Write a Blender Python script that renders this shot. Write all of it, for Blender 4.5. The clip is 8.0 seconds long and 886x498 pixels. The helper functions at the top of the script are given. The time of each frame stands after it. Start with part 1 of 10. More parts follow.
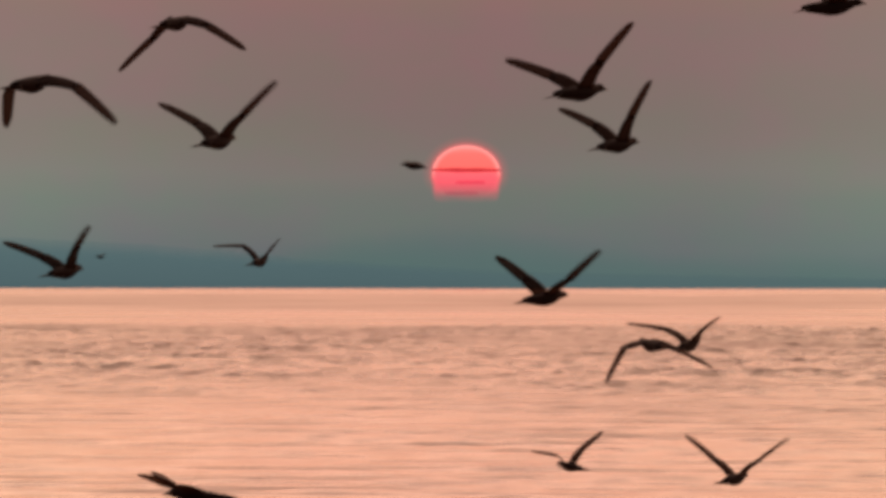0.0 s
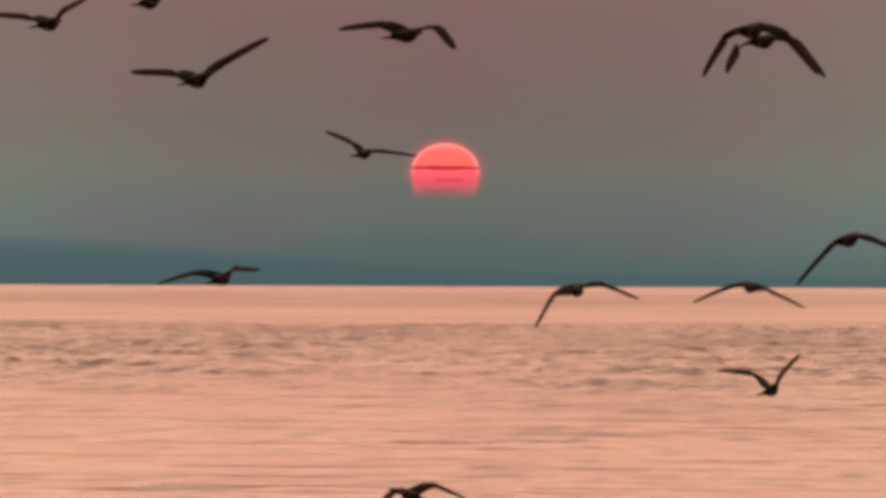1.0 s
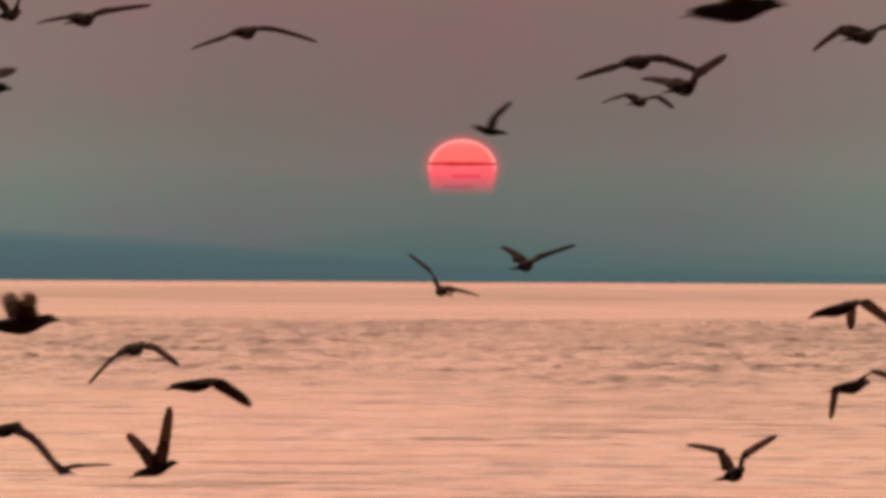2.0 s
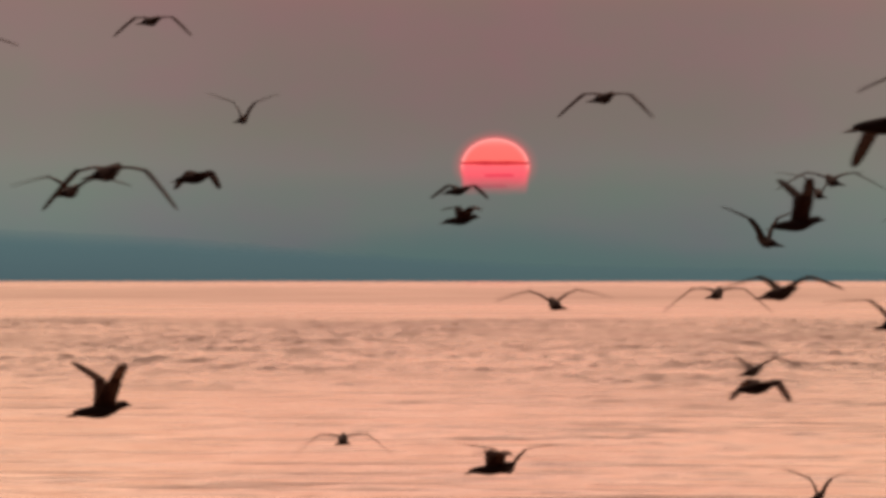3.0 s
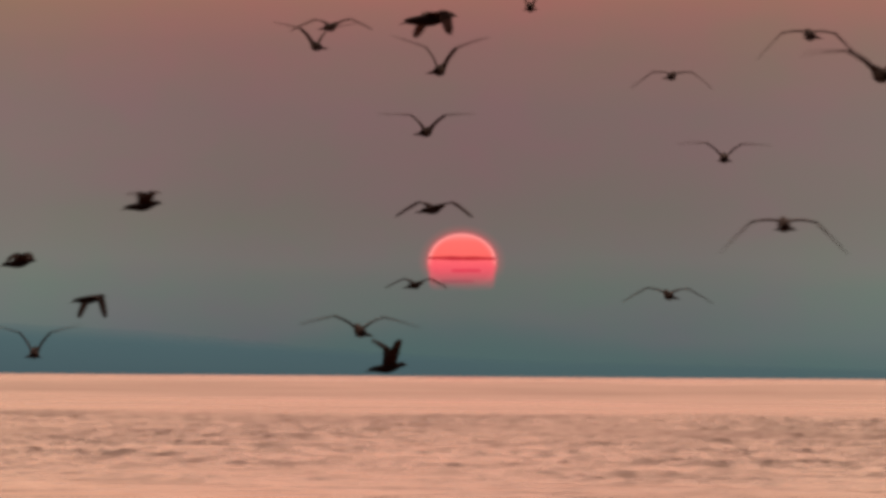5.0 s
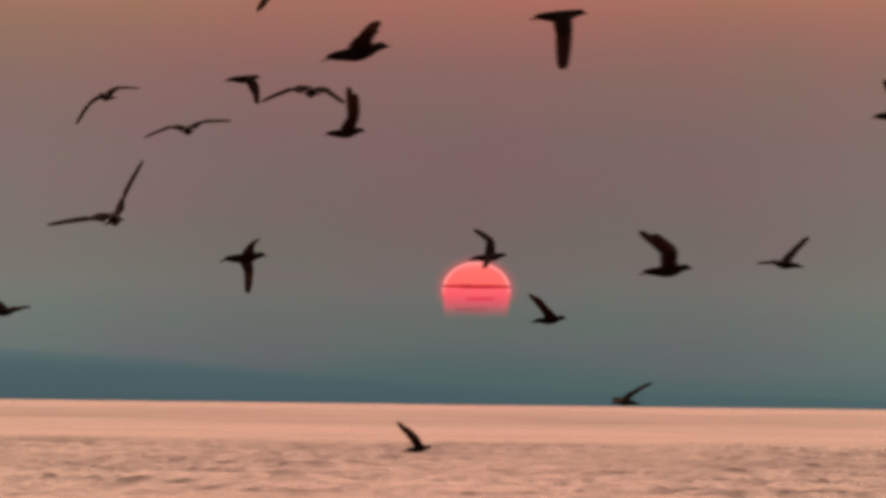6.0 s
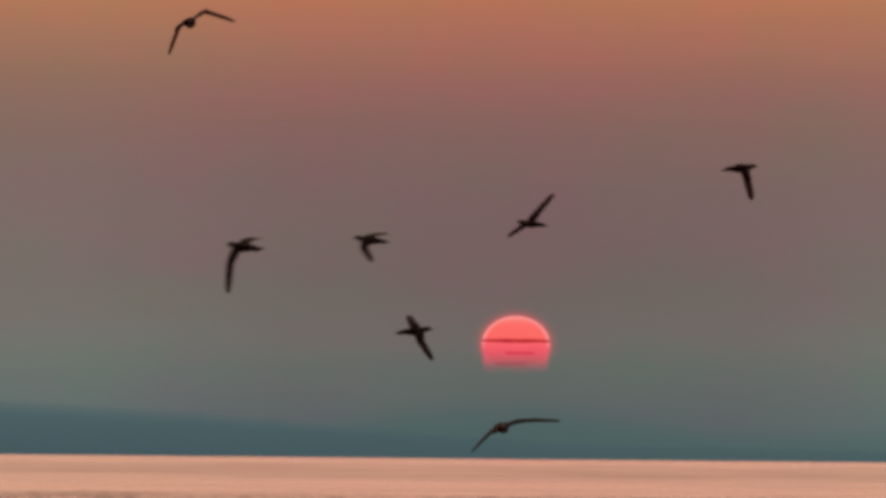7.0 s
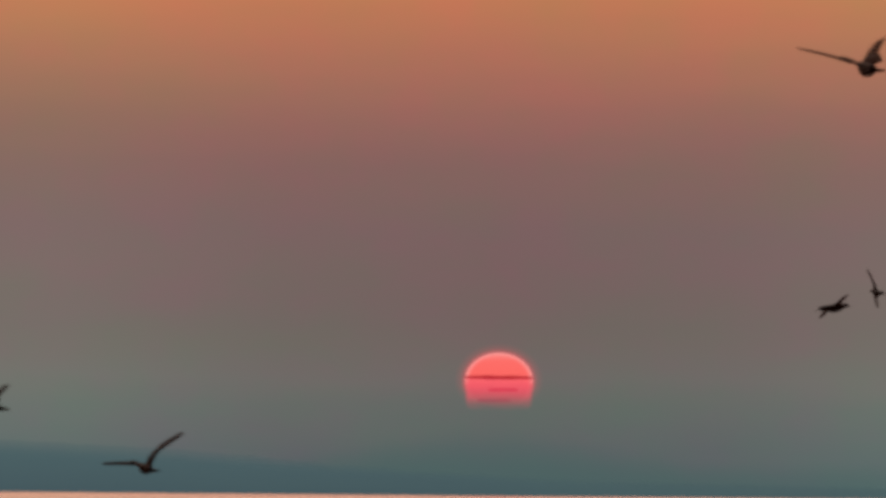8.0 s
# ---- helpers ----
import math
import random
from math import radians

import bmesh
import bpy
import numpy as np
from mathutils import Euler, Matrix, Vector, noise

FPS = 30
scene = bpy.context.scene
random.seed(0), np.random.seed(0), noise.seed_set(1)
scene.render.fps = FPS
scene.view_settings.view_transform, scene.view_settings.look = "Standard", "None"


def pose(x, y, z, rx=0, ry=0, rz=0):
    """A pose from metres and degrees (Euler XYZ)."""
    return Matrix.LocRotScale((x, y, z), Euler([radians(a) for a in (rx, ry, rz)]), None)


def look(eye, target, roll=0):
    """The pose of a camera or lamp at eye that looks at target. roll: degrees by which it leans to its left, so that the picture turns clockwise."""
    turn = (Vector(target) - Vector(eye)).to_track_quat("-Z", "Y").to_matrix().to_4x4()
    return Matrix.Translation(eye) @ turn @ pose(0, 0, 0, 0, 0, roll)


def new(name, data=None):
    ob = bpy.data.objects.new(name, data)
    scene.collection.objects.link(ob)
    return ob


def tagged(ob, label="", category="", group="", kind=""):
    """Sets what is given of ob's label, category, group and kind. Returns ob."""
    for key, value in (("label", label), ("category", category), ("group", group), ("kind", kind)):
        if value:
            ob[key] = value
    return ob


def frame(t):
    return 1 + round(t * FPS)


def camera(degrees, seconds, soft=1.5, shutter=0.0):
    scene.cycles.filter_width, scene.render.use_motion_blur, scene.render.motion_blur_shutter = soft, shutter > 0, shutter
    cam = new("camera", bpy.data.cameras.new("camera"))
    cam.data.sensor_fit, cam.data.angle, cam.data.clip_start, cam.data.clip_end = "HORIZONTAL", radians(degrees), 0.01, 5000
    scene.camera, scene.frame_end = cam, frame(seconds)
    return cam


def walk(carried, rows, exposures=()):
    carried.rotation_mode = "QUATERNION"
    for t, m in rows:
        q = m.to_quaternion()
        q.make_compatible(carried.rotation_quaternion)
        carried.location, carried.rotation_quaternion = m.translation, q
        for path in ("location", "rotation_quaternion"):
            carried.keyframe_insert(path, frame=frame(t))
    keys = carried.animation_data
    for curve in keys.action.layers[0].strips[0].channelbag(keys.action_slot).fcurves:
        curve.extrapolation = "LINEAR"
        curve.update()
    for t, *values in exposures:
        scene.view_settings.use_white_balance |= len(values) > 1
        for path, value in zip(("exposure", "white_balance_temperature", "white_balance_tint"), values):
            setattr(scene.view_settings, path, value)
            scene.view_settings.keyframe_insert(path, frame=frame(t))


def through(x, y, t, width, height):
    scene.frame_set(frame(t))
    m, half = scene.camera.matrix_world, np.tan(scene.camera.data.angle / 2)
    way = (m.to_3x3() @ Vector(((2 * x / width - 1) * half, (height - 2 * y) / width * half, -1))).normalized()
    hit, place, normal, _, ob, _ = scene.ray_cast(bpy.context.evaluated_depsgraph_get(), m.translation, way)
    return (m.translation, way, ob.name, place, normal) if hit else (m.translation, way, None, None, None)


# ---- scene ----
# ---- camera: a long lens on a shore, its eye over the water ----
EYE = (0.0, 0.0, 4.0)
FAR = 4900.0
cam = camera(6.85, 8.0, soft=4.2, shutter=0.15)


def aim(yaw, pitch, roll):
    """Camera pose: yaw clockwise from north, pitch upward, roll in degrees."""
    return Matrix.Translation(EYE) @ pose(0, 0, 0, 90 + pitch, 0, -yaw) @ pose(0, 0, 0, 0, 0, roll)


walk(cam, [
    (0.00, aim(-0.1786, 0.2548, 0.070)),
    (0.10, aim(-0.1479, 0.2549, 0.073)),
    (0.20, aim(-0.1173, 0.2505, 0.074)),
    (0.30, aim(-0.0910, 0.2506, 0.076)),
    (0.40, aim(-0.0691, 0.2462, 0.083)),
    (0.50, aim(-0.0514, 0.2462, 0.100)),
    (0.60, aim(-0.0380, 0.2462, 0.129)),
    (0.70, aim(-0.0244, 0.2419, 0.165)),
    (0.80, aim(-0.0153, 0.2419, 0.200)),
    (0.90, aim(-0.0150, 0.2419, 0.228)),
    (1.00, aim(-0.0146, 0.2375, 0.260)),
    (1.10, aim(-0.0185, 0.2374, 0.310)),
    (1.20, aim(-0.0179, 0.2374, 0.360)),
    (1.30, aim(-0.0261, 0.2199, 0.397)),
    (1.40, aim(-0.0389, 0.2154, 0.425)),
    (1.50, aim(-0.0519, 0.2153, 0.440)),
    (1.60, aim(-0.0606, 0.2152, 0.440)),
    (1.70, aim(-0.0826, 0.2107, 0.428)),
    (1.80, aim(-0.1134, 0.2018, 0.400)),
    (1.90, aim(-0.1229, 0.2106, 0.347)),
    (2.00, aim(-0.1452, 0.2062, 0.300)),
    (2.10, aim(-0.1716, 0.2104, 0.295)),
    (2.20, aim(-0.1890, 0.2147, 0.300)),
    (2.40, aim(-0.2331, 0.2157, 0.264)),
    (2.70, aim(-0.3173, 0.2036, 0.148)),
    (3.00, aim(-0.4022, 0.2002, 0.032)),
    (3.30, aim(-0.4636, 0.2332, 0.000)),
    (3.40, aim(-0.4765, 0.2549, 0.019)),
    (3.50, aim(-0.4895, 0.2941, 0.040)),
    (3.60, aim(-0.4937, 0.3158, 0.050)),
    (3.70, aim(-0.4981, 0.3464, 0.060)),
    (3.80, aim(-0.4848, 0.3681, 0.077)),
    (3.90, aim(-0.4584, 0.3723, 0.099)),
    (4.00, aim(-0.4538, 0.3766, 0.120)),
    (4.10, aim(-0.4494, 0.4158, 0.134)),
    (4.20, aim(-0.4450, 0.4376, 0.145)),
    (4.30, aim(-0.4319, 0.4725, 0.163)),
    (4.40, aim(-0.4143, 0.5160, 0.200)),
    (4.50, aim(-0.3880, 0.5987, 0.272)),
    (4.60, aim(-0.3315, 0.7080, 0.330)),
    (4.70, aim(-0.2795, 0.7914, 0.330)),
    (5.00, aim(-0.1481, 0.9364, 0.425)),
    (5.30, aim(-0.0695, 0.9697, 0.606)),
    (5.60, aim(-0.0787, 0.9931, 0.753)),
    (5.80, aim(-0.1512, 1.0534, 0.770)),
    (5.90, aim(-0.2086, 1.1009, 0.745)),
    (6.00, aim(-0.2617, 1.1528, 0.720)),
    (6.10, aim(-0.3105, 1.2090, 0.722)),
    (6.20, aim(-0.3461, 1.2478, 0.742)),
    (6.30, aim(-0.3774, 1.2866, 0.761)),
    (6.40, aim(-0.4171, 1.3167, 0.760)),
    (6.50, aim(-0.4567, 1.3470, 0.737)),
    (6.60, aim(-0.4832, 1.3907, 0.700)),
    (6.70, aim(-0.5138, 1.4434, 0.638)),
    (6.80, aim(-0.5443, 1.4873, 0.580)),
    (6.90, aim(-0.5620, 1.5354, 0.561)),
    (7.00, aim(-0.5712, 1.5703, 0.566)),
    (7.10, aim(-0.5850, 1.6181, 0.580)),
    (7.20, aim(-0.5857, 1.6528, 0.607)),
    (7.30, aim(-0.5778, 1.6832, 0.643)),
    (7.40, aim(-0.5608, 1.7094, 0.660)),
    (7.50, aim(-0.5434, 1.7316, 0.647)),
    (7.60, aim(-0.5302, 1.7626, 0.620)),
    (7.70, aim(-0.5080, 1.7850, 0.585)),
    (7.80, aim(-0.4858, 1.8074, 0.550)),
    (7.90, aim(-0.4638, 1.8297, 0.528)),
    (8.00, aim(-0.4418, 1.8562, 0.510)),
], exposures=[(0, 0.33, 6500, 10), (0.5, 0.16, 6500, 10), (1, 0.14, 6500, 10), (1.5, 0.17, 6500, 10), (2, 0.22, 6450, 10), (3.5, 0.31, 6430, 10), (4, 0.3, 6420, 10), (4.5, 0.12, 6400, 10),
    (4.7, 0.1, 6330, 10), (5.8, 0.09, 6290, 10), (6.5, 0.15, 6280, 10), (7, -0.02, 6280, 10), (7.5, -0.01, 6280, 10), (8, -0.01, 6280, 10)])

# ---- world, sun, exposure ----
SUN_AZ, SUN_EL = 0.0, 0.841  # degrees
SUN_DIR = Vector((math.sin(radians(SUN_AZ)) * math.cos(radians(SUN_EL)), math.cos(radians(SUN_AZ)) * math.cos(radians(SUN_EL)), math.sin(radians(SUN_EL))))


def srgb(r, g, b, a=1.0):
    f = lambda c: c / 12.92 if c <= 0.04045 else ((c + 0.055) / 1.055) ** 2.4
    return (f(r / 255), f(g / 255), f(b / 255), a)


def ramp(nt, stops, fac, mode="LINEAR"):
    n = nt.nodes.new("ShaderNodeValToRGB")
    n.color_ramp.interpolation = mode
    el = n.color_ramp.elements
    while len(el) < len(stops):
        el.new(0.5)
    for e, (p, c) in zip(el, stops):
        e.position, e.color = p, c
    nt.links.new(fac, n.inputs[0])
    return n.outputs[0]


def math_node(nt, op, a, b=None, c=None):
    n = nt.nodes.new("ShaderNodeMath")
    n.operation = op
    for i, v in enumerate((a, b, c)):
        if v is None:
            continue
        if isinstance(v, (int, float)):
            n.inputs[i].default_value = v
        else:
            nt.links.new(v, n.inputs[i])
    return n.outputs[0]


def mix_rgb(nt, fac, a, b, mode="MIX"):
    n = nt.nodes.new("ShaderNodeMix")
    n.data_type, n.blend_type = "RGBA", mode
    for sock, v in ((n.inputs[0], fac), (n.inputs[6], a), (n.inputs[7], b)):
        if isinstance(v, (int, float, tuple)):
            sock.default_value = v
        else:
            nt.links.new(v, sock)
    return n.outputs[2]


def noise_node(nt, vec, scale, detail=4.0, rough=0.55):
    n = nt.nodes.new("ShaderNodeTexNoise")
    n.inputs["Scale"].default_value, n.inputs["Detail"].default_value, n.inputs["Roughness"].default_value = scale, detail, rough
    if vec is not None:
        nt.links.new(vec, n.inputs["Vector"])
    return n.outputs["Fac"]


def scaled(nt, vec, s):
    n = nt.nodes.new("ShaderNodeMapping")
    n.inputs["Scale"].default_value = s
    nt.links.new(vec, n.inputs["Vector"])
    return n.outputs[0]


def build_world():
    world = bpy.data.worlds.new("sky")
    scene.world = world
    world.use_nodes = True
    nt = world.node_tree
    nt.nodes.clear()
    co = nt.nodes.new("ShaderNodeTexCoord").outputs["Generated"]
    sep = nt.nodes.new("ShaderNodeSeparateXYZ")
    nt.links.new(co, sep.inputs[0])
    height = math_node(nt, "MAXIMUM", sep.outputs[2], 0.0)
    # uneven haze: the layers waver a little
    waver = noise_node(nt, scaled(nt, co, (9.0, 9.0, 60.0)), 2.0, 3.0)
    height = math_node(nt, "MULTIPLY_ADD", math_node(nt, "SUBTRACT", waver, 0.5), 0.0035, height)
    height = math_node(nt, "MAXIMUM", height, 0.0)
    u = math_node(nt, "SQRT", height)
    low = ramp(nt, [
        (0.0000, srgb(78, 95, 98)),
        (0.0724, srgb(88, 99, 99)),
        (0.1049, srgb(97, 103, 100)),
        (0.1218, srgb(106, 105, 101)),
        (0.1417, srgb(111, 103, 98)),
        (0.1618, srgb(115, 101, 97)),
        (0.1868, srgb(120, 100, 97)),
        (0.2089, srgb(130, 101, 94)),
        (0.2249, srgb(148, 104, 92)),
        (0.2417, srgb(170, 113, 89)),
        (0.2574, srgb(190, 122, 86)),
        (0.3233, srgb(224, 152, 114)),
        (0.4167, (1.438, 0.730, 0.479, 1)),
        (0.5559, (1.999, 1.120, 0.791, 1)),
        (0.7071, (1.299, 0.776, 0.617, 1)),
        (0.8621, srgb(205, 175, 165)),
        (0.9999, srgb(165, 148, 146)),
    ], u)
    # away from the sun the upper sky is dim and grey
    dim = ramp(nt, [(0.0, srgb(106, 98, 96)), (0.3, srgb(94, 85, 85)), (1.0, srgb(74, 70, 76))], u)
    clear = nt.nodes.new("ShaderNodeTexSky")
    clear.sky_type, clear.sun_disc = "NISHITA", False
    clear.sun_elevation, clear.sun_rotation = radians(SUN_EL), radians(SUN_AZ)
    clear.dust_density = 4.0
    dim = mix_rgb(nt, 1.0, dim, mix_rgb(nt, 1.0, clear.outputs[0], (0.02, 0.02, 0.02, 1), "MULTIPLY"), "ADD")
    toward = nt.nodes.new("ShaderNodeMapRange")
    toward.interpolation_type = "SMOOTHSTEP"
    toward.inputs[1].default_value, toward.inputs[2].default_value = -0.25, 0.75
    nt.links.new(sep.outputs[1], toward.inputs[0])
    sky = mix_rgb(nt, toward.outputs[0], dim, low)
    # broad mauve and green blotches of the haze
    blot = noise_node(nt, scaled(nt, co, (14.0, 14.0, 30.0)), 1.6, 2.0)
    tint = ramp(nt, [(0.36, (0.96, 1.025, 0.99, 1)), (0.5, (1, 1, 1, 1)), (0.64, (1.035, 0.97, 1.0, 1))], blot)
    sky = mix_rgb(nt, 1.0, sky, tint, "MULTIPLY")
    small = noise_node(nt, scaled(nt, co, (80.0, 80.0, 110.0)), 1.0, 3.0, 0.6)
    sky = mix_rgb(nt, 1.0, sky, ramp(nt, [(0.34, (0.965, 1.025, 0.985, 1)), (0.5, (1, 1, 1, 1)), (0.66, (1.04, 0.972, 1.012, 1))], small), "MULTIPLY")
    # mauve towards the sun, greener to both sides
    side = math_node(nt, "ABSOLUTE", sep.outputs[0])
    side = ramp(nt, [(0.0, (1.10, 0.905, 0.95, 1)), (0.03, (1.065, 0.985, 0.98, 1)), (0.06, (1.12, 1.17, 1.10, 1))], side)
    lift = math_node(nt, "MULTIPLY", sep.outputs[2], 10.0)
    rise = ramp(nt, [(0.10, (0, 0, 0, 1)), (0.22, (1, 1, 1, 1))], lift)
    flank = math_node(nt, "ABSOLUTE", sep.outputs[0])
    side = mix_rgb(nt, rise, ramp(nt, [(0.0, (1.13, 1.005, 0.985, 1)), (0.03, (1.14, 1.06, 1.01, 1)), (0.06, (1.27, 1.25, 1.15, 1))], flank), side)
    high = ramp(nt, [(0.30, (0, 0, 0, 1)), (0.50, (1, 1, 1, 1))], lift)
    side = mix_rgb(nt, high, side, ramp(nt, [(0.0, (1.05, 0.975, 0.98, 1)), (0.03, (1.04, 1.0, 0.98, 1)), (0.06, (1.06, 1.08, 1.02, 1))], flank))
    sky = mix_rgb(nt, 1.0, sky, side, "MULTIPLY")
    # aureole of the sun in the haze
    off, flat, dist = (nt.nodes.new("ShaderNodeVectorMath") for _ in range(3))
    off.operation, flat.operation, dist.operation = "SUBTRACT", "MULTIPLY", "LENGTH"
    nt.links.new(co, off.inputs[0])
    off.inputs[1].default_value = SUN_DIR
    nt.links.new(off.outputs[0], flat.inputs[0])
    flat.inputs[1].default_value = (1.0, 1.0, 1.0 / 0.84)
    nt.links.new(flat.outputs[0], dist.inputs[0])
    halo = ramp(nt, [(0.0, (0.32,) * 3 + (1,)), (0.0047 * 50, (0.32,) * 3 + (1,)), (0.0051 * 50, (0.10,) * 3 + (1,)), (0.0060 * 50, (0, 0, 0, 1))], math_node(nt, "MULTIPLY", dist.outputs["Value"], 50.0))
    above = nt.nodes.new("ShaderNodeMapRange")
    above.inputs[1].default_value, above.inputs[2].default_value = SUN_DIR.z - 0.0030, SUN_DIR.z - 0.0008
    nt.links.new(sep.outputs[2], above.inputs[0])
    halo = math_node(nt, "MULTIPLY", halo, above.outputs[0])
    sky = mix_rgb(nt, halo, sky, srgb(250, 90, 95))
    bg = nt.nodes.new("ShaderNodeBackground")
    nt.links.new(sky, bg.inputs[0])
    bg.inputs[1].default_value = 1.0
    out = nt.nodes.new("ShaderNodeOutputWorld")
    nt.links.new(bg.outputs[0], out.inputs[0])


build_world()
sun_lamp = new("sunlight", bpy.data.lights.new("sunlight", "SUN"))
sun_lamp.data.energy, sun_lamp.data.angle, sun_lamp.data.color = 0.07, radians(30), (1.0, 0.55, 0.42)
sun_lamp.matrix_world = look(SUN_DIR * 50, (0, 0, 0))


# ---- materials ----
def material(name):
    m = bpy.data.materials.new(name)
    m.use_nodes = True
    nt = m.node_tree
    return m, nt, nt.nodes["Principled BSDF"]


def coords(nt, which="Object"):
    return nt.nodes.new("ShaderNodeTexCoord").outputs[which]


def water_material():
    m, nt, b = material("sea_water")
    co = coords(nt)
    b.inputs["IOR"].default_value = 1.33
    streak = noise_node(nt, scaled(nt, co, (0.06, 0.012, 1.0)), 1.0, 4.0)
    tone = ramp(nt, [(0.3, (0.155, 0.090, 0.046, 1)), (0.5, (0.180, 0.093, 0.053, 1)), (0.7, (0.215, 0.097, 0.064, 1))], streak)
    nt.links.new(tone, b.inputs["Base Color"])
    calm = ramp(nt, [(0.35, (0.21,) * 3 + (1,)), (0.65, (0.31,) * 3 + (1,))], noise_node(nt, scaled(nt, co, (0.02, 0.006, 1.0)), 1.0, 3.0))
    part_xyz = nt.nodes.new("ShaderNodeSeparateXYZ")
    nt.links.new(co, part_xyz.inputs[0])
    # far out the breeze ruffles the water in belts: smooth, ruffled, and smooth again under the horizon
    far = ramp(nt, [(0.0, (0.20,) * 3 + (1,)), (0.150, (0.20,) * 3 + (1,)), (0.185, (0.18,) * 3 + (1,)), (0.26, (0.29,) * 3 + (1,)), (0.40, (0.26,) * 3 + (1,)), (0.70, (0.13,) * 3 + (1,)), (0.98, (0.02,) * 3 + (1,))], math_node(nt, "MULTIPLY", part_xyz.outputs[1], 1.0 / 5000.0))
    far = math_node(nt, "SUBTRACT", far, 0.20)
    # cat's-paws ruffle the breezy belt, long ruffled lines lie nearer the shore
    paws = ramp(nt, [(0.46, (0, 0, 0, 1)), (0.64, (1, 1, 1, 1))], noise_node(nt, scaled(nt, co, (0.45, 0.11, 1.0)), 1.0, 4.0, 0.66))
    inner = nt.nodes.new("ShaderNodeMapRange")
    inner.interpolation_type = "SMOOTHSTEP"
    inner.inputs[1].default_value, inner.inputs[2].default_value = 240.0, 330.0
    nt.links.new(part_xyz.outputs[1], inner.inputs[0])
    outer = nt.nodes.new("ShaderNodeMapRange")
    outer.interpolation_type = "SMOOTHSTEP"
    outer.inputs[1].default_value, outer.inputs[2].default_value = 770.0, 640.0
    nt.links.new(part_xyz.outputs[1], outer.inputs[0])
    paws = math_node(nt, "MULTIPLY", paws, math_node(nt, "MULTIPLY", inner.outputs[0], outer.outputs[0]))
    slick = ramp(nt, [(0.50, (0, 0, 0, 1)), (0.66, (1, 1, 1, 1))], noise_node(nt, scaled(nt, co, (0.11, 0.5, 1.0)), 1.0, 3.0, 0.6))
    slick = math_node(nt, "MULTIPLY", slick, math_node(nt, "SUBTRACT", 1.0, inner.outputs[0]))
    near = nt.nodes.new("ShaderNodeMapRange")  # close in the water lies smoother
    near.inputs[1].default_value, near.inputs[2].default_value, near.inputs[3].default_value, near.inputs[4].default_value = 110.0, 480.0, -0.07, 0.01
    nt.links.new(part_xyz.outputs[1], near.inputs[0])
    rough = math_node(nt, "ADD", calm, math_node(nt, "ADD", far, near.outputs[0]))
    rough = math_node(nt, "MULTIPLY_ADD", paws, 0.20, rough)
    rough = math_node(nt, "MULTIPLY_ADD", slick, 0.2, rough)
    nt.links.new(math_node(nt, "MAXIMUM", rough, 0.06), b.inputs["Roughness"])
    fine = noise_node(nt, scaled(nt, co, (1.0, 0.8, 1.0)), 1.4, 5.0, 0.6)
    bump = nt.nodes.new("ShaderNodeBump")
    bump.inputs["Strength"].default_value, bump.inputs["Distance"].default_value = 0.5, 0.03
    nt.links.new(fine, bump.inputs["Height"])
    nt.links.new(bump.outputs[0], b.inputs["Normal"])
    return m


def feather_material(name, dark, light, scale, through=0.0, thin=0.0):
    m, nt, b = material(name)
    co = coords(nt)
    bars = noise_node(nt, scaled(nt, co, (1.0, 4.0, 1.0)), scale, 4.0)
    patch = noise_node(nt, co, 6.0, 2.0)
    tone = ramp(nt, [(0.3, dark), (0.7, light)], math_node(nt, "MULTIPLY_ADD", bars, 0.6, math_node(nt, "MULTIPLY", patch, 0.4)))
    nt.links.new(tone, b.inputs["Base Color"])
    b.inputs["Roughness"].default_value = 0.75
    b.inputs["Specular IOR Level"].default_value = 0.12
    bump = nt.nodes.new("ShaderNodeBump")
    bump.inputs["Strength"].default_value, bump.inputs["Distance"].default_value = 0.4, 0.004
    nt.links.new(bars, bump.inputs["Height"])
    nt.links.new(bump.outputs[0], b.inputs["Normal"])
    # thin feathers let a little of the evening light through
    glow, both = nt.nodes.new("ShaderNodeBsdfTranslucent"), nt.nodes.new("ShaderNodeMixShader")
    glow.inputs[0].default_value = (0.42, 0.15, 0.07, 1)
    both.inputs[0].default_value = through
    nt.links.new(b.outputs[0], both.inputs[1])
    nt.links.new(glow.outputs[0], both.inputs[2])
    # and between the worn vanes the light behind them shows
    gap, worn = nt.nodes.new("ShaderNodeBsdfTransparent"), nt.nodes.new("ShaderNodeMixShader")
    gap.inputs[0].default_value = (0.9, 0.72, 0.62, 1)
    worn.inputs[0].default_value = thin
    nt.links.new(both.outputs[0], worn.inputs[1])
    nt.links.new(gap.outputs[0], worn.inputs[2])
    nt.links.new(worn.outputs[0], nt.nodes["Material Output"].inputs[0])
    return m


def horn_material():
    m, nt, b = material("horn")
    tone = ramp(nt, [(0.35, (0.035, 0.025, 0.015, 1)), (0.65, (0.07, 0.045, 0.02, 1))], noise_node(nt, coords(nt), 40.0))
    nt.links.new(tone, b.inputs["Base Color"])
    b.inputs["Roughness"].default_value = 0.45
    return m


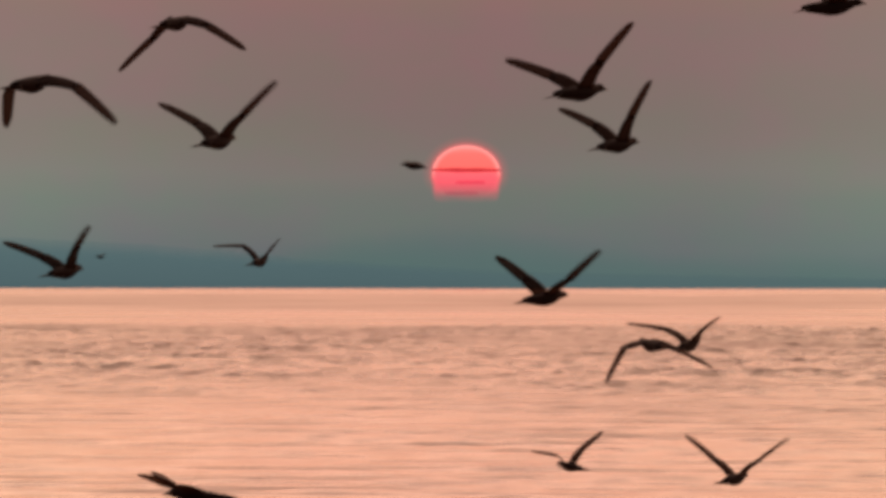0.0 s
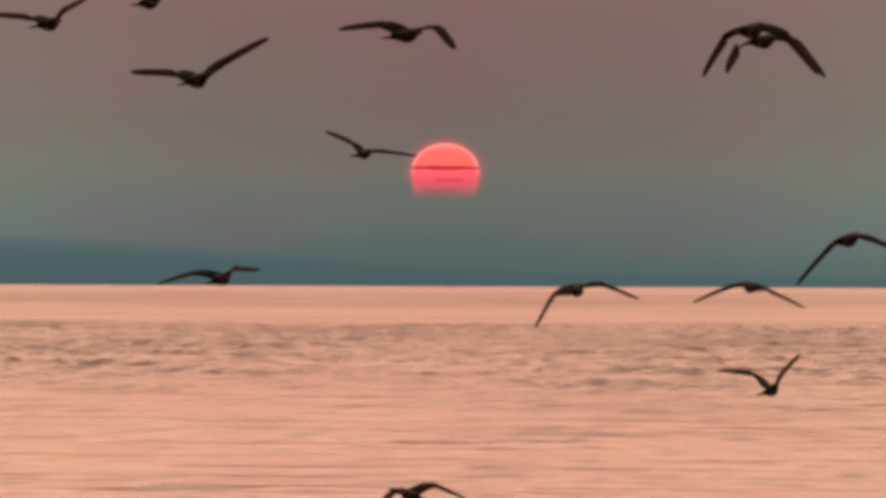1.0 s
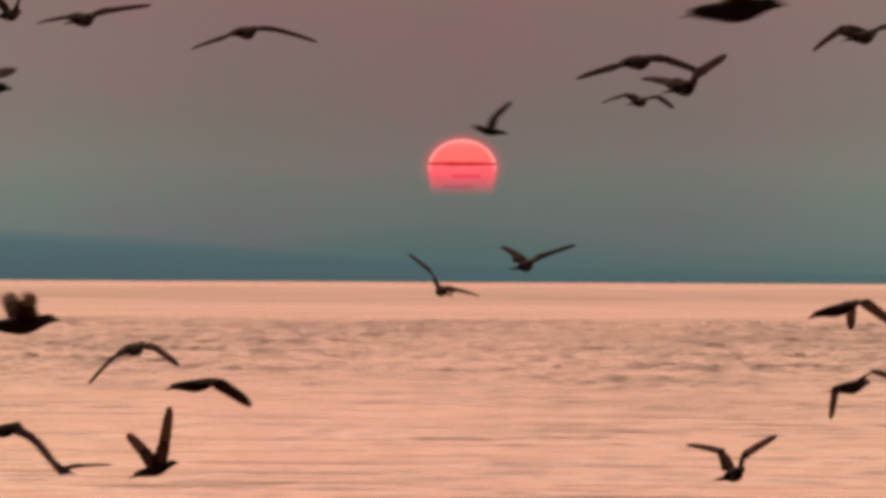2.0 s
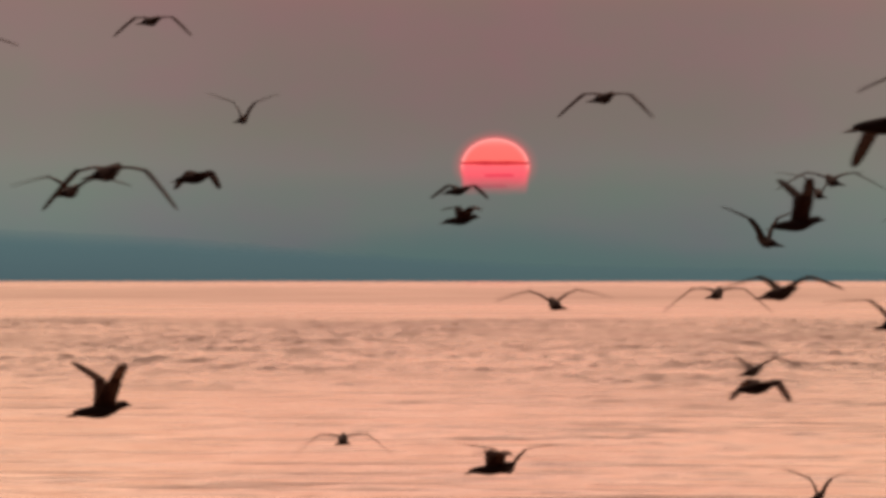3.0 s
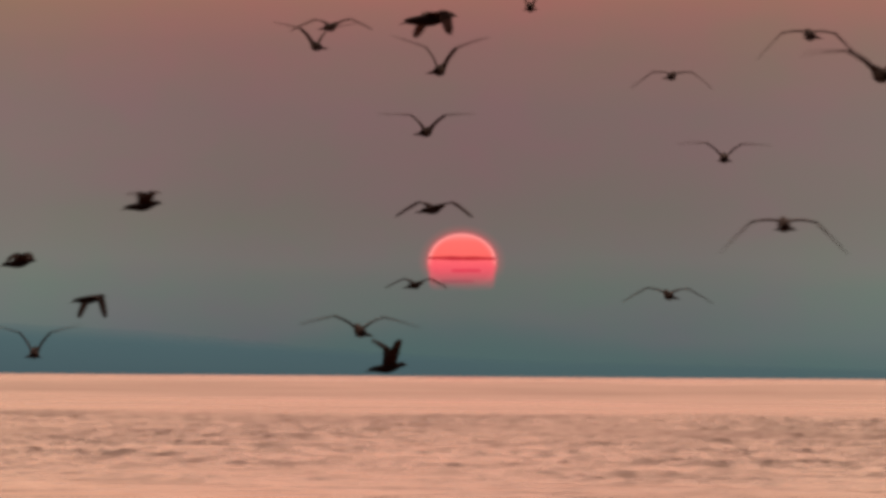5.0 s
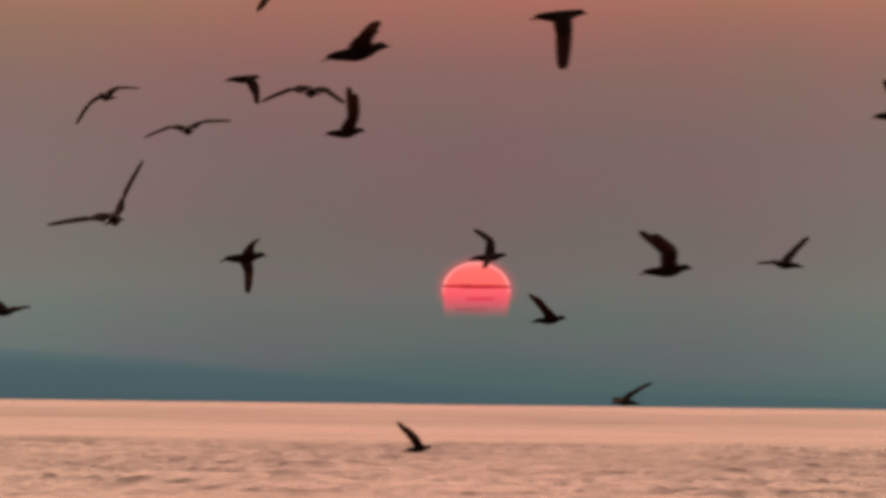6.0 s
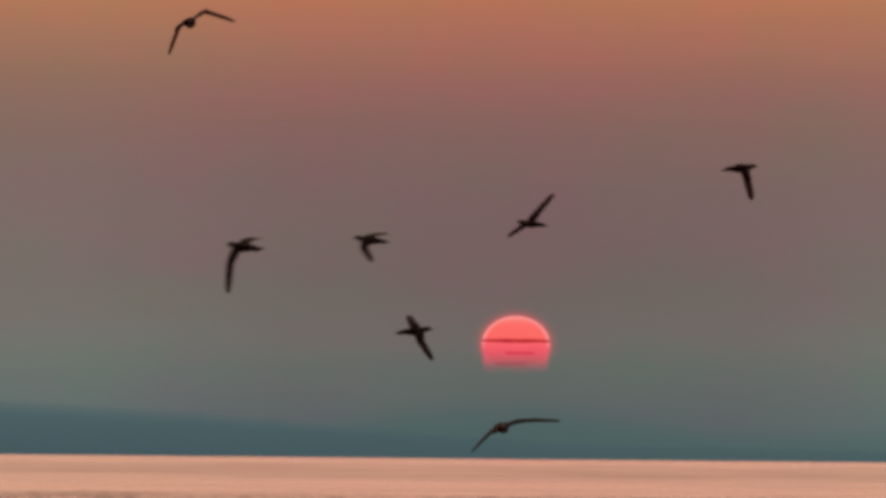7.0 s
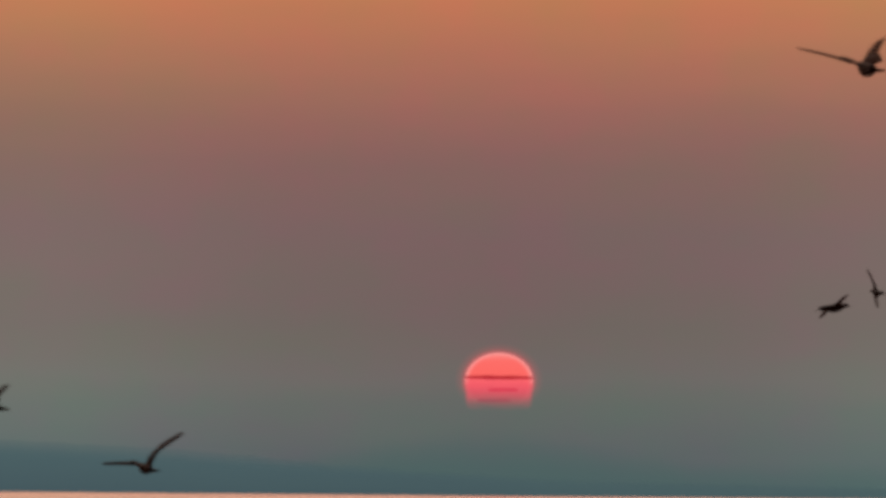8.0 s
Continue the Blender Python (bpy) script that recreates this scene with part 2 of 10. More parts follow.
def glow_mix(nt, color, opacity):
    """Light through haze, put in as emission: glow of that colour, see-through by 1 - opacity."""
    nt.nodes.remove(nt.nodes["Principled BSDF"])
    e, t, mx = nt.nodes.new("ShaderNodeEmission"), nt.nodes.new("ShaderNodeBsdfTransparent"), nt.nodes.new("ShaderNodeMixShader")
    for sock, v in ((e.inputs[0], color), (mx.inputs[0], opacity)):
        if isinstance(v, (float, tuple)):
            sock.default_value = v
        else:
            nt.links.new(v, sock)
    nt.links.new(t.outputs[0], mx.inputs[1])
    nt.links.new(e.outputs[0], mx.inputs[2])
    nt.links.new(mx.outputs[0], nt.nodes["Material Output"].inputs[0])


SUN_R = 22.8


def sun_material():
    m, nt, b = material("setting_sun")
    co = coords(nt)
    sep = nt.nodes.new("ShaderNodeSeparateXYZ")
    nt.links.new(co, sep.inputs[0])
    uneven = math_node(nt, "MULTIPLY_ADD", noise_node(nt, scaled(nt, co, (0.05, 0.05, 0.25)), 1.0, 3.0), 0.12, math_node(nt, "MULTIPLY_ADD", sep.outputs[2], 0.5 / SUN_R, 0.44))
    tone = ramp(nt, [(0.10, srgb(232, 76, 94)), (0.34, srgb(245, 84, 100)), (0.52, srgb(253, 100, 106)), (0.62, srgb(255, 106, 98)), (0.84, srgb(255, 110, 102)), (0.95, srgb(255, 126, 118)), (1.0, srgb(255, 140, 132))], uneven)
    # a paler limb round the clear upper disc
    radius = nt.nodes.new("ShaderNodeVectorMath")
    radius.operation = "LENGTH"
    nt.links.new(scaled(nt, co, (1.0 / SUN_R, 0.0, 1.0 / SUN_R)), radius.inputs[0])
    limb = ramp(nt, [(0.84, (0, 0, 0, 1)), (0.97, (0.75,) * 3 + (1,))], radius.outputs["Value"], "EASE")
    clear = ramp(nt, [(0.42, (0.12,) * 3 + (1,)), (0.58, (1, 1, 1, 1))], uneven)
    tone = mix_rgb(nt, mix_rgb(nt, 1.0, limb, clear, "MULTIPLY"), tone, srgb(255, 156, 150))
    veil = ramp(nt, [(0.0, (0, 0, 0, 1)), (0.09, (0.13,) * 3 + (1,)), (0.19, (0.38,) * 3 + (1,)), (0.31, (0.70,) * 3 + (1,)), (0.44, (0.94,) * 3 + (1,)), (0.54, (1, 1, 1, 1))], uneven)
    # the lower flanks melt into the haze
    flank = ramp(nt, [(0.88, (1, 1, 1, 1)), (1.0, (0.1, 0.1, 0.1, 1))], math_node(nt, "MULTIPLY", math_node(nt, "ABSOLUTE", sep.outputs[0]), 1.0 / SUN_R), "EASE")
    low = ramp(nt, [(0.30, (1, 1, 1, 1)), (0.52, (0, 0, 0, 1))], uneven)
    veil = mix_rgb(nt, low, veil, mix_rgb(nt, 1.0, veil, flank, "MULTIPLY"))
    glow_mix(nt, tone, veil)
    return m


def veil_material(name, color):
    m, nt, b = material(name)
    nt.nodes.remove(b)
    t = nt.nodes.new("ShaderNodeBsdfTransparent")
    co = coords(nt)
    c = mix_rgb(nt, noise_node(nt, scaled(nt, co, (0.2, 0.2, 1.0)), 1.0, 3.0), color, tuple(min(1.0, v * 1.25) for v in color))
    nt.links.new(c, t.inputs[0])
    nt.links.new(t.outputs[0], nt.nodes["Material Output"].inputs[0])
    return m


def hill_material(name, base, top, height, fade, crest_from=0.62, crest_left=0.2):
    """A far ridge with the haze before it painted as emission, toned from base to top."""
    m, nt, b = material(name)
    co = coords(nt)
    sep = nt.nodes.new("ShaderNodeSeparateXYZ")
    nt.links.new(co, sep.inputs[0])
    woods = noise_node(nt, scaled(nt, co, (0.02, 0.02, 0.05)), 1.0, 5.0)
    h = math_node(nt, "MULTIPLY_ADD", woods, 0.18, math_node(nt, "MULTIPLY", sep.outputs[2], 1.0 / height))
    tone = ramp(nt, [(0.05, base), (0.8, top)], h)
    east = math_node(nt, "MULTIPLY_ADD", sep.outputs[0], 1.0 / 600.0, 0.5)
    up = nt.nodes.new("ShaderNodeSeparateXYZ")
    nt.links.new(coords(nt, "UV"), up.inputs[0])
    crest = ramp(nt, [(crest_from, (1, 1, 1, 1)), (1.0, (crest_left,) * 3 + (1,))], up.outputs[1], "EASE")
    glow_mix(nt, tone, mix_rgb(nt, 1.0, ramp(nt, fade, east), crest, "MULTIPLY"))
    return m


# ---- water, hills, sun ----
def mesh_object(name, bm, mat, smooth=True):
    me = bpy.data.meshes.new(name)
    bm.to_mesh(me)
    bm.free()
    me.materials.append(mat)
    if smooth:
        me.polygons.foreach_set("use_smooth", [True] * len(me.polygons))
    return new(name, me)


def wave_height(x, y):
    """Wind chop in one breezy belt, long low ripples and a fine texture nearer in, smooth water farther out. Metres."""
    rng = np.random.RandomState(7)

    def train(count, first, grow, spread, size):
        z = np.zeros_like(x)
        for k in range(count):
            lam = first * grow ** k
            turn, ph = rng.normal(0, spread), rng.uniform(0, 6.283)
            arg = 2 * math.pi / lam * (x * math.sin(turn) + y * math.cos(turn)) + ph
            z += size * lam ** 0.75 * rng.uniform(0.6, 1.3) * (np.sin(arg) + 0.25 * np.sin(2 * arg + 1.2))
        return z

    def step(v, lo, hi):
        f = np.clip((v - lo) / (hi - lo), 0, 1)
        return f * f * (3 - 2 * f)

    chop = train(26, 0.7, 1.06, 0.28, 0.0056)
    fine = train(18, 0.7, 1.07, 0.26, 0.0052)
    ripple = train(12, 1.3, 1.12, 0.2, 0.0020)
    edge = 660 + 25 * np.sin(x * 0.09) + 14 * np.sin(x * 0.31 + 1.0)
    belt = step(y, 190, 340) * (1 - step(y, edge - 40, edge + 60))
    gust = 0.85 + 0.4 * np.sin(x * 0.23 + 1.3 + y * 0.05) * np.sin(y * 0.061 + x * 0.05) + 0.2 * np.sin(y * 0.143 - x * 0.11)
    shore = 1 - step(y, 180, 420)
    peaks = train(24, 0.6, 1.05, 0.33, 0.0078)  # a few steep wavelets stand up in the chop
    peaks = np.maximum(0, peaks - (0.3 + 0.5 * step(y, 330, 600)) * peaks.std()) * (1.3 + 0.35 * step(y, 420, 640))
    lines = train(11, 1.0, 1.13, 0.10, 0.0060)  # long thin creases on the calm water
    lines = np.maximum(0, lines - 1.0 * lines.std()) * 1.5
    lull = np.clip(0.55 + 0.8 * np.sin(x * 0.55 + y * 0.11 + 2.0 * np.sin(y * 0.05)) * np.sin(y * 0.21 + 0.4 * np.sin(x * 0.3)), 0.1, 1.3)
    return chop * np.clip(gust, 0.4, 1.3) * (0.06 + 0.94 * belt) + peaks * np.clip(gust, 0.4, 1.4) * belt + (fine * np.clip(gust, 0.5, 1.2) * 0.95 + (ripple + lines) * lull) * shore


def build_water():
    # rows close together near the shore, wider apart towards the horizon
    ys = [105.0]
    while ys[-1] < FAR:
        d = ys[-1]
        ys.append(d + (0.26 if d < 800 else 0.26 + (d - 800) * 0.012))
    ys[-1] = FAR
    ys = np.array(ys)
    cols = np.linspace(-1, 1, 340)
    half = 4 + ys * 0.07
    X = half[:, None] * cols[None, :]
    Y = np.repeat(ys[:, None], len(cols), 1)
    fade = np.clip((1500 - Y) / 700, 0, 1)
    Z = wave_height(X, Y) * fade
    # the open sea beyond the view, out to the sides and behind
    verts = np.stack([X, Y, Z], -1).reshape(-1, 3)
    n, m = X.shape
    idx = np.arange(n * m).reshape(n, m)
    faces = np.stack([idx[:-1, :-1], idx[:-1, 1:], idx[1:, 1:], idx[1:, :-1]], -1).reshape(-1, 4).tolist()
    verts = verts.tolist()
    k = len(verts)
    verts += [(-FAR, FAR, 0), (-FAR, 105, 0), (-FAR, -FAR, 0), (FAR, -FAR, 0), (FAR, 105, 0), (FAR, FAR, 0)]
    faces += [(k, k + 1, int(idx[i, 0]), int(idx[i + 1, 0])) if i == 0 else (k, int(idx[i, 0]), int(idx[i + 1, 0])) for i in range(n - 1)]
    faces += [(k + 5, int(idx[i + 1, -1]), int(idx[i, -1]), k + 4) if i == 0 else (k + 5, int(idx[i + 1, -1]), int(idx[i, -1])) for i in range(n - 1)]
    faces += [tuple([k + 1, k + 2, k + 3, k + 4] + [int(v) for v in idx[0, ::-1]])]
    me = bpy.data.meshes.new("water")
    me.from_pydata(verts, [], faces)
    me.polygons.foreach_set("use_smooth", [True] * len(me.polygons))
    me.materials.append(water_material())
    return tagged(new("water", me), "rippled sea glowing peach under the sunset", "sea", kind="structure")


def ridge(name, dist, profile, mat, label, depth=30.0, rough=1.0, east=(-420, 420)):
    """A long ridge: its crest follows profile(x), its flank falls towards the shore."""
    bm = bmesh.new()
    uv = bm.loops.layers.uv.new("rise")
    rise = (0.0, 0.55, 1.0, 0.0)  # height on the flank, as a share of the crest
    rows = []
    for i in range(421):
        x = east[0] + (east[1] - east[0]) * i / 420
        h = profile(x) + rough * (noise.noise((x * 0.06, dist, 0)) * 0.9 + noise.noise((x * 0.25, dist, 3)) * 0.35)
        h = max(h, 0.6)
        rows.append([bm.verts.new((x, dist - depth, -0.5)), bm.verts.new((x, dist - depth * 0.45, h * 0.55)), bm.verts.new((x, dist, h)), bm.verts.new((x, dist + 12, -0.5))])
    for a, b in zip(rows, rows[1:]):
        for j in range(3):
            f = bm.faces.new((a[j], b[j], b[j + 1], a[j + 1]))
            for loop, v in zip(f.loops, (rise[j], rise[j], rise[j + 1], rise[j + 1])):
                loop[uv].uv = (0.5, v)
    ob = mesh_object(name, bm, mat)
    return tagged(ob, label, "hills", kind="structure")


def near_profile(x):
    pts = ((-420, 36), (-330, 34), (-220, 29), (-165, 25), (-110, 19.5), (-58, 16), (40, 11), (240, 7.5), (420, 5))
    return float(np.interp(x, [p[0] for p in pts], [p[1] for p in pts]))


def far_profile(x):
    return 22 + 25 * math.exp(-((x + 8) / 105.0) ** 2) + 6 * math.exp(-((x - 260) / 90.0) ** 2)


water = build_water()
# both ridges glow by themselves: the haze's colour is painted as emission
ridge("haze_bank", 4885.0, far_profile, hill_material("bank_haze_glow", srgb(74, 97, 95), srgb(77, 99, 96), 40.0, [(0.0, (0.2,) * 3 + (1,)), (0.38, (0.55,) * 3 + (1,)), (0.60, (0.55,) * 3 + (1,)), (1.0, (0.2,) * 3 + (1,))], 0.25, 0.0), "faint grey-green bank of haze over the horizon", rough=2.0)
ridge("far_hills", 4860.0, near_profile, hill_material("hills_haze_glow", srgb(70, 88, 92), srgb(76, 96, 98), 34.0, [(0.0, (0.95, 0.95, 0.95, 1)), (0.45, (0.8, 0.8, 0.8, 1)), (0.6, (0.45, 0.45, 0.45, 1)), (1.0, (0.3, 0.3, 0.3, 1))]), "hazy blue-green hills falling gently to the sea")


def build_sun():
    """The sun's near half, flattened by the thick air and squared off below."""
    bm = bmesh.new()
    bmesh.ops.create_uvsphere(bm, u_segments=96, v_segments=64, radius=SUN_R)
    bmesh.ops.delete(bm, geom=[v for v in bm.verts if v.co.y > 0.01], context="VERTS")
    for v in bm.verts:
        ring = math.hypot(v.co.x, v.co.y)
        if v.co.z < 0 and ring > 1e-4:
            k = (1 - min(1.0, -v.co.z / SUN_R) ** 7) ** (1 / 7) * SUN_R / ring
            v.co.x, v.co.y = v.co.x * k, v.co.y * k
    ob = mesh_object("sun", bm, sun_material())
    z = EYE[2] + math.tan(radians(SUN_EL)) * 4925 - 0.5
    ob.matrix_world = pose(0, 4925, z) @ Matrix.Diagonal((1, 0.2, 0.84, 1))
    tagged(ob, "red setting sun veiled by haze along its lower edge", "sun")
    return z


def streak(name, x0, x1, z, thick, mat, label, wave=0.25):
    bm = bmesh.new()
    n = 40
    ring = []
    for i in range(n + 1):
        f = i / n
        x = x0 + (x1 - x0) * f
        t = thick * (0.6 + 0.4 * min(1.0, 6 * f, 6 * (1 - f))) * (1 + 0.3 * noise.noise((x * 0.11, z, 0)))
        c = z + wave * noise.noise((x * 0.06, z * 3, 5))
        ring.append([bm.verts.new((x, 0, c - t / 2)), bm.verts.new((x, 0, c + t / 2))])
    for a, b in zip(ring, ring[1:]):
        bm.faces.new((a[0], b[0], b[1], a[1]))
    ob = mesh_object(name, bm, mat)
    ob.location = (0, 4912, 0)
    return tagged(ob, label, "cloud")


SUN_Z = build_sun()
STREAK_DARK = veil_material("streak_dark", (0.44, 0.15, 0.20, 1))
STREAK_FAINT = veil_material("streak_faint", (0.92, 0.68, 0.76, 1))
STREAK_PALE = veil_material("streak_pale", (0.80, 0.50, 0.62, 1))
streak("cloud_streak", -22.6, 22.4, SUN_Z + 2.4, 2.3, STREAK_DARK, "thin dark cloud streak across the setting sun")
streak("cloud_streak", -7.0, 12.5, SUN_Z - 5.7, 2.3, STREAK_PALE, "short faint cloud streak low on the sun", 0.7)
streak("cloud_streak", -14.0, 8.0, SUN_Z - 12.8, 2.4, STREAK_FAINT, "faint cloud streak in the haze under the sun", 0.6)


# ---- gulls ----
FEATHER = feather_material("dark_feathers", (0.018, 0.009, 0.007, 1), (0.040, 0.018, 0.013, 1), 30.0)
COVERT = feather_material("wing_coverts", (0.022, 0.010, 0.007, 1), (0.044, 0.018, 0.012, 1), 30.0, 0.05, 0.14)
FLIGHT = feather_material("flight_feathers", (0.022, 0.009, 0.006, 1), (0.044, 0.017, 0.011, 1), 45.0, 0.07, 0.22)
HORN = horn_material()
ARM, HAND, SHOULDER = 0.25, 0.40, 0.045


def loft(bm, rings):
    for a, b in zip(rings, rings[1:]):
        n = len(a)
        for j in range(n):
            bm.faces.new((a[j], a[(j + 1) % n], b[(j + 1) % n], b[j]))
    for r, flip in ((rings[0], True), (rings[-1], False)):
        bm.faces.new(r[::-1] if flip else r)


def ring_y(bm, y, w, h, z, n=12):
    return [bm.verts.new((w * math.cos(a), y, z + h * math.sin(a))) for a in (2 * math.pi * k / n for k in range(n))]


def as_mesh(name, bm, mat):
    bmesh.ops.recalc_face_normals(bm, faces=bm.faces)
    me = bpy.data.meshes.new(name)
    bm.to_mesh(me)
    bm.free()
    me.materials.append(mat)
    me.polygons.foreach_set("use_smooth", [True] * len(me.polygons))
    return me


def body_mesh():
    bm = bmesh.new()
    sections = [(-0.245, 0.026, 0.018, 0.004), (-0.18, 0.042, 0.038, 0.002), (-0.10, 0.053, 0.054, -0.004), (-0.02, 0.062, 0.067, -0.009),
                (0.05, 0.063, 0.068, -0.007), (0.11, 0.055, 0.060, 0.002), (0.155, 0.045, 0.048, 0.012), (0.19, 0.038, 0.039, 0.020)]
    loft(bm, [ring_y(bm, y, w * 0.92, h * 0.9, z) for y, w, h, z in sections])
    return as_mesh("body", bm, FEATHER)


def head_mesh():
    bm = bmesh.new()
    sections = [(0.165, 0.034, 0.036, 0.016), (0.185, 0.037, 0.038, 0.021), (0.21, 0.036, 0.037, 0.025), (0.235, 0.030, 0.032, 0.024), (0.255, 0.018, 0.020, 0.020), (0.262, 0.009, 0.011, 0.017)]
    loft(bm, [ring_y(bm, y, w * 0.95, h * 0.95, z, n=10) for y, w, h, z in sections])
    return as_mesh("head", bm, FEATHER)


def beak_mesh():
    bm = bmesh.new()
    loft(bm, [ring_y(bm, *s, n=8) for s in [(0.250, 0.011, 0.013, 0.017), (0.268, 0.009, 0.011, 0.014), (0.284, 0.006, 0.009, 0.010), (0.293, 0.003, 0.004, 0.004)]])
    return as_mesh("beak", bm, HORN)


def tail_mesh():
    """A fan of tail feathers in one skin, notched along its end."""
    bm = bmesh.new()
    cols = []
    for k in range(15):
        a = radians((k - 7) * 4.4)
        reach = 0.142 - (0.010 if k % 2 else 0.0)
        root = Vector((0.0035 * (k - 7), -0.155, 0.006))
        tip = Vector((math.sin(a) * reach * 1.15 + 0.0035 * (k - 7), -0.165 - math.cos(a) * reach, -0.026))
        cols.append([bm.verts.new(root + Vector((0, 0, 0.004))), bm.verts.new(root.lerp(tip, 0.6) + Vector((0, 0, 0.0035))), bm.verts.new(tip),
                     bm.verts.new(root.lerp(tip, 0.6) - Vector((0, 0, 0.0025))), bm.verts.new(root - Vector((0, 0, 0.006)))])
    loft(bm, cols)
    return as_mesh("tail", bm, FLIGHT)


def foot_mesh():
    bm = bmesh.new()
    sections = [(-0.05, 0.007, 0.006, -0.052), (-0.12, 0.005, 0.005, -0.042), (-0.165, 0.007, 0.004, -0.034), (-0.21, 0.012, 0.003, -0.026), (-0.218, 0.009, 0.002, -0.025)]
    loft(bm, [ring_y(bm, *c, n=6) for c in sections])
    bmesh.ops.translate(bm, verts=bm.verts, vec=(0.022, 0, 0))
    return as_mesh("foot", bm, HORN)


def wing_section(bm, x, front, back, thick, z):
    prof = [(0.0, 0.0), (0.12, 0.85), (0.35, 1.0), (0.7, 0.55), (1.0, 0.05), (0.7, -0.05), (0.35, -0.25), (0.1, -0.4)]
    return [bm.verts.new((x, front + (back - front) * f, z + thick * t)) for f, t in prof]


def arm_mesh(side):
    """Inner wing, broad at the shoulder, rounded over the wrist; the secondaries notch its hind edge."""
    bm = bmesh.new()
    rings = []
    for k in range(21):
        f = k / 20
        notch = 0.006 if k % 2 else 0.0
        close = max(0.0, (f - 0.86) / 0.14) ** 2  # rounds off the end
        front, back = 0.062 + 0.006 * f, -0.112 + 0.048 * f + notch
        mid = (front + back) / 2
        shrink = 1 - 0.55 * close
        rings.append(wing_section(bm, (f * ARM * 1.10 - 0.012) * side, mid + (front - mid) * shrink, mid + (back - mid) * shrink, (0.019 - 0.008 * f) * (1 - 0.6 * close), 0.016 * math.sin(math.pi * min(1.0, f * 1.08))))
    loft(bm, rings)
    return as_mesh("wing", bm, COVERT)


def hand_mesh(side):
    """Outer wing: the hand and its primaries, rounded at the wrist, which notch the hind edge and end in a point."""
    bm = bmesh.new()
    rings = []
    n = 27
    for k in range(n):
        f = k / (n - 1)
        notch = (0.007 + 0.005 * f) if k % 2 and 2 < k < n - 1 else 0.0
        front = 0.066 - 0.022 * f ** 1.6 - 0.030 * f ** 12
        back = -0.068 + 0.018 * f + 0.026 * f ** 9 + notch
        if k == n - 1:
            back = front - 0.026
        opening = max(0.0, 1 - f / 0.12) ** 2
        mid = (front + back) / 2
        shrink = 1 - 0.55 * opening
        front, back = mid + (front - mid) * shrink, mid + (back - mid) * shrink
        rings.append(wing_section(bm, (f * (HAND + 0.03) - 0.03) * side, front, min(back, front - 0.006), (0.012 - 0.009 * f) * (1 - 0.5 * opening), -0.026 * f * f))
    loft(bm, rings)
    return as_mesh("outer_wing", bm, FLIGHT)


GULL_MESHES = {"body": body_mesh(), "head": head_mesh(), "beak": beak_mesh(), "tail": tail_mesh(), "foot": foot_mesh(),
               "wing_l": arm_mesh(-1), "wing_r": arm_mesh(1), "hand_l": hand_mesh(-1), "hand_r": hand_mesh(1)}


def part(name, mesh, parent, label=""):
    ob = new(name, mesh)
    ob.parent = parent
    return tagged(ob, label)


def build_gull(label):
    """A gull in flight; returns the thing and its wings: left arm, left hand, right arm, right hand."""
    g = tagged(new("gull"), label, "gull", "flock of gulls over the sea")
    for name in ("body", "head", "tail"):
        part(name, GULL_MESHES[name], g)
    part("beak", GULL_MESHES["beak"], g, "dark horn beak")
    for s in (-1, 1):
        f = part("foot", GULL_MESHES["foot"], g, "webbed foot tucked under the tail")
        if s < 0:
            f.location.x = -0.044
    wings = []
    for s in ("l", "r"):
        arm = part("wing", GULL_MESHES["wing_" + s], g)
        wings += [arm, part("outer_wing", GULL_MESHES["hand_" + s], arm)]
    return g, wings


def axes(x_axis, forward):
    x = Vector(x_axis).normalized()
    z = x.cross(forward).normalized()
    return Matrix((x, z.cross(x), z)).transposed()


def wing_pose(tip, side, twist=0.0, wrist=None):
    """The arm's and the hand's poses that bring the wing's tip to that point, seen from the shoulder, by way of the wrist.
    A wrist that is not given bends upward and forward. twist: degrees by which the blade turns about its own length."""
    tip = Vector(tip)
    if wrist is None:
        reach = min(max(tip.length, 0.16), ARM + HAND - 0.004)
        way = tip.normalized()
        along = (ARM * ARM - HAND * HAND + reach * reach) / (2 * reach)
        off = math.sqrt(max(ARM * ARM - along * along, 0.0))
        bend = Vector((0, 0.35, 1.0)) - way * way.dot(Vector((0, 0.35, 1.0)))
        if bend.length < 0.25:
            bend = Vector((side, 0.35, 0)) - way * way.dot(Vector((side, 0.35, 0)))
        wrist = way * along + bend.normalized() * off
        tip = way * reach
    wrist = Vector(wrist)
    ahead = Vector((0, 1, 0.2))
    arm = axes(wrist * side, ahead) @ Matrix.Rotation(radians(twist), 3, "X")
    hand = axes((tip - wrist) * side, ahead) @ Matrix.Rotation(radians(twist), 3, "X")
    at = Vector((SHOULDER * side, 0.055, 0.022))
    arm_m = Matrix.Translation(at) @ arm.to_4x4()
    hand_m = Matrix.Translation((ARM * side, 0, 0)) @ (arm.inverted() @ hand).to_4x4()
    return arm_m, hand_m


def steps(rows):
    """Adds rows between any two whose turn is large."""
    out = [rows[0]]
    for (t0, a), (t1, b) in zip(rows, rows[1:]):
        qa, qb = a.to_quaternion(), b.to_quaternion()
        n = 1 + int(math.degrees(qa.rotation_difference(qb).angle) // 60)
        for k in range(1, n):
            f = k / n
            out.append((t0 + (t1 - t0) * f, Matrix.Translation(a.translation.lerp(b.translation, f)) @ qa.slerp(qb, f).to_matrix().to_4x4()))
        out.append((t1, b))
    return out


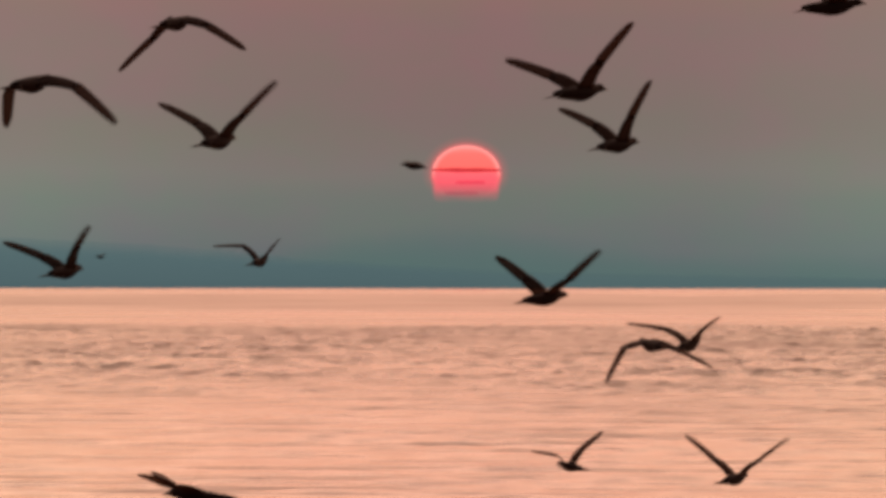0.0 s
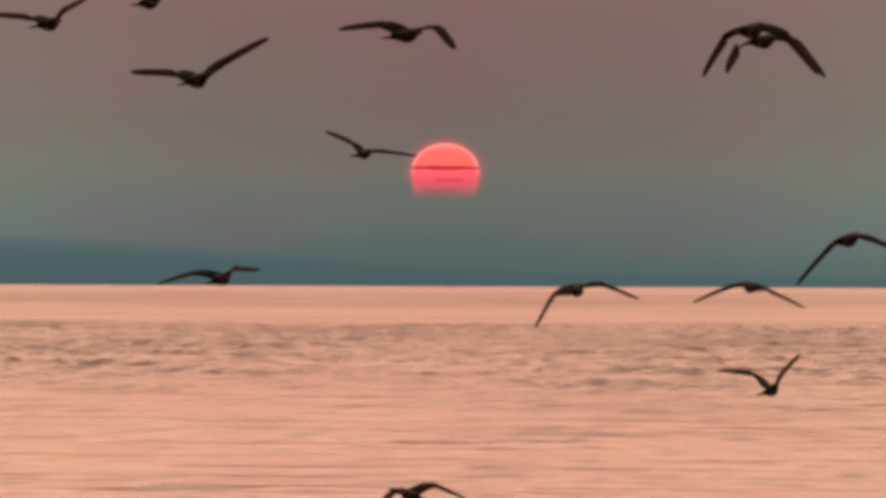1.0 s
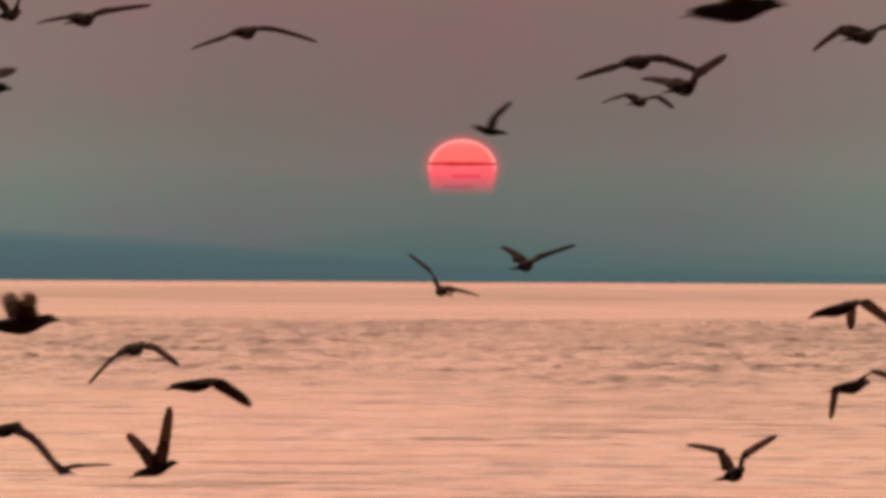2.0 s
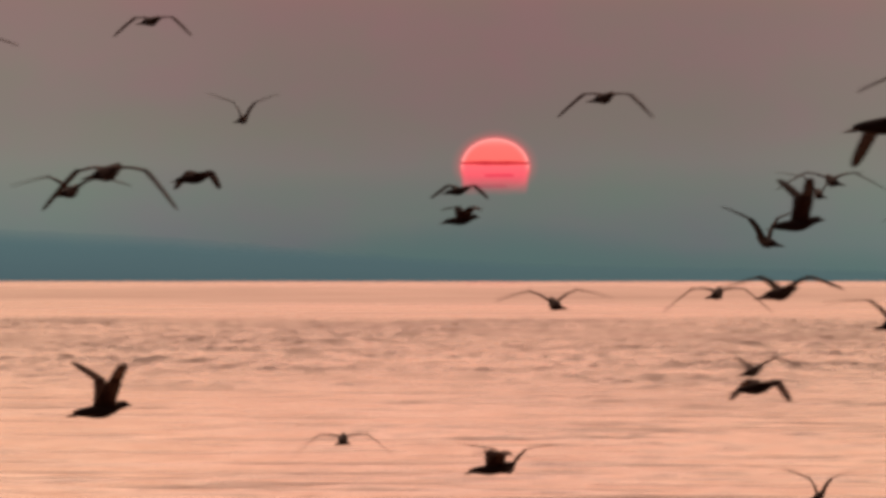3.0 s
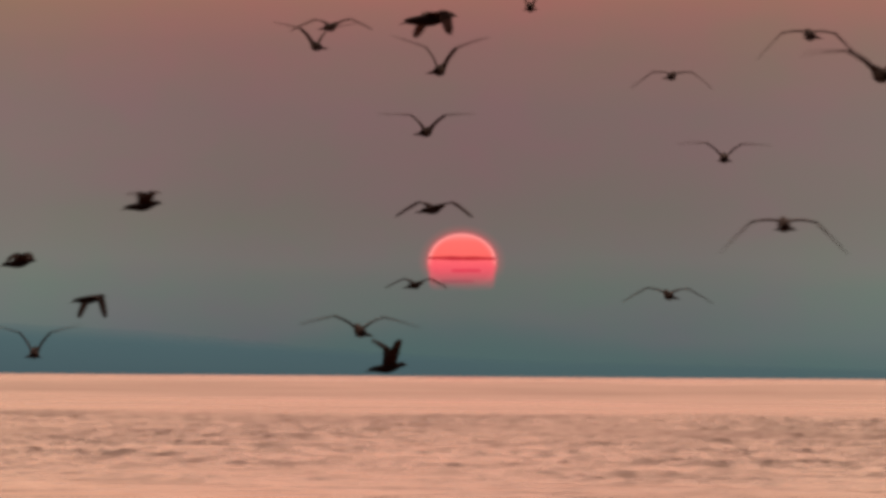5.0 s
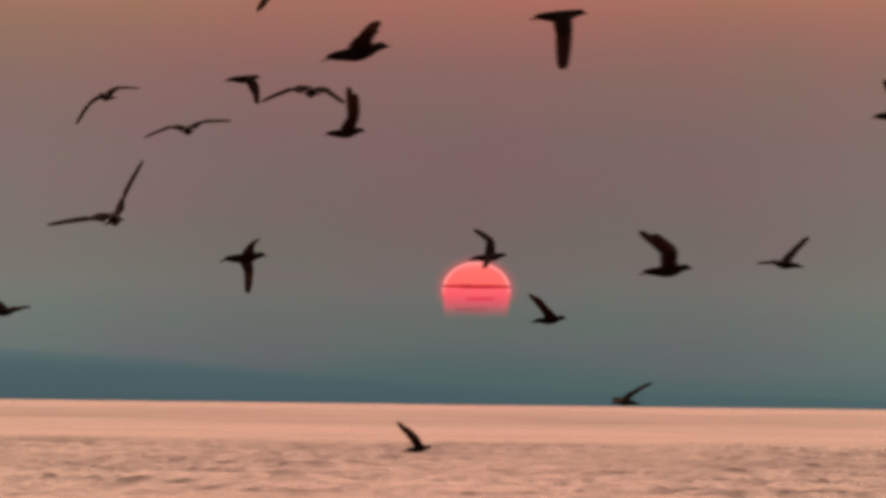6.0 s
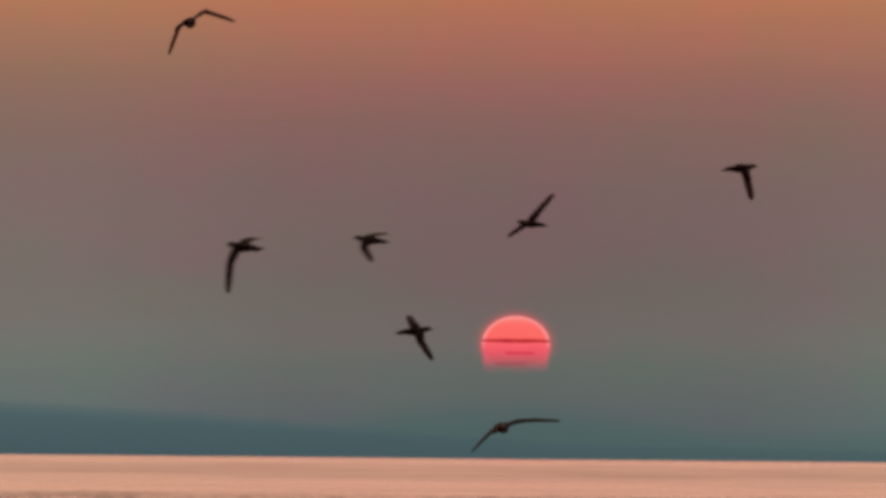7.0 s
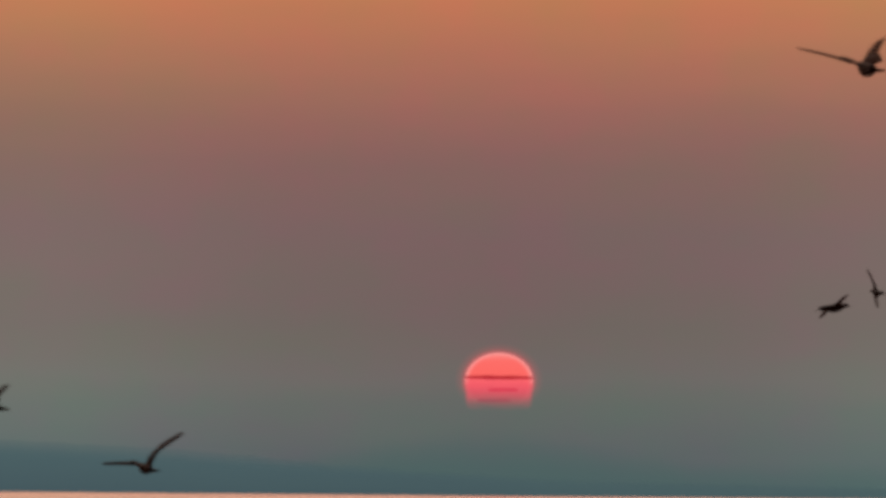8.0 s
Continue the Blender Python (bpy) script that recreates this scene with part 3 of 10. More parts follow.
def beat(t, phase):
    """Both wings' tips in the steady beat of a passing gull."""
    z = 0.08 + 0.38 * math.sin(2 * math.pi * (t / 0.24 + phase))
    x = math.sqrt(0.61 ** 2 - z * z)
    return -x, -0.03, z, x, -0.03, z, -15.0, -15.0


def onward(row, speed, phase, end):
    """The flight before or after the given row: straight on, beating its wings, to that time."""
    t0, x, y, z, head, pitch, bank = row[:7]
    sign = 1 if end > t0 else -1
    times = [t0 + sign * 0.08 * k for k in range(1, 18) if (end - t0 - sign * 0.08 * k) * sign > 0.04] + [end]
    return [(t, x + speed[0] * (t - t0), y, max(z + speed[1] * (t - t0), 0.4), head, 6, bank * max(0, 1 - abs(t - t0) * 3)) + beat(t, phase) for t in times]


def fly(label, rows, before, after, phase, size=1.0):
    """One gull's flight. Rows: seconds; place; heading, pitch and bank in degrees; the left and the right wing's tip from its shoulder,
    where they are known the wrists, left and right, and last the twist of both blades in degrees.
    before, after: its speed eastward and upward before the first row and after the last."""
    g, wings = build_gull(label)
    g.scale = (size, size, size)
    if before:
        rows = onward(rows[0], before, phase, 0.0)[::-1] + rows
    if after:
        rows = rows + onward(rows[-1], after, phase, 8.0)
    keys = [[], [], [], [], []]
    for t, x, y, z, head, pitch, bank, *wing in rows:
        keys[0].append((t, pose(x, y, z, pitch, bank, -head)))
        turn_l, turn_r = wing[-2:]
        left, right = (wing[6:9], wing[9:12]) if len(wing) > 8 else (None, None)
        for k, m in enumerate(wing_pose(wing[:3], -1, turn_l, left) + wing_pose(wing[3:6], 1, turn_r, right)):
            keys[k + 1].append((t, m))
    for ob, path in zip([g] + wings, keys):
        walk(ob, steps(path))


def motions():
    walk(water, [(0.0, pose(0, 0, 0)), (8.0, pose(0.8, -4.8, 0))])
    fly("dark brown gull flying away through the dusk sky, wings spread", [
        (0, -2.51, 63.87, 6.23, 28, 4, -4, -0.49, -0.2, -0.37, 0.56, 0.07, -0.29, -0.19, -0.08, -0.14, 0.24, -0.01, -0.07, -22, 11),
        (0.1, -2.29, 63.87, 6.26, 28, 4, 6, -0.44, 0.38, 0.28, 0.41, -0.39, 0.31, 0, -12),
        (0.2, -1.96, 63.87, 6.38, 28, 4, 1, -0.44, -0.26, -0.38, 0.42, 0.19, -0.45, -18, 0),
        (0.3, -1.8, 63.87, 6.37, 28, 4, 2, -0.37, 0.26, 0.46, 0.43, -0.11, 0.47, 0, -15),
        (0.4, -1.53, 63.87, 6.41, 28, 4, 0, -0.51, 0.19, -0.29, 0.56, -0.03, -0.28, -18, 0),
        (0.5, -1.34, 63.87, 6.37, 28, 4, 2, -0.41, 0.29, 0.4, 0.47, -0.17, 0.41, 0, -18),
        (0.6, -1.13, 63.87, 6.41, 28, 4, -2, -0.6, 0.08, -0.18, 0.6, -0.16, -0.11, -27, 3),
        (0.7, -0.95, 63.87, 6.34, 28, 4, 2, -0.52, 0.36, 0.1, 0.54, -0.31, 0.13, 9, 15),
        (0.8, -0.78, 63.87, 6.31, 28, 4, 3, -0.61, -0.03, -0.16, 0.57, -0.09, -0.23, 30, 0),
        (0.9, -0.59, 63.87, 6.18, 28, 4, 2, -0.59, 0.23, 0.13, 0.55, 0.3, 0.06, 9, 12),
        (1, -0.34, 63.87, 6.11, 28, 4, 4, -0.62, -0.07, 0.01, 0.54, -0.26, -0.08, -0.24, 0.04, 0.05, 0.24, -0.03, 0.06, 18, 0),
        (1.1, -0.1, 63.87, 6, 28, 4, 1, -0.63, 0.09, -0.08, 0.62, 0.15, -0.11, 24, 9),
        (1.2, 0.17, 63.87, 5.94, 28, 4, 0, -0.59, -0.05, 0.27, 0.45, -0.34, 0.3, 9, -21),
        (1.3, 0.43, 63.87, 5.89, 28, 4, -3, -0.48, 0, -0.39, 0.54, -0.05, -0.3, -15, 0),
        (1.4, 0.66, 63.87, 5.88, 28, 4, -5, -0.55, 0.17, 0.27, 0.5, -0.13, 0.39, 9, -21),
        (1.5, 0.86, 63.87, 5.91, 28, 4, -2, -0.28, -0.26, -0.34, 0.49, -0.18, -0.32, -0.23, 0.04, -0.08, 0.23, -0.09, -0.03, 0, 0),
        (1.6, 1.05, 63.87, 5.89, 28, 4, -6, -0.61, 0.1, 0.2, 0.53, -0.02, 0.36, 12, -27),
        (1.7, 1.17, 63.87, 5.92, 28, 4, -3, -0.55, 0.16, -0.24, 0.53, -0.28, -0.17, -21, 0),
        (1.8, 1.3, 63.87, 5.87, 28, 4, -4, -0.64, 0.06, 0.03, 0.63, -0.01, 0.14, 21, 24),
        (1.9, 1.38, 63.87, 5.89, 28, 4, 2, -0.61, 0.22, 0.04, 0.52, -0.36, 0.04, 15, 3),
        (2, 1.52, 63.87, 5.85, 28, 4, -1, -0.63, 0.05, -0.13, 0.62, -0.11, -0.12, -0.24, 0.06, -0.06, 0.24, -0.07, -0.01, 21, 9),
        (2.1, 1.58, 63.87, 5.82, 28, 4, 4, -0.6, 0.15, 0.21, 0.49, -0.38, 0.19, 6, 24),
        (2.2, 1.69, 63.87, 5.78, 28, 4, -3, -0.59, 0.06, -0.22, 0.51, -0.32, -0.15, -27, 0),
    ], None, (2.5, -0.2), 0.05)
    fly("dark brown gull flying away through the dusk sky, wings spread", [
        (0, -3.08, 52.42, 5.4, 30, 4, 0, -0.43, 0.3, -0.33, 0.52, 0.18, -0.31, -0.23, 0.07, -0.07, 0.22, 0.1, -0.05, -10, 10),
        (0.1, -2.95, 52.42, 5.5, 30, 4, -2, -0.61, 0.19, 0.03, 0.6, 0.24, 0.08, 21, 18),
        (0.2, -2.79, 52.42, 5.62, 30, 4, -1, -0.61, 0.18, 0.15, 0.43, -0.43, 0.21, 9, -9),
        (0.3, -2.64, 52.42, 5.7, 30, 4, -4, -0.46, 0.13, -0.39, 0.55, 0.06, -0.31, -9, 0),
        (0.4, -2.47, 52.42, 5.72, 30, 4, 1, -0.45, 0.38, 0.27, 0.44, -0.34, 0.32, 0, -12),
        (0.5, -2.3, 52.42, 5.83, 30, 4, 0, -0.4, 0.01, -0.43, 0.41, -0.1, -0.42, -0.23, 0.07, -0.07, 0.23, -0.08, -0.07, -6, 0),
        (0.6, -2.13, 52.42, 5.87, 30, 4, 0, -0.44, 0.43, 0.19, 0.4, -0.45, 0.25, 0, 0),
        (0.7, -1.94, 52.42, 5.97, 30, 4, -2, -0.45, 0.14, -0.39, 0.47, -0.2, -0.34, -9, 0),
        (0.8, -1.78, 52.42, 5.97, 30, 4, 0, -0.43, 0.42, 0.25, 0.41, -0.4, 0.3, 0, -6),
        (0.9, -1.59, 52.42, 6.04, 30, 4, -2, -0.49, 0.03, -0.37, 0.51, -0.15, -0.31, -12, 0),
    ], None, (1.7, 2.5), 0.42)
    fly("dark brown gull flying away through the dusk sky, wings spread", [
        (0, -2, 59.65, 5.13, 28, 4, -4, -0.54, 0.07, 0.35, 0.47, 0.06, 0.44, -0.2, 0.06, 0.14, 0.18, -0.01, 0.17, 11, -20),
        (0.1, -1.79, 59.65, 5.26, 26, 4, 3, -0.48, 0.24, -0.28, 0.53, -0.15, -0.28, -0.23, 0.11, 0, 0.25, -0.04, -0.02, -15, 0),
        (0.2, -1.76, 59.65, 5.29, 24, 4, -6, -0.55, 0.18, 0.28, 0.5, 0.07, 0.4, -0.19, 0.04, 0.16, 0.16, 0.03, 0.19, 9, -27),
        (0.3, -1.66, 59.65, 5.42, 22, 4, 8, -0.41, 0.46, -0.13, 0.57, -0.15, -0.2, -0.16, 0.19, 0.03, 0.25, -0.03, 0.02, -24, 0),
        (0.4, -1.62, 59.65, 5.43, 20, 4, -7, -0.34, -0.27, 0.22, 0.53, 0, 0.36, -0.19, 0.09, 0.13, 0.18, 0.01, 0.18, 0, 30),
        (0.5, -1.6, 59.65, 5.51, 18, 4, -3, -0.44, -0.08, -0.35, 0.53, -0.08, -0.26, -0.21, 0.1, -0.08, 0.25, -0.02, 0.02, -24, 6),
        (0.6, -1.59, 59.65, 5.51, 17, 4, -8, -0.44, -0.25, 0.16, 0.55, -0.01, 0.32, -0.22, 0.08, 0.1, 0.18, 0.02, 0.17, 6, 27),
        (0.7, -1.63, 59.65, 5.59, 17, 4, -5, -0.43, -0.22, -0.27, 0.55, -0.26, -0.15, -0.25, 0.03, -0.02, 0.23, -0.08, 0.02, -24, 6),
        (0.8, -1.7, 59.65, 5.59, 16, 4, -8, -0.49, -0.24, 0.14, 0.55, -0.1, 0.32, -0.22, 0.05, 0.1, 0.19, -0.02, 0.16, 12, 27),
        (0.9, -1.83, 59.65, 5.65, 16, 4, -5, -0.4, -0.2, -0.27, 0.54, -0.28, -0.15, -0.24, 0.07, -0.01, 0.23, -0.09, 0.02, -24, 6),
        (1, -2, 59.65, 5.6, 15, 4, -6, -0.47, -0.15, 0.12, 0.58, -0.04, 0.27, -0.2, 0.14, 0.05, 0.21, -0.08, 0.1, 9, 27),
        (1.1, -2.19, 59.65, 5.64, 15, 4, -5, -0.44, -0.21, -0.23, 0.52, -0.33, -0.12, -0.24, 0.06, -0.01, 0.22, -0.11, 0.03, -27, 6),
        (1.2, -2.4, 59.65, 5.6, 15, 4, -6, -0.47, -0.24, 0.07, 0.61, 0.06, 0.21, -0.22, 0.07, 0.09, 0.22, 0.04, 0.11, 15, 24),
        (1.3, -2.66, 59.65, 5.63, 15, 4, -3, -0.41, -0.21, -0.14, 0.54, -0.33, -0.06, -0.23, 0.1, 0.02, 0.22, -0.11, 0.04, 27, 6),
        (1.4, -2.92, 59.65, 5.59, 15, 4, -5, -0.52, -0.23, 0.03, 0.63, -0.04, 0.15, -0.24, 0.05, 0.06, 0.23, 0, 0.09, 15, 21),
        (1.5, -3.2, 59.65, 5.61, 15, 4, -4, -0.52, 0.36, -0.1, 0.48, -0.4, 0.04, -0.19, 0.16, 0.02, 0.17, -0.15, 0.1, 27, 9),
        (1.6, -3.48, 59.65, 5.59, 15, 4, -4, -0.44, -0.23, 0.06, 0.58, -0.23, 0.15, -0.22, 0.09, 0.08, 0.22, -0.07, 0.09, 12, 21),
        (1.7, -3.76, 59.65, 5.71, 15, 4, -5, -0.49, 0.35, -0.14, 0.42, -0.48, -0.02, -0.2, 0.14, 0.04, 0.17, -0.17, 0.05, -27, 0),
    ], None, (-4.8, 0.2), 0.79)
    fly("dark brown gull in profile, crossing the dusk sky", [
        (0, -1.08, 153.22, 6.39, -70, 4, 1, -0.63, -0.13, 0.06, 0.64, -0.05, 0.04, 15, 15),
        (0.1, -3.33, 153.22, 6.47, -70, 4, -10, -0.61, -0.16, 0.05, 0.54, 0.05, 0.33, 0, 0),
        (0.2, -5.69, 153.22, 6.52, -70, 4, 10, -0.6, -0.11, -0.17, 0.49, 0.09, -0.37, 0, 0),
        (0.3, -7.99, 153.22, 6.71, -70, 4, -11, -0.6, -0.16, 0.09, 0.48, 0.13, 0.41, 0, 0),
    ], None, (-23.1, 1.0), 0.16)
    fly("dark brown gull flying away before the hazy far hills, wings spread", [
        (0, -3.78, 69.74, 4.09, 34, 4, -4, -0.51, -0.23, 0.33, 0.42, -0.25, 0.41, -0.18, -0.09, 0.14, 0.13, -0.08, 0.19, 10, -10),
        (0.1, -3.45, 69.74, 4.21, 32, 4, -8, -0.47, -0.2, -0.4, 0.54, -0.18, -0.25, -0.18, -0.08, -0.15, 0.24, -0.06, -0.01, -6, 0),
        (0.2, -3.2, 69.74, 4.25, 29, 4, -4, -0.56, -0.21, 0.25, 0.45, -0.28, 0.36, -0.2, -0.08, 0.13, 0.16, -0.1, 0.17, 0, -3),
        (0.3, -2.95, 69.74, 4.34, 27, 4, -6, -0.5, -0.15, -0.34, 0.58, -0.06, -0.21, -0.23, -0.09, -0.05, 0.25, 0, 0, -6, 0),
        (0.4, -2.78, 69.74, 4.35, 24, 4, -2, -0.6, -0.19, 0.16, 0.36, -0.48, 0.22, -0.23, -0.07, 0.07, 0.13, -0.16, 0.14, 0, -6),
        (0.5, -2.63, 69.74, 4.36, 22, 4, -4, -0.62, 0, -0.2, 0.64, 0.06, -0.07, -0.24, 0.01, -0.05, 0.25, -0.01, 0.01, 18, 3),
        (0.6, -2.51, 69.74, 4.37, 21, 4, -2, -0.64, -0.04, 0.02, 0.51, -0.39, 0.09, -0.24, -0.03, 0.07, 0.2, -0.14, 0.07, 9, 3),
        (0.7, -2.41, 69.74, 4.31, 19, 4, -1, -0.63, 0.04, -0.02, 0.64, -0.03, 0.02, -0.24, 0, 0.07, 0.24, 0, 0.05, 12, 3),
        (0.8, -2.27, 69.74, 4.24, 18, 4, -3, -0.62, 0.13, 0.07, 0.53, -0.32, 0.17, -0.23, 0.04, 0.09, 0.2, -0.1, 0.12, 6, 9),
        (0.9, -2.17, 69.74, 4.08, 16, 4, -6, -0.5, -0.24, -0.02, 0.63, 0.08, 0.13, -0.24, 0.04, 0.07, 0.23, 0.04, 0.08, 9, 9),
        (1, -2.1, 69.74, 4, 15, 4, -3, -0.64, 0.04, -0.03, 0.44, -0.46, 0.08, -0.24, 0.03, 0.04, 0.13, -0.2, 0.07, 9, 0),
        (1.1, -2.06, 69.74, 3.88, 15, 4, -3, -0.56, -0.22, -0.01, 0.58, -0.26, 0.06, -0.24, 0.01, 0.06, 0.23, -0.09, 0.07, 6, 3),
        (1.2, -2.05, 69.74, 3.82, 15, 4, -3, -0.51, -0.22, -0.12, 0.49, -0.4, -0.05, -0.25, 0.03, 0.03, 0.2, -0.14, 0.04, 12, 0),
        (1.3, -2.06, 69.74, 3.69, 15, 4, -4, -0.52, -0.23, 0.07, 0.56, -0.24, 0.19, -0.23, 0.04, 0.09, 0.21, -0.07, 0.11, 3, 9),
        (1.4, -2.08, 69.74, 3.67, 15, 4, -4, -0.47, 0.32, -0.22, 0.51, -0.33, -0.11, -0.21, 0.14, 0.03, 0.22, -0.11, 0.05, -18, 0),
        (1.5, -2.17, 69.74, 3.6, 15, 4, -8, -0.53, 0.35, 0.04, 0.54, -0.15, 0.24, -0.16, 0.19, 0.01, 0.18, -0.16, 0.07, 3, 15),
        (1.6, -2.3, 69.74, 3.63, 15, 4, -1, -0.4, 0.43, -0.21, 0.54, -0.27, -0.14, -0.17, 0.19, 0, 0.23, -0.09, 0.03, -15, 0),
        (1.7, -2.49, 69.74, 3.55, 15, 4, -3, -0.4, -0.23, 0.12, 0.53, -0.28, 0.2, -0.2, 0.12, 0.08, 0.19, -0.08, 0.14, 0, 6),
        (1.8, -2.66, 69.74, 3.49, 15, 4, 1, -0.5, 0.32, -0.18, 0.46, -0.39, -0.16, -0.21, 0.13, 0.02, 0.2, -0.14, 0.02, 18, 0),
        (1.9, -2.86, 69.74, 3.37, 15, 4, -2, -0.4, 0.5, 0.1, 0.35, -0.51, 0.18, -0.15, 0.19, 0.07, 0.14, -0.18, 0.1, 0, 12),
        (2, -3.07, 69.74, 3.29, 15, 4, -5, -0.43, -0.16, -0.29, 0.47, -0.4, -0.17, -0.21, 0.1, -0.08, 0.19, -0.15, -0.03, 18, 0),
        (2.1, -3.29, 69.74, 3.24, 15, 4, -4, -0.41, 0.49, 0.11, 0.32, -0.51, 0.2, -0.15, 0.18, 0.08, 0.12, -0.17, 0.13, 0, 12),
        (2.2, -3.52, 69.74, 3.25, 15, 4, -2, -0.51, 0.29, -0.22, 0.38, -0.47, -0.14, -0.22, 0.12, 0, 0.17, -0.18, 0.03, -18, 0),
    ], None, (-2.2, -0.6), 0.53)
    fly("dark brown gull flying away through the dusk sky, wings spread", [
        (0, -2.6, 93.21, 4.25, 18, 4, -2, -0.57, -0.07, 0.22, 0.36, -0.44, 0.3, -0.17, -0.02, 0.18, 0.12, -0.2, 0.09, 3, -12),
        (0.1, -2.33, 93.21, 4.48, 18, 4, -5, -0.57, -0.2, -0.19, 0.61, 0.2, -0.03, 18, 3),
        (0.2, -2.11, 93.21, 4.71, 18, 4, -2, -0.32, -0.54, -0.01, 0.5, -0.39, 0.02, 6, 0),
        (0.3, -1.93, 93.21, 4.84, 18, 4, -4, -0.37, -0.51, 0.15, 0.61, 0.02, 0.22, 0, 12),
        (0.4, -1.81, 93.21, 5.02, 18, 4, 2, -0.09, -0.6, -0.14, 0.59, -0.08, -0.22, -3, 0),
        (0.5, -1.68, 93.21, 5.1, 18, 4, -1, -0.46, -0.22, 0.37, 0.51, 0.04, 0.4, -0.17, -0.02, 0.18, 0.18, 0.01, 0.17, 0, 18),
        (0.6, -1.54, 93.21, 5.24, 18, 4, 1, -0.42, -0.39, -0.26, 0.53, -0.02, -0.32, -18, 0),
        (0.7, -1.44, 93.21, 5.31, 18, 4, 6, -0.45, -0.36, 0.29, 0.32, -0.52, 0.21, 0, 18),
        (0.8, -1.32, 93.21, 5.41, 18, 4, 2, -0.61, -0.2, -0.06, 0.54, -0.29, -0.1, 9, 0),
        (0.9, -1.16, 93.21, 5.54, 18, 4, 3, -0.41, -0.48, 0.11, 0.53, -0.34, 0.03, 0, 0),
        (1, -1.02, 93.21, 5.58, 18, 4, 6, -0.44, -0.16, 0.23, 0.65, -0.02, 0.04, -0.2, 0.12, 0.09, 0.24, -0.04, 0.03, 0, 3),
        (1.1, -0.76, 93.21, 5.69, 18, 4, 11, -0.18, -0.61, 0.01, 0.5, -0.24, -0.26, 0, 0),
        (1.2, -0.51, 93.21, 5.71, 18, 4, 4, -0.38, -0.36, 0.39, 0.54, -0.2, 0.27, 0, 12),
        (1.3, -0.24, 93.21, 5.79, 18, 4, 7, -0.28, -0.53, -0.17, 0.49, -0.03, -0.39, 21, 0),
        (1.4, 0.15, 93.21, 5.8, 18, 4, 4, -0.4, -0.31, 0.4, 0.42, -0.38, 0.32, 0, 21),
        (1.5, 0.43, 93.21, 5.83, 18, 4, 5, -0.48, 0.36, -0.23, 0.56, -0.11, -0.28, -0.17, 0.16, -0.08, 0.22, -0.1, -0.05, 15, 0),
        (1.6, 0.84, 93.21, 5.86, 18, 4, 3, -0.37, -0.44, 0.29, 0.38, -0.46, 0.25, 0, 18),
        (1.7, 1.19, 93.21, 5.93, 18, 4, 0, -0.31, -0.53, -0.11, 0.53, -0.3, -0.13, 15, 0),
        (1.8, 1.55, 93.21, 5.99, 18, 4, 0, -0.27, -0.55, 0.18, 0.38, -0.49, 0.18, 0, 12),
        (1.9, 1.9, 93.21, 6.06, 18, 4, 3, -0.47, -0.41, 0.17, 0.63, -0.09, 0.05, 0, 3),
        (2, 2.24, 93.21, 6.2, 18, 4, 2, -0.58, 0.25, -0.05, 0.49, -0.4, -0.05, -0.2, 0.14, 0.05, 0.21, -0.12, 0.05, 9, 0),
        (2.1, 2.58, 93.21, 6.27, 18, 4, 0, -0.31, -0.55, 0.06, 0.62, -0.17, 0.04, 0, 6),
        (2.2, 2.89, 93.21, 6.43, 18, 4, 9, 0, -0.64, 0.02, 0.51, -0.3, -0.17, 0, 0),
    ], None, (3.4, 1.1), 0.9)
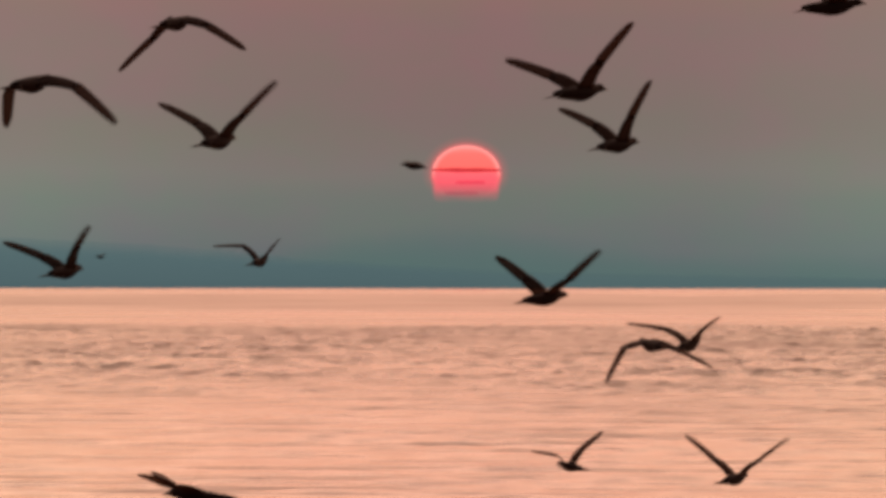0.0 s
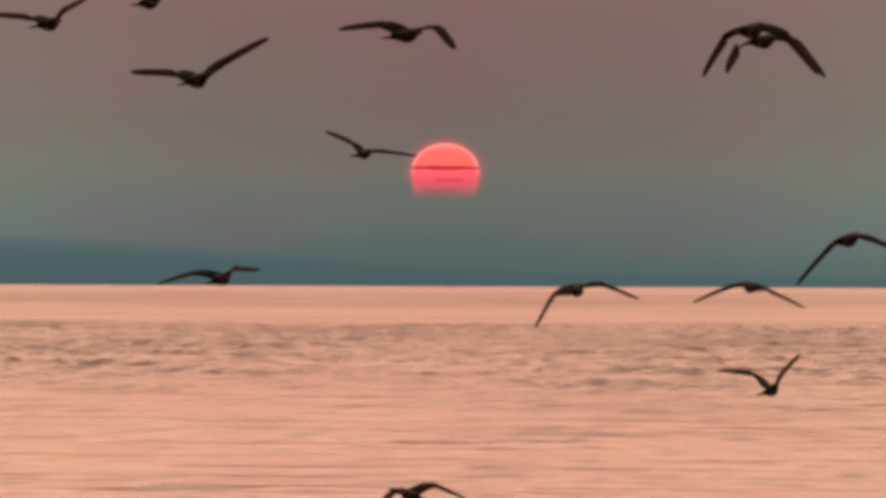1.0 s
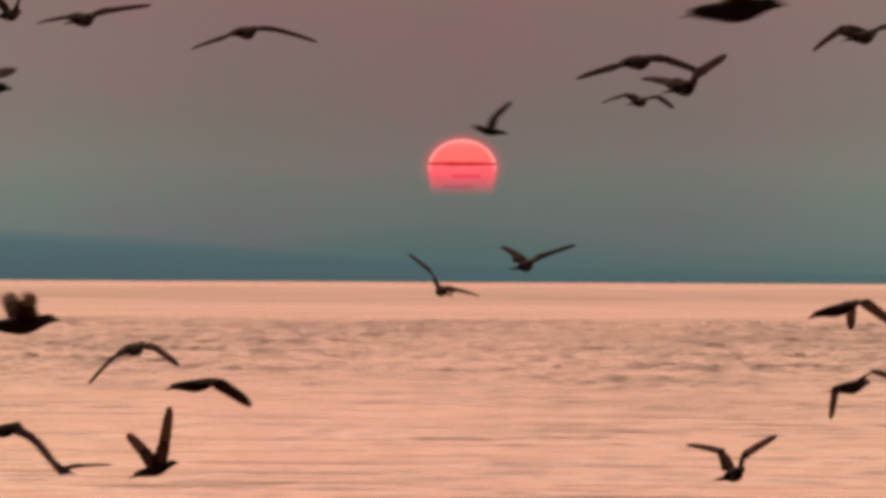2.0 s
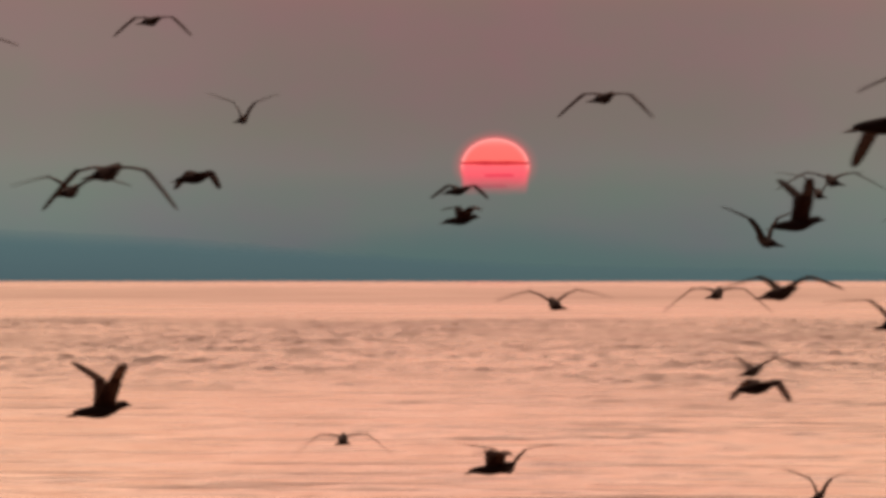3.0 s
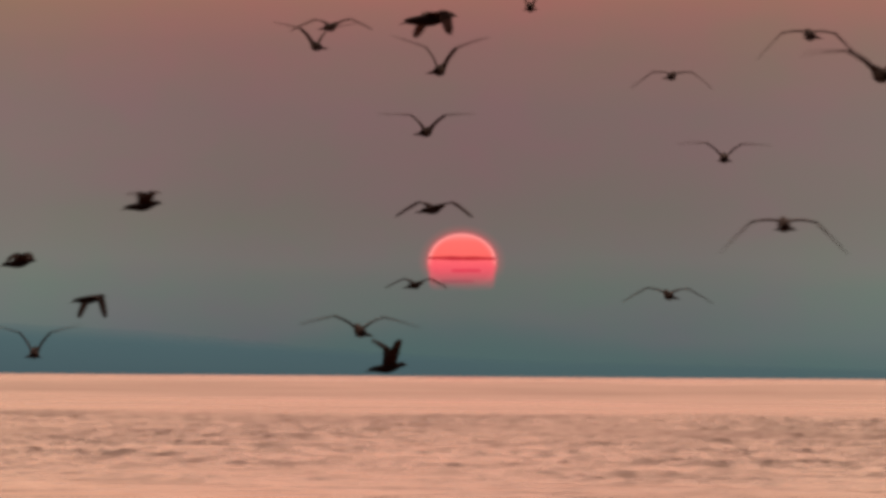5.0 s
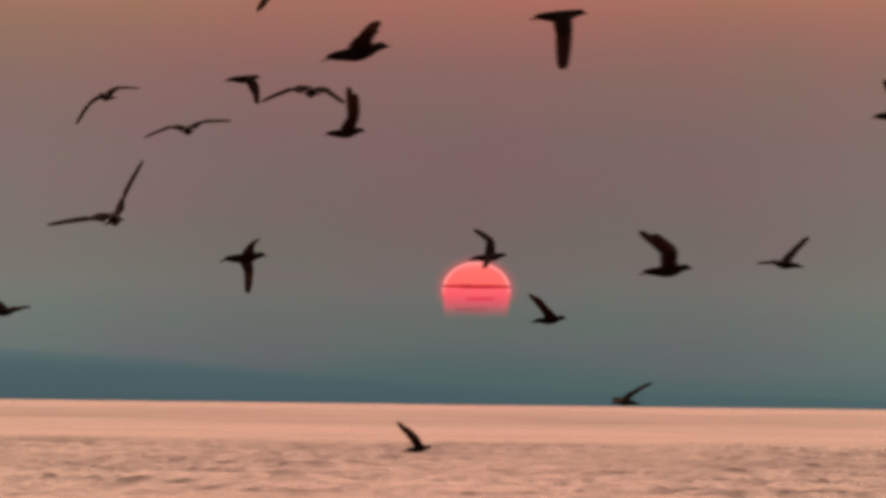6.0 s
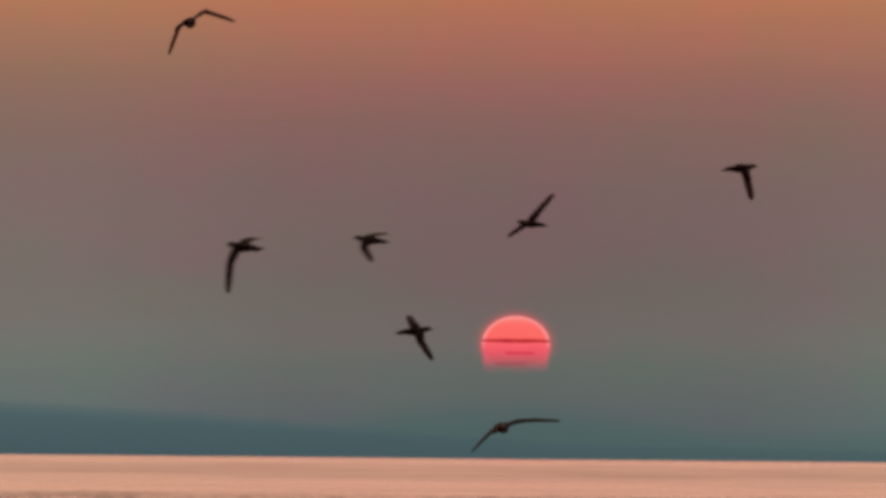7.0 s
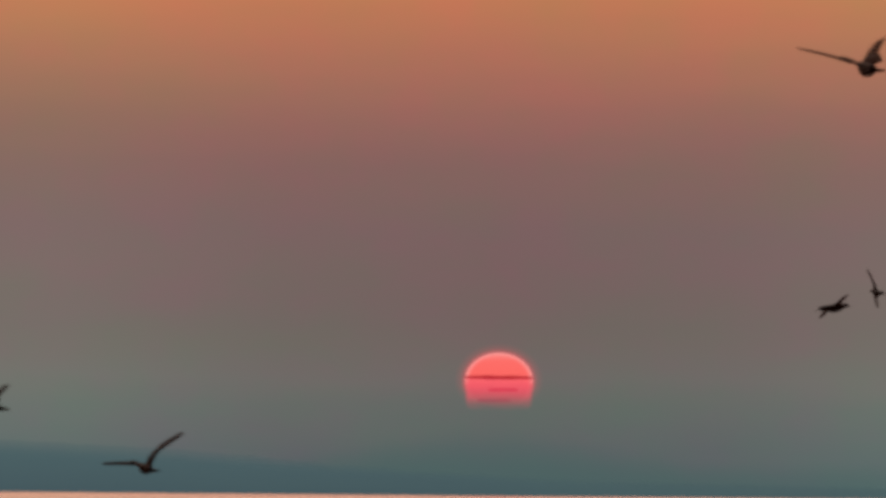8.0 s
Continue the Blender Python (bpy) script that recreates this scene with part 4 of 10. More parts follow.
    fly("dark brown gull flying away through the dusk sky, wings spread", [
        (0, 0.86, 56.64, 5.45, 50, 4, -6, -0.47, -0.3, 0.33, 0.4, 0.17, 0.47, -0.18, -0.11, 0.14, 0.17, 0.01, 0.19, 10, -10),
        (0.1, 1.15, 56.64, 5.58, 46, 4, -1, -0.44, -0.24, -0.34, 0.51, 0.04, -0.35, -0.19, -0.16, -0.04, 0.24, 0.05, -0.05, -3, 0),
        (0.2, 1.38, 56.64, 5.61, 42, 4, -6, -0.57, -0.22, 0.14, 0.55, 0.22, 0.26, -0.18, -0.13, 0.11, 0.2, 0.07, 0.13, 18, -27),
        (0.3, 1.52, 56.64, 5.7, 38, 4, -7, -0.57, -0.26, -0.03, 0.61, -0.11, 0.15, -0.21, -0.13, 0.06, 0.22, -0.03, 0.11, 27, 27),
        (0.4, 1.69, 56.64, 5.74, 34, 4, -6, -0.52, -0.27, -0.28, 0.6, 0.19, -0.11, -0.2, -0.11, -0.1, 0.24, 0.07, 0, -24, 12),
        (0.5, 1.8, 56.64, 5.77, 30, 4, 1, -0.6, -0.01, 0.21, 0.46, -0.37, 0.26, -0.21, 0, 0.14, 0.14, -0.17, 0.11, 12, -24),
        (0.6, 1.91, 56.64, 5.81, 28, 4, 2, -0.52, -0.21, -0.33, 0.51, 0.14, -0.37, -0.21, -0.09, -0.11, 0.21, 0.07, -0.11, -27, 3),
        (0.7, 1.99, 56.64, 5.83, 26, 4, 0, -0.55, 0.12, 0.3, 0.49, -0.22, 0.34, -0.19, 0.03, 0.17, 0.17, -0.06, 0.17, 6, -27),
        (0.8, 2.11, 56.64, 5.87, 24, 4, 0, -0.48, -0.11, -0.4, 0.51, 0.11, -0.37, -0.23, -0.03, -0.1, 0.22, 0.07, -0.09, -24, 6),
        (0.9, 2.2, 56.64, 5.85, 22, 4, -1, -0.35, -0.25, 0.33, 0.46, -0.28, 0.35, -0.19, 0.07, 0.14, 0.16, -0.08, 0.17, 0, -27),
        (1, 2.34, 56.64, 5.92, 20, 4, -2, -0.36, -0.16, -0.35, 0.49, -0.08, -0.36, -0.22, 0.1, -0.08, 0.23, -0.08, -0.07, -21, 9),
        (1.1, 2.38, 56.64, 5.87, 20, 4, -4, -0.31, -0.27, 0.24, 0.5, -0.25, 0.31, -0.18, 0.09, 0.14, 0.17, -0.07, 0.17, 0, 27),
        (1.2, 2.44, 56.64, 5.93, 20, 4, 0, -0.38, 0.5, -0.1, 0.5, -0.38, -0.04, -0.15, 0.2, 0.04, 0.2, -0.13, 0.07, -27, 3),
        (1.3, 2.51, 56.64, 5.86, 20, 4, -4, -0.5, 0.37, 0.18, 0.49, -0.31, 0.27, -0.18, 0.13, 0.1, 0.18, -0.1, 0.14, 9, 27),
        (1.4, 2.53, 56.64, 5.86, 20, 4, 2, -0.35, 0.52, -0.07, 0.49, -0.4, -0.02, -0.14, 0.2, 0.05, 0.2, -0.14, 0.06, 30, 3),
        (1.5, 2.55, 56.64, 5.77, 20, 4, -8, -0.61, 0.08, 0.08, 0.52, -0.08, 0.3, -0.22, 0.12, 0, 0.18, -0.14, 0.09, 15, 30),
        (1.6, 2.48, 56.64, 5.75, 20, 4, -8, -0.38, -0.24, -0.17, 0.56, -0.31, 0.02, -0.23, 0.08, 0.01, 0.22, -0.1, 0.07, -27, 15),
        (1.7, 2.38, 56.64, 5.69, 20, 4, -9, -0.6, 0.1, -0.17, 0.62, -0.15, 0.07, -0.25, 0.02, 0, 0.24, -0.05, 0.06, 30, 21),
        (1.8, 2.22, 56.64, 5.62, 20, 4, -11, -0.4, -0.28, -0.03, 0.53, -0.3, 0.2, -0.23, 0.07, 0.08, 0.2, -0.1, 0.11, 24, 27),
        (1.9, 1.99, 56.64, 5.55, 20, 4, -11, -0.42, -0.25, -0.36, 0.62, -0.15, -0.07, -0.24, -0.05, -0.07, 0.24, -0.05, 0.02, -21, 15),
        (2, 1.7, 56.64, 5.45, 20, 4, -5, -0.46, 0.45, 0.1, 0.42, -0.45, 0.2, -0.17, 0.18, 0.03, 0.13, -0.19, 0.08, 6, 30),
        (2.1, 1.38, 56.64, 5.42, 20, 4, -4, -0.46, 0.24, -0.32, 0.51, -0.29, -0.22, -0.23, 0.1, -0.03, 0.23, -0.1, -0.01, -21, 3),
        (2.2, 1.03, 56.64, 5.34, 20, 4, -2, -0.33, 0.54, 0.12, 0.39, -0.48, 0.19, -0.12, 0.2, 0.08, 0.15, -0.17, 0.11, 0, 27),
    ], None, (-5.0, -0.7), 0.27)
    fly("dark brown gull flying away through the dusk sky, wings spread", [
        (0, 1.3, 63.81, 5.18, 42, 4, -4, -0.5, -0.14, 0.37, 0.38, -0.05, 0.52, -0.15, -0.1, 0.17, 0.13, -0.04, 0.21, 10, -11),
        (0.1, 1.59, 63.81, 5.38, 40, 4, -4, -0.41, -0.26, -0.43, 0.48, 0.18, -0.38, -0.16, -0.1, -0.16, 0.21, 0.09, -0.1, -12, 0),
        (0.2, 1.76, 63.81, 5.5, 39, 4, -3, -0.5, -0.23, 0.31, 0.5, -0.11, 0.4, -0.15, -0.09, 0.18, 0.17, -0.03, 0.18, 6, -12),
        (0.3, 1.96, 63.81, 5.64, 37, 4, -3, -0.53, -0.32, -0.21, 0.59, 0.2, -0.14, -0.2, -0.12, -0.07, 0.23, 0.08, 0, 30, 6),
        (0.4, 2.08, 63.81, 5.76, 36, 4, -7, -0.63, 0, -0.02, 0.58, -0.22, 0.14, -0.24, 0.01, 0.07, 0.21, -0.07, 0.11, 30, 27),
        (0.5, 2.21, 63.81, 5.8, 34, 4, -3, -0.59, -0.06, 0.17, 0.54, 0.26, 0.24, -0.2, -0.1, 0.12, 0.2, 0.11, 0.11, 15, 30),
        (0.6, 2.29, 63.81, 5.92, 32, 4, 1, -0.44, 0.31, -0.31, 0.56, 0.08, -0.29, -0.19, 0.15, -0.04, 0.24, 0.06, -0.05, -12, 0),
        (0.7, 2.42, 63.81, 5.93, 30, 4, -9, -0.54, 0.33, 0.1, 0.55, 0.12, 0.31, -0.2, 0.13, 0.09, 0.19, 0.04, 0.16, 18, -27),
        (0.8, 2.51, 63.81, 5.99, 29, 4, 9, -0.46, 0.39, -0.19, 0.55, -0.16, -0.21, -0.18, 0.17, -0.01, 0.25, -0.03, 0.02, -21, 0),
        (0.9, 2.63, 63.81, 5.98, 27, 4, -4, -0.55, 0.21, 0.25, 0.5, 0.17, 0.36, -0.19, 0.09, 0.14, 0.16, 0.06, 0.19, 9, 30),
        (1, 2.74, 63.81, 6.07, 25, 4, 1, -0.22, -0.34, -0.28, 0.53, -0.02, -0.32, -0.23, 0.02, -0.1, 0.25, -0.02, -0.03, 0, 3),
        (1.1, 2.83, 63.81, 6.05, 25, 4, -3, -0.56, 0.24, 0.22, 0.54, -0.09, 0.33, -0.2, 0.1, 0.12, 0.19, -0.01, 0.17, 9, 30),
        (1.2, 2.92, 63.81, 6.1, 25, 4, 0, -0.48, -0.05, -0.39, 0.49, -0.02, -0.38, -0.24, 0.01, -0.07, 0.24, 0.03, -0.07, -21, 3),
        (1.3, 3.02, 63.81, 6.05, 25, 4, -3, -0.56, 0.16, 0.26, 0.52, -0.12, 0.35, -0.19, 0.07, 0.15, 0.18, -0.03, 0.17, 12, 30),
        (1.4, 3.07, 63.81, 6.04, 25, 4, 0, -0.48, 0.06, -0.39, 0.49, -0.04, -0.37, -0.23, 0.06, -0.08, 0.24, 0.02, -0.06, -21, 3),
        (1.5, 3.15, 63.81, 5.96, 25, 4, -3, -0.56, 0.06, 0.3, 0.49, -0.04, 0.37, -0.21, 0.09, 0.1, 0.2, -0.11, 0.11, 9, -24),
        (1.6, 3.21, 63.81, 5.97, 25, 4, 0, -0.48, 0.28, -0.26, 0.58, -0.06, -0.22, -0.2, 0.15, -0.01, 0.25, 0.01, 0, -24, 6),
        (1.7, 3.3, 63.81, 5.93, 25, 4, -3, -0.57, 0.26, 0.14, 0.55, -0.21, 0.24, -0.2, 0.11, 0.11, 0.2, -0.06, 0.14, 15, 24),
        (1.8, 3.35, 63.81, 5.98, 25, 4, -4, -0.57, 0.12, -0.24, 0.55, -0.27, -0.13, -0.24, 0.08, -0.02, 0.23, -0.09, 0.03, -27, 3),
        (1.9, 3.4, 63.81, 6, 25, 4, 2, -0.53, 0.36, 0.03, 0.51, -0.37, 0.11, -0.2, 0.15, 0.05, 0.2, -0.12, 0.1, 15, 12),
        (2, 3.46, 63.81, 6.08, 25, 4, -1, -0.57, 0.22, -0.12, 0.53, -0.35, -0.02, -0.23, 0.1, 0.04, 0.21, -0.12, 0.06, 30, 6),
        (2.1, 3.53, 63.81, 6.16, 25, 4, 0, -0.6, 0.21, -0.02, 0.55, -0.31, 0.06, -0.23, 0.1, 0.05, 0.21, -0.1, 0.09, 21, 9),
        (2.2, 3.62, 63.81, 6.32, 25, 4, 4, -0.56, 0.28, -0.13, 0.5, -0.34, -0.11, -0.21, 0.13, 0.02, 0.22, -0.11, 0.06, 27, 0),
    ], None, (1.5, 0.8), 0.64)
    fly("dark brown gull flying away before the hazy far hills, wings spread", [
        (0, 0.71, 67.38, 3.85, 52, 4, -2, -0.45, -0.18, 0.41, 0.44, 0.24, 0.4, -0.13, -0.12, 0.17, 0.2, 0.06, 0.14, 10, -10),
        (0.1, 1.09, 67.38, 3.94, 48, 4, 4, -0.57, -0.12, -0.23, 0.52, 0.07, -0.32, -0.25, -0.05, -0.01, 0.24, 0.07, -0.04, -6, 0),
        (0.2, 1.36, 67.38, 3.98, 44, 4, -1, -0.6, 0.22, 0.06, 0.52, 0.36, 0.07, -0.22, 0.08, 0.08, 0.18, 0.15, 0.09, 9, 3),
        (0.3, 1.73, 67.38, 4.08, 41, 4, 4, -0.63, -0.08, 0.01, 0.58, -0.25, -0.02, -0.24, -0.03, 0.07, 0.23, -0.08, 0.06, 9, 0),
        (0.4, 2.07, 67.38, 4.12, 37, 4, -2, -0.62, 0.02, -0.13, 0.56, 0.29, -0.09, -0.25, 0.01, 0.02, 0.21, 0.13, 0.03, -18, 0),
        (0.5, 2.35, 67.38, 4.2, 33, 4, -1, -0.61, -0.04, 0.11, 0.5, -0.38, 0.17, -0.22, 0.07, 0.09, 0.18, -0.14, 0.09, 6, 18),
        (0.6, 2.66, 67.38, 4.22, 31, 4, -2, -0.58, 0.07, -0.2, 0.61, 0.09, -0.17, -0.24, 0.05, 0.01, 0.24, 0.05, -0.01, -15, 0),
        (0.7, 2.92, 67.38, 4.27, 30, 4, -2, -0.61, -0.08, 0.2, 0.46, -0.37, 0.25, -0.22, -0.03, 0.11, 0.17, -0.13, 0.13, 0, -15),
        (0.8, 3.2, 67.38, 4.31, 28, 4, -4, -0.57, 0.01, -0.25, 0.56, -0.24, -0.15, -0.25, 0.03, -0.01, 0.24, -0.08, 0.02, -15, 0),
        (0.9, 3.46, 67.38, 4.32, 27, 4, -2, -0.61, 0, 0.21, 0.43, -0.4, 0.27, -0.22, 0, 0.11, 0.16, -0.14, 0.13, 0, -15),
        (1, 3.67, 67.38, 4.38, 25, 4, -8, -0.54, -0.06, -0.35, 0.57, -0.21, -0.22, -0.22, 0, -0.11, 0.23, -0.08, -0.07, -18, 0),
        (1.1, 3.85, 67.38, 4.35, 25, 4, -2, -0.6, 0.02, 0.23, 0.46, -0.35, 0.28, -0.22, 0.02, 0.12, 0.17, -0.12, 0.14, 0, 21),
        (1.2, 4.05, 67.38, 4.36, 25, 4, -4, -0.52, -0.09, -0.37, 0.5, -0.22, -0.26, -0.23, -0.03, -0.1, 0.24, -0.07, 0, -15, 0),
        (1.3, 4.14, 67.38, 4.38, 25, 4, -3, -0.61, 0.01, 0.2, 0.47, -0.35, 0.27, -0.22, 0.01, 0.12, 0.17, -0.12, 0.13, 3, 21),
        (1.4, 4.31, 67.38, 4.29, 25, 4, -3, -0.55, -0.06, -0.29, 0.56, -0.18, -0.21, -0.25, 0, -0.03, 0.24, -0.05, -0.01, -18, 0),
        (1.5, 4.38, 67.38, 4.33, 25, 4, -3, -0.62, -0.06, 0.13, 0.57, -0.22, 0.18, -0.23, -0.08, 0.06, 0.21, -0.06, 0.13, 3, 9),
    ], None, (2.6, -0.1), 0.01)
    fly("dark brown gull flying away low over the rippled water, wings spread", [
        (0, 2.21, 73.31, 3.38, 24, 4, -2, -0.58, -0.14, 0.24, 0.43, -0.39, 0.29, -0.2, -0.05, 0.14, 0.14, -0.16, 0.12, 0, -18),
        (0.1, 2.36, 73.31, 3.43, 22, 4, -3, -0.58, -0.07, -0.18, 0.57, -0.24, -0.1, -0.24, -0.07, 0.02, 0.23, -0.08, 0.05, 18, 0),
        (0.2, 2.5, 73.31, 3.5, 20, 4, -1, -0.6, -0.08, 0.22, 0.5, -0.31, 0.26, -0.21, -0.04, 0.12, 0.18, -0.11, 0.13, 0, 12),
        (0.3, 2.6, 73.31, 3.56, 18, 4, -7, -0.61, -0.13, -0.19, 0.63, 0.1, 0.01, -0.23, -0.05, -0.07, 0.24, 0.05, 0.06, 12, 6),
        (0.4, 2.63, 73.31, 3.64, 16, 4, -7, -0.52, -0.29, -0.01, 0.48, -0.41, 0.14, -0.24, -0.02, 0.08, 0.18, -0.15, 0.09, 6, 6),
        (0.5, 2.61, 73.31, 3.67, 14, 4, -9, -0.58, -0.13, -0.07, 0.62, 0.07, 0.18, -0.24, 0.08, -0.01, 0.24, 0.04, 0.07, 6, 9),
        (0.6, 2.52, 73.31, 3.76, 13, 4, -10, -0.55, -0.23, -0.13, 0.56, -0.28, 0.12, -0.25, -0.03, 0.03, 0.21, -0.09, 0.1, 12, 6),
        (0.7, 2.34, 73.31, 3.8, 12, 4, -11, -0.57, -0.22, -0.01, 0.57, 0.04, 0.27, -0.24, -0.02, 0.07, 0.18, 0.02, 0.17, 9, 9),
        (0.8, 2.06, 73.31, 3.89, 12, 4, -10, -0.43, -0.18, -0.25, 0.57, -0.28, -0.03, -0.24, 0.07, -0.01, 0.23, -0.1, 0.05, 18, 3),
        (0.9, 1.72, 73.31, 3.86, 11, 4, -2, -0.54, -0.19, 0.13, 0.55, -0.27, 0.19, -0.23, 0.06, 0.08, 0.2, -0.09, 0.12, 0, 6),
        (1, 1.31, 73.31, 3.9, 10, 4, -7, -0.44, -0.02, -0.33, 0.58, -0.12, -0.16, -0.21, 0.13, -0.04, 0.22, -0.12, 0.01, 18, 3),
        (1.1, 0.87, 73.31, 3.86, 10, 4, -8, -0.27, -0.54, 0.21, 0.47, -0.26, 0.34, -0.1, -0.19, 0.13, 0.16, -0.07, 0.17, 0, 12),
        (1.2, 0.38, 73.31, 3.93, 10, 4, -5, -0.37, -0.14, -0.33, 0.56, -0.17, -0.21, -0.22, 0.1, -0.04, 0.25, -0.05, 0, 21, 0),
        (1.3, -0.14, 73.31, 3.89, 10, 4, -10, -0.22, -0.56, 0.21, 0.37, -0.07, 0.36, -0.08, -0.19, 0.14, 0.1, 0.16, 0.17, 0, 15),
        (1.4, -0.74, 73.31, 3.89, 10, 4, -7, -0.42, 0.36, -0.27, 0.55, -0.3, -0.1, -0.2, 0.15, -0.01, 0.23, -0.1, 0.03, 21, 0),
        (1.5, -1.39, 73.31, 3.85, 10, 4, -5, -0.29, -0.54, 0.19, 0.23, -0.54, 0.25, -0.11, -0.2, 0.11, 0.09, -0.19, 0.14, 0, 18),
        (1.6, -2.04, 73.31, 3.83, 10, 4, -4, -0.43, 0.39, -0.2, 0.61, -0.19, -0.07, -0.19, 0.16, 0.02, 0.24, -0.06, 0.03, 18, 0),
        (1.7, -2.73, 73.31, 3.8, 10, 4, -7, -0.43, -0.19, 0.17, 0.4, -0.4, 0.31, -0.19, 0.12, 0.1, 0.15, -0.13, 0.15, 0, 15),
        (1.8, -3.51, 73.31, 3.81, 10, 4, -8, -0.44, 0.34, -0.26, 0.51, -0.39, -0.06, -0.2, 0.14, 0, 0.21, -0.14, 0.03, -18, 0),
        (1.9, -4.27, 73.31, 3.79, 10, 4, -8, -0.21, -0.58, 0.18, 0.43, -0.36, 0.3, -0.08, -0.21, 0.1, 0.16, -0.11, 0.17, 0, 15),
        (2, -5.05, 73.31, 3.82, 10, 4, -7, -0.38, -0.14, -0.24, 0.48, -0.41, -0.09, -0.21, 0.13, 0, 0.2, -0.14, 0.03, -18, 0),
    ], None, (-7.6, -0.0), 0.38)
    fly("dark brown gull flying away low over the rippled water, wings spread", [
        (0, 1.79, 71.76, 3.39, -20, 4, -11, -0.53, -0.15, -0.27, 0.53, -0.17, -0.33, -0.24, -0.07, 0, 0.21, -0.07, -0.12, 0, 15),
        (0.1, 1.65, 71.76, 3.34, -20, 4, -4, -0.52, -0.32, 0.2, 0.54, -0.18, 0.28, 6, 0),
        (0.2, 1.49, 71.76, 3.27, -20, 4, 1, -0.46, -0.41, -0.11, 0.47, -0.4, -0.13, 0, 15),
        (0.3, 1.31, 71.76, 3.12, -20, 4, -1, -0.57, -0.2, 0.21, 0.28, -0.52, 0.25, 9, 0),
        (0.4, 1.12, 71.76, 2.95, -20, 4, -2, -0.63, 0.07, -0.1, 0.6, -0.22, -0.02, 0, 6),
        (0.5, 0.93, 71.76, 2.77, -20, 4, -1, -0.6, -0.04, 0.14, 0.53, 0.31, 0.17, -0.21, -0.1, 0.09, 0.17, 0.17, 0.08, 6, 0),
        (0.6, 0.73, 71.76, 2.56, -20, 4, -4, -0.54, 0.17, -0.29, 0.57, -0.22, -0.14, 0, 12),
        (0.7, 0.5, 71.76, 2.35, -20, 4, -3, -0.49, -0.3, 0.28, 0.15, -0.52, 0.36, 12, 0),
        (0.8, 0.25, 71.76, 2.18, -20, 4, -4, -0.5, -0.23, -0.27, 0.4, -0.46, -0.17, 0, 12),
        (0.9, 0, 71.76, 2.03, -20, 4, -6, -0.59, -0.22, 0.17, 0.47, -0.29, 0.32, 3, 0),
        (1, -0.33, 71.76, 1.91, -20, 4, -5, -0.47, -0.4, -0.11, 0.6, 0.03, -0.12, -0.17, -0.18, 0.04, 0.24, 0.06, 0.04, 0, 12),
        (1.1, -0.61, 71.76, 1.7, -20, 4, -3, -0.55, -0.28, 0.17, 0.41, -0.42, 0.26, 3, 0),
    ], None, (-2.8, -2.7), 0.75)
    fly("dark brown gull flying away low over the rippled water, wings spread", [
        (0, 1.39, 98.21, 1.55, -40, 4, -5, -0.57, 0.02, 0.26, 0.47, -0.12, 0.42, -0.19, -0.05, 0.15, 0.15, -0.06, 0.19, 12, 0),
        (0.1, 0.45, 98.21, 1.65, -40, 4, -4, -0.47, 0.18, -0.39, 0.46, -0.41, -0.18, 0, 18),
        (0.2, -0.54, 98.21, 1.69, -40, 4, -7, -0.6, -0.13, 0.23, 0.4, -0.26, 0.43, 12, 0),
        (0.3, -1.55, 98.21, 1.8, -40, 4, -5, -0.49, 0.15, -0.39, 0.47, -0.42, -0.1, 0, 12),
        (0.4, -2.63, 98.21, 1.87, -40, 4, -7, -0.63, 0.02, 0.15, 0.47, -0.17, 0.4, 6, 0),
        (0.5, -3.77, 98.21, 1.97, -40, 4, -7, -0.52, 0.14, -0.36, 0.59, -0.27, 0, -0.22, 0.04, -0.12, 0.23, -0.09, 0.01, 0, 0),
        (0.6, -4.93, 98.21, 2.1, -40, 4, -9, -0.63, -0.01, 0.1, 0.54, 0.05, 0.33, 0, 0),
        (0.7, -6.06, 98.21, 2.18, -40, 4, -7, -0.54, 0.11, -0.31, 0.55, -0.32, 0.03, 0, 3),
    ], None, (-11.3, 1.0), 0.12)
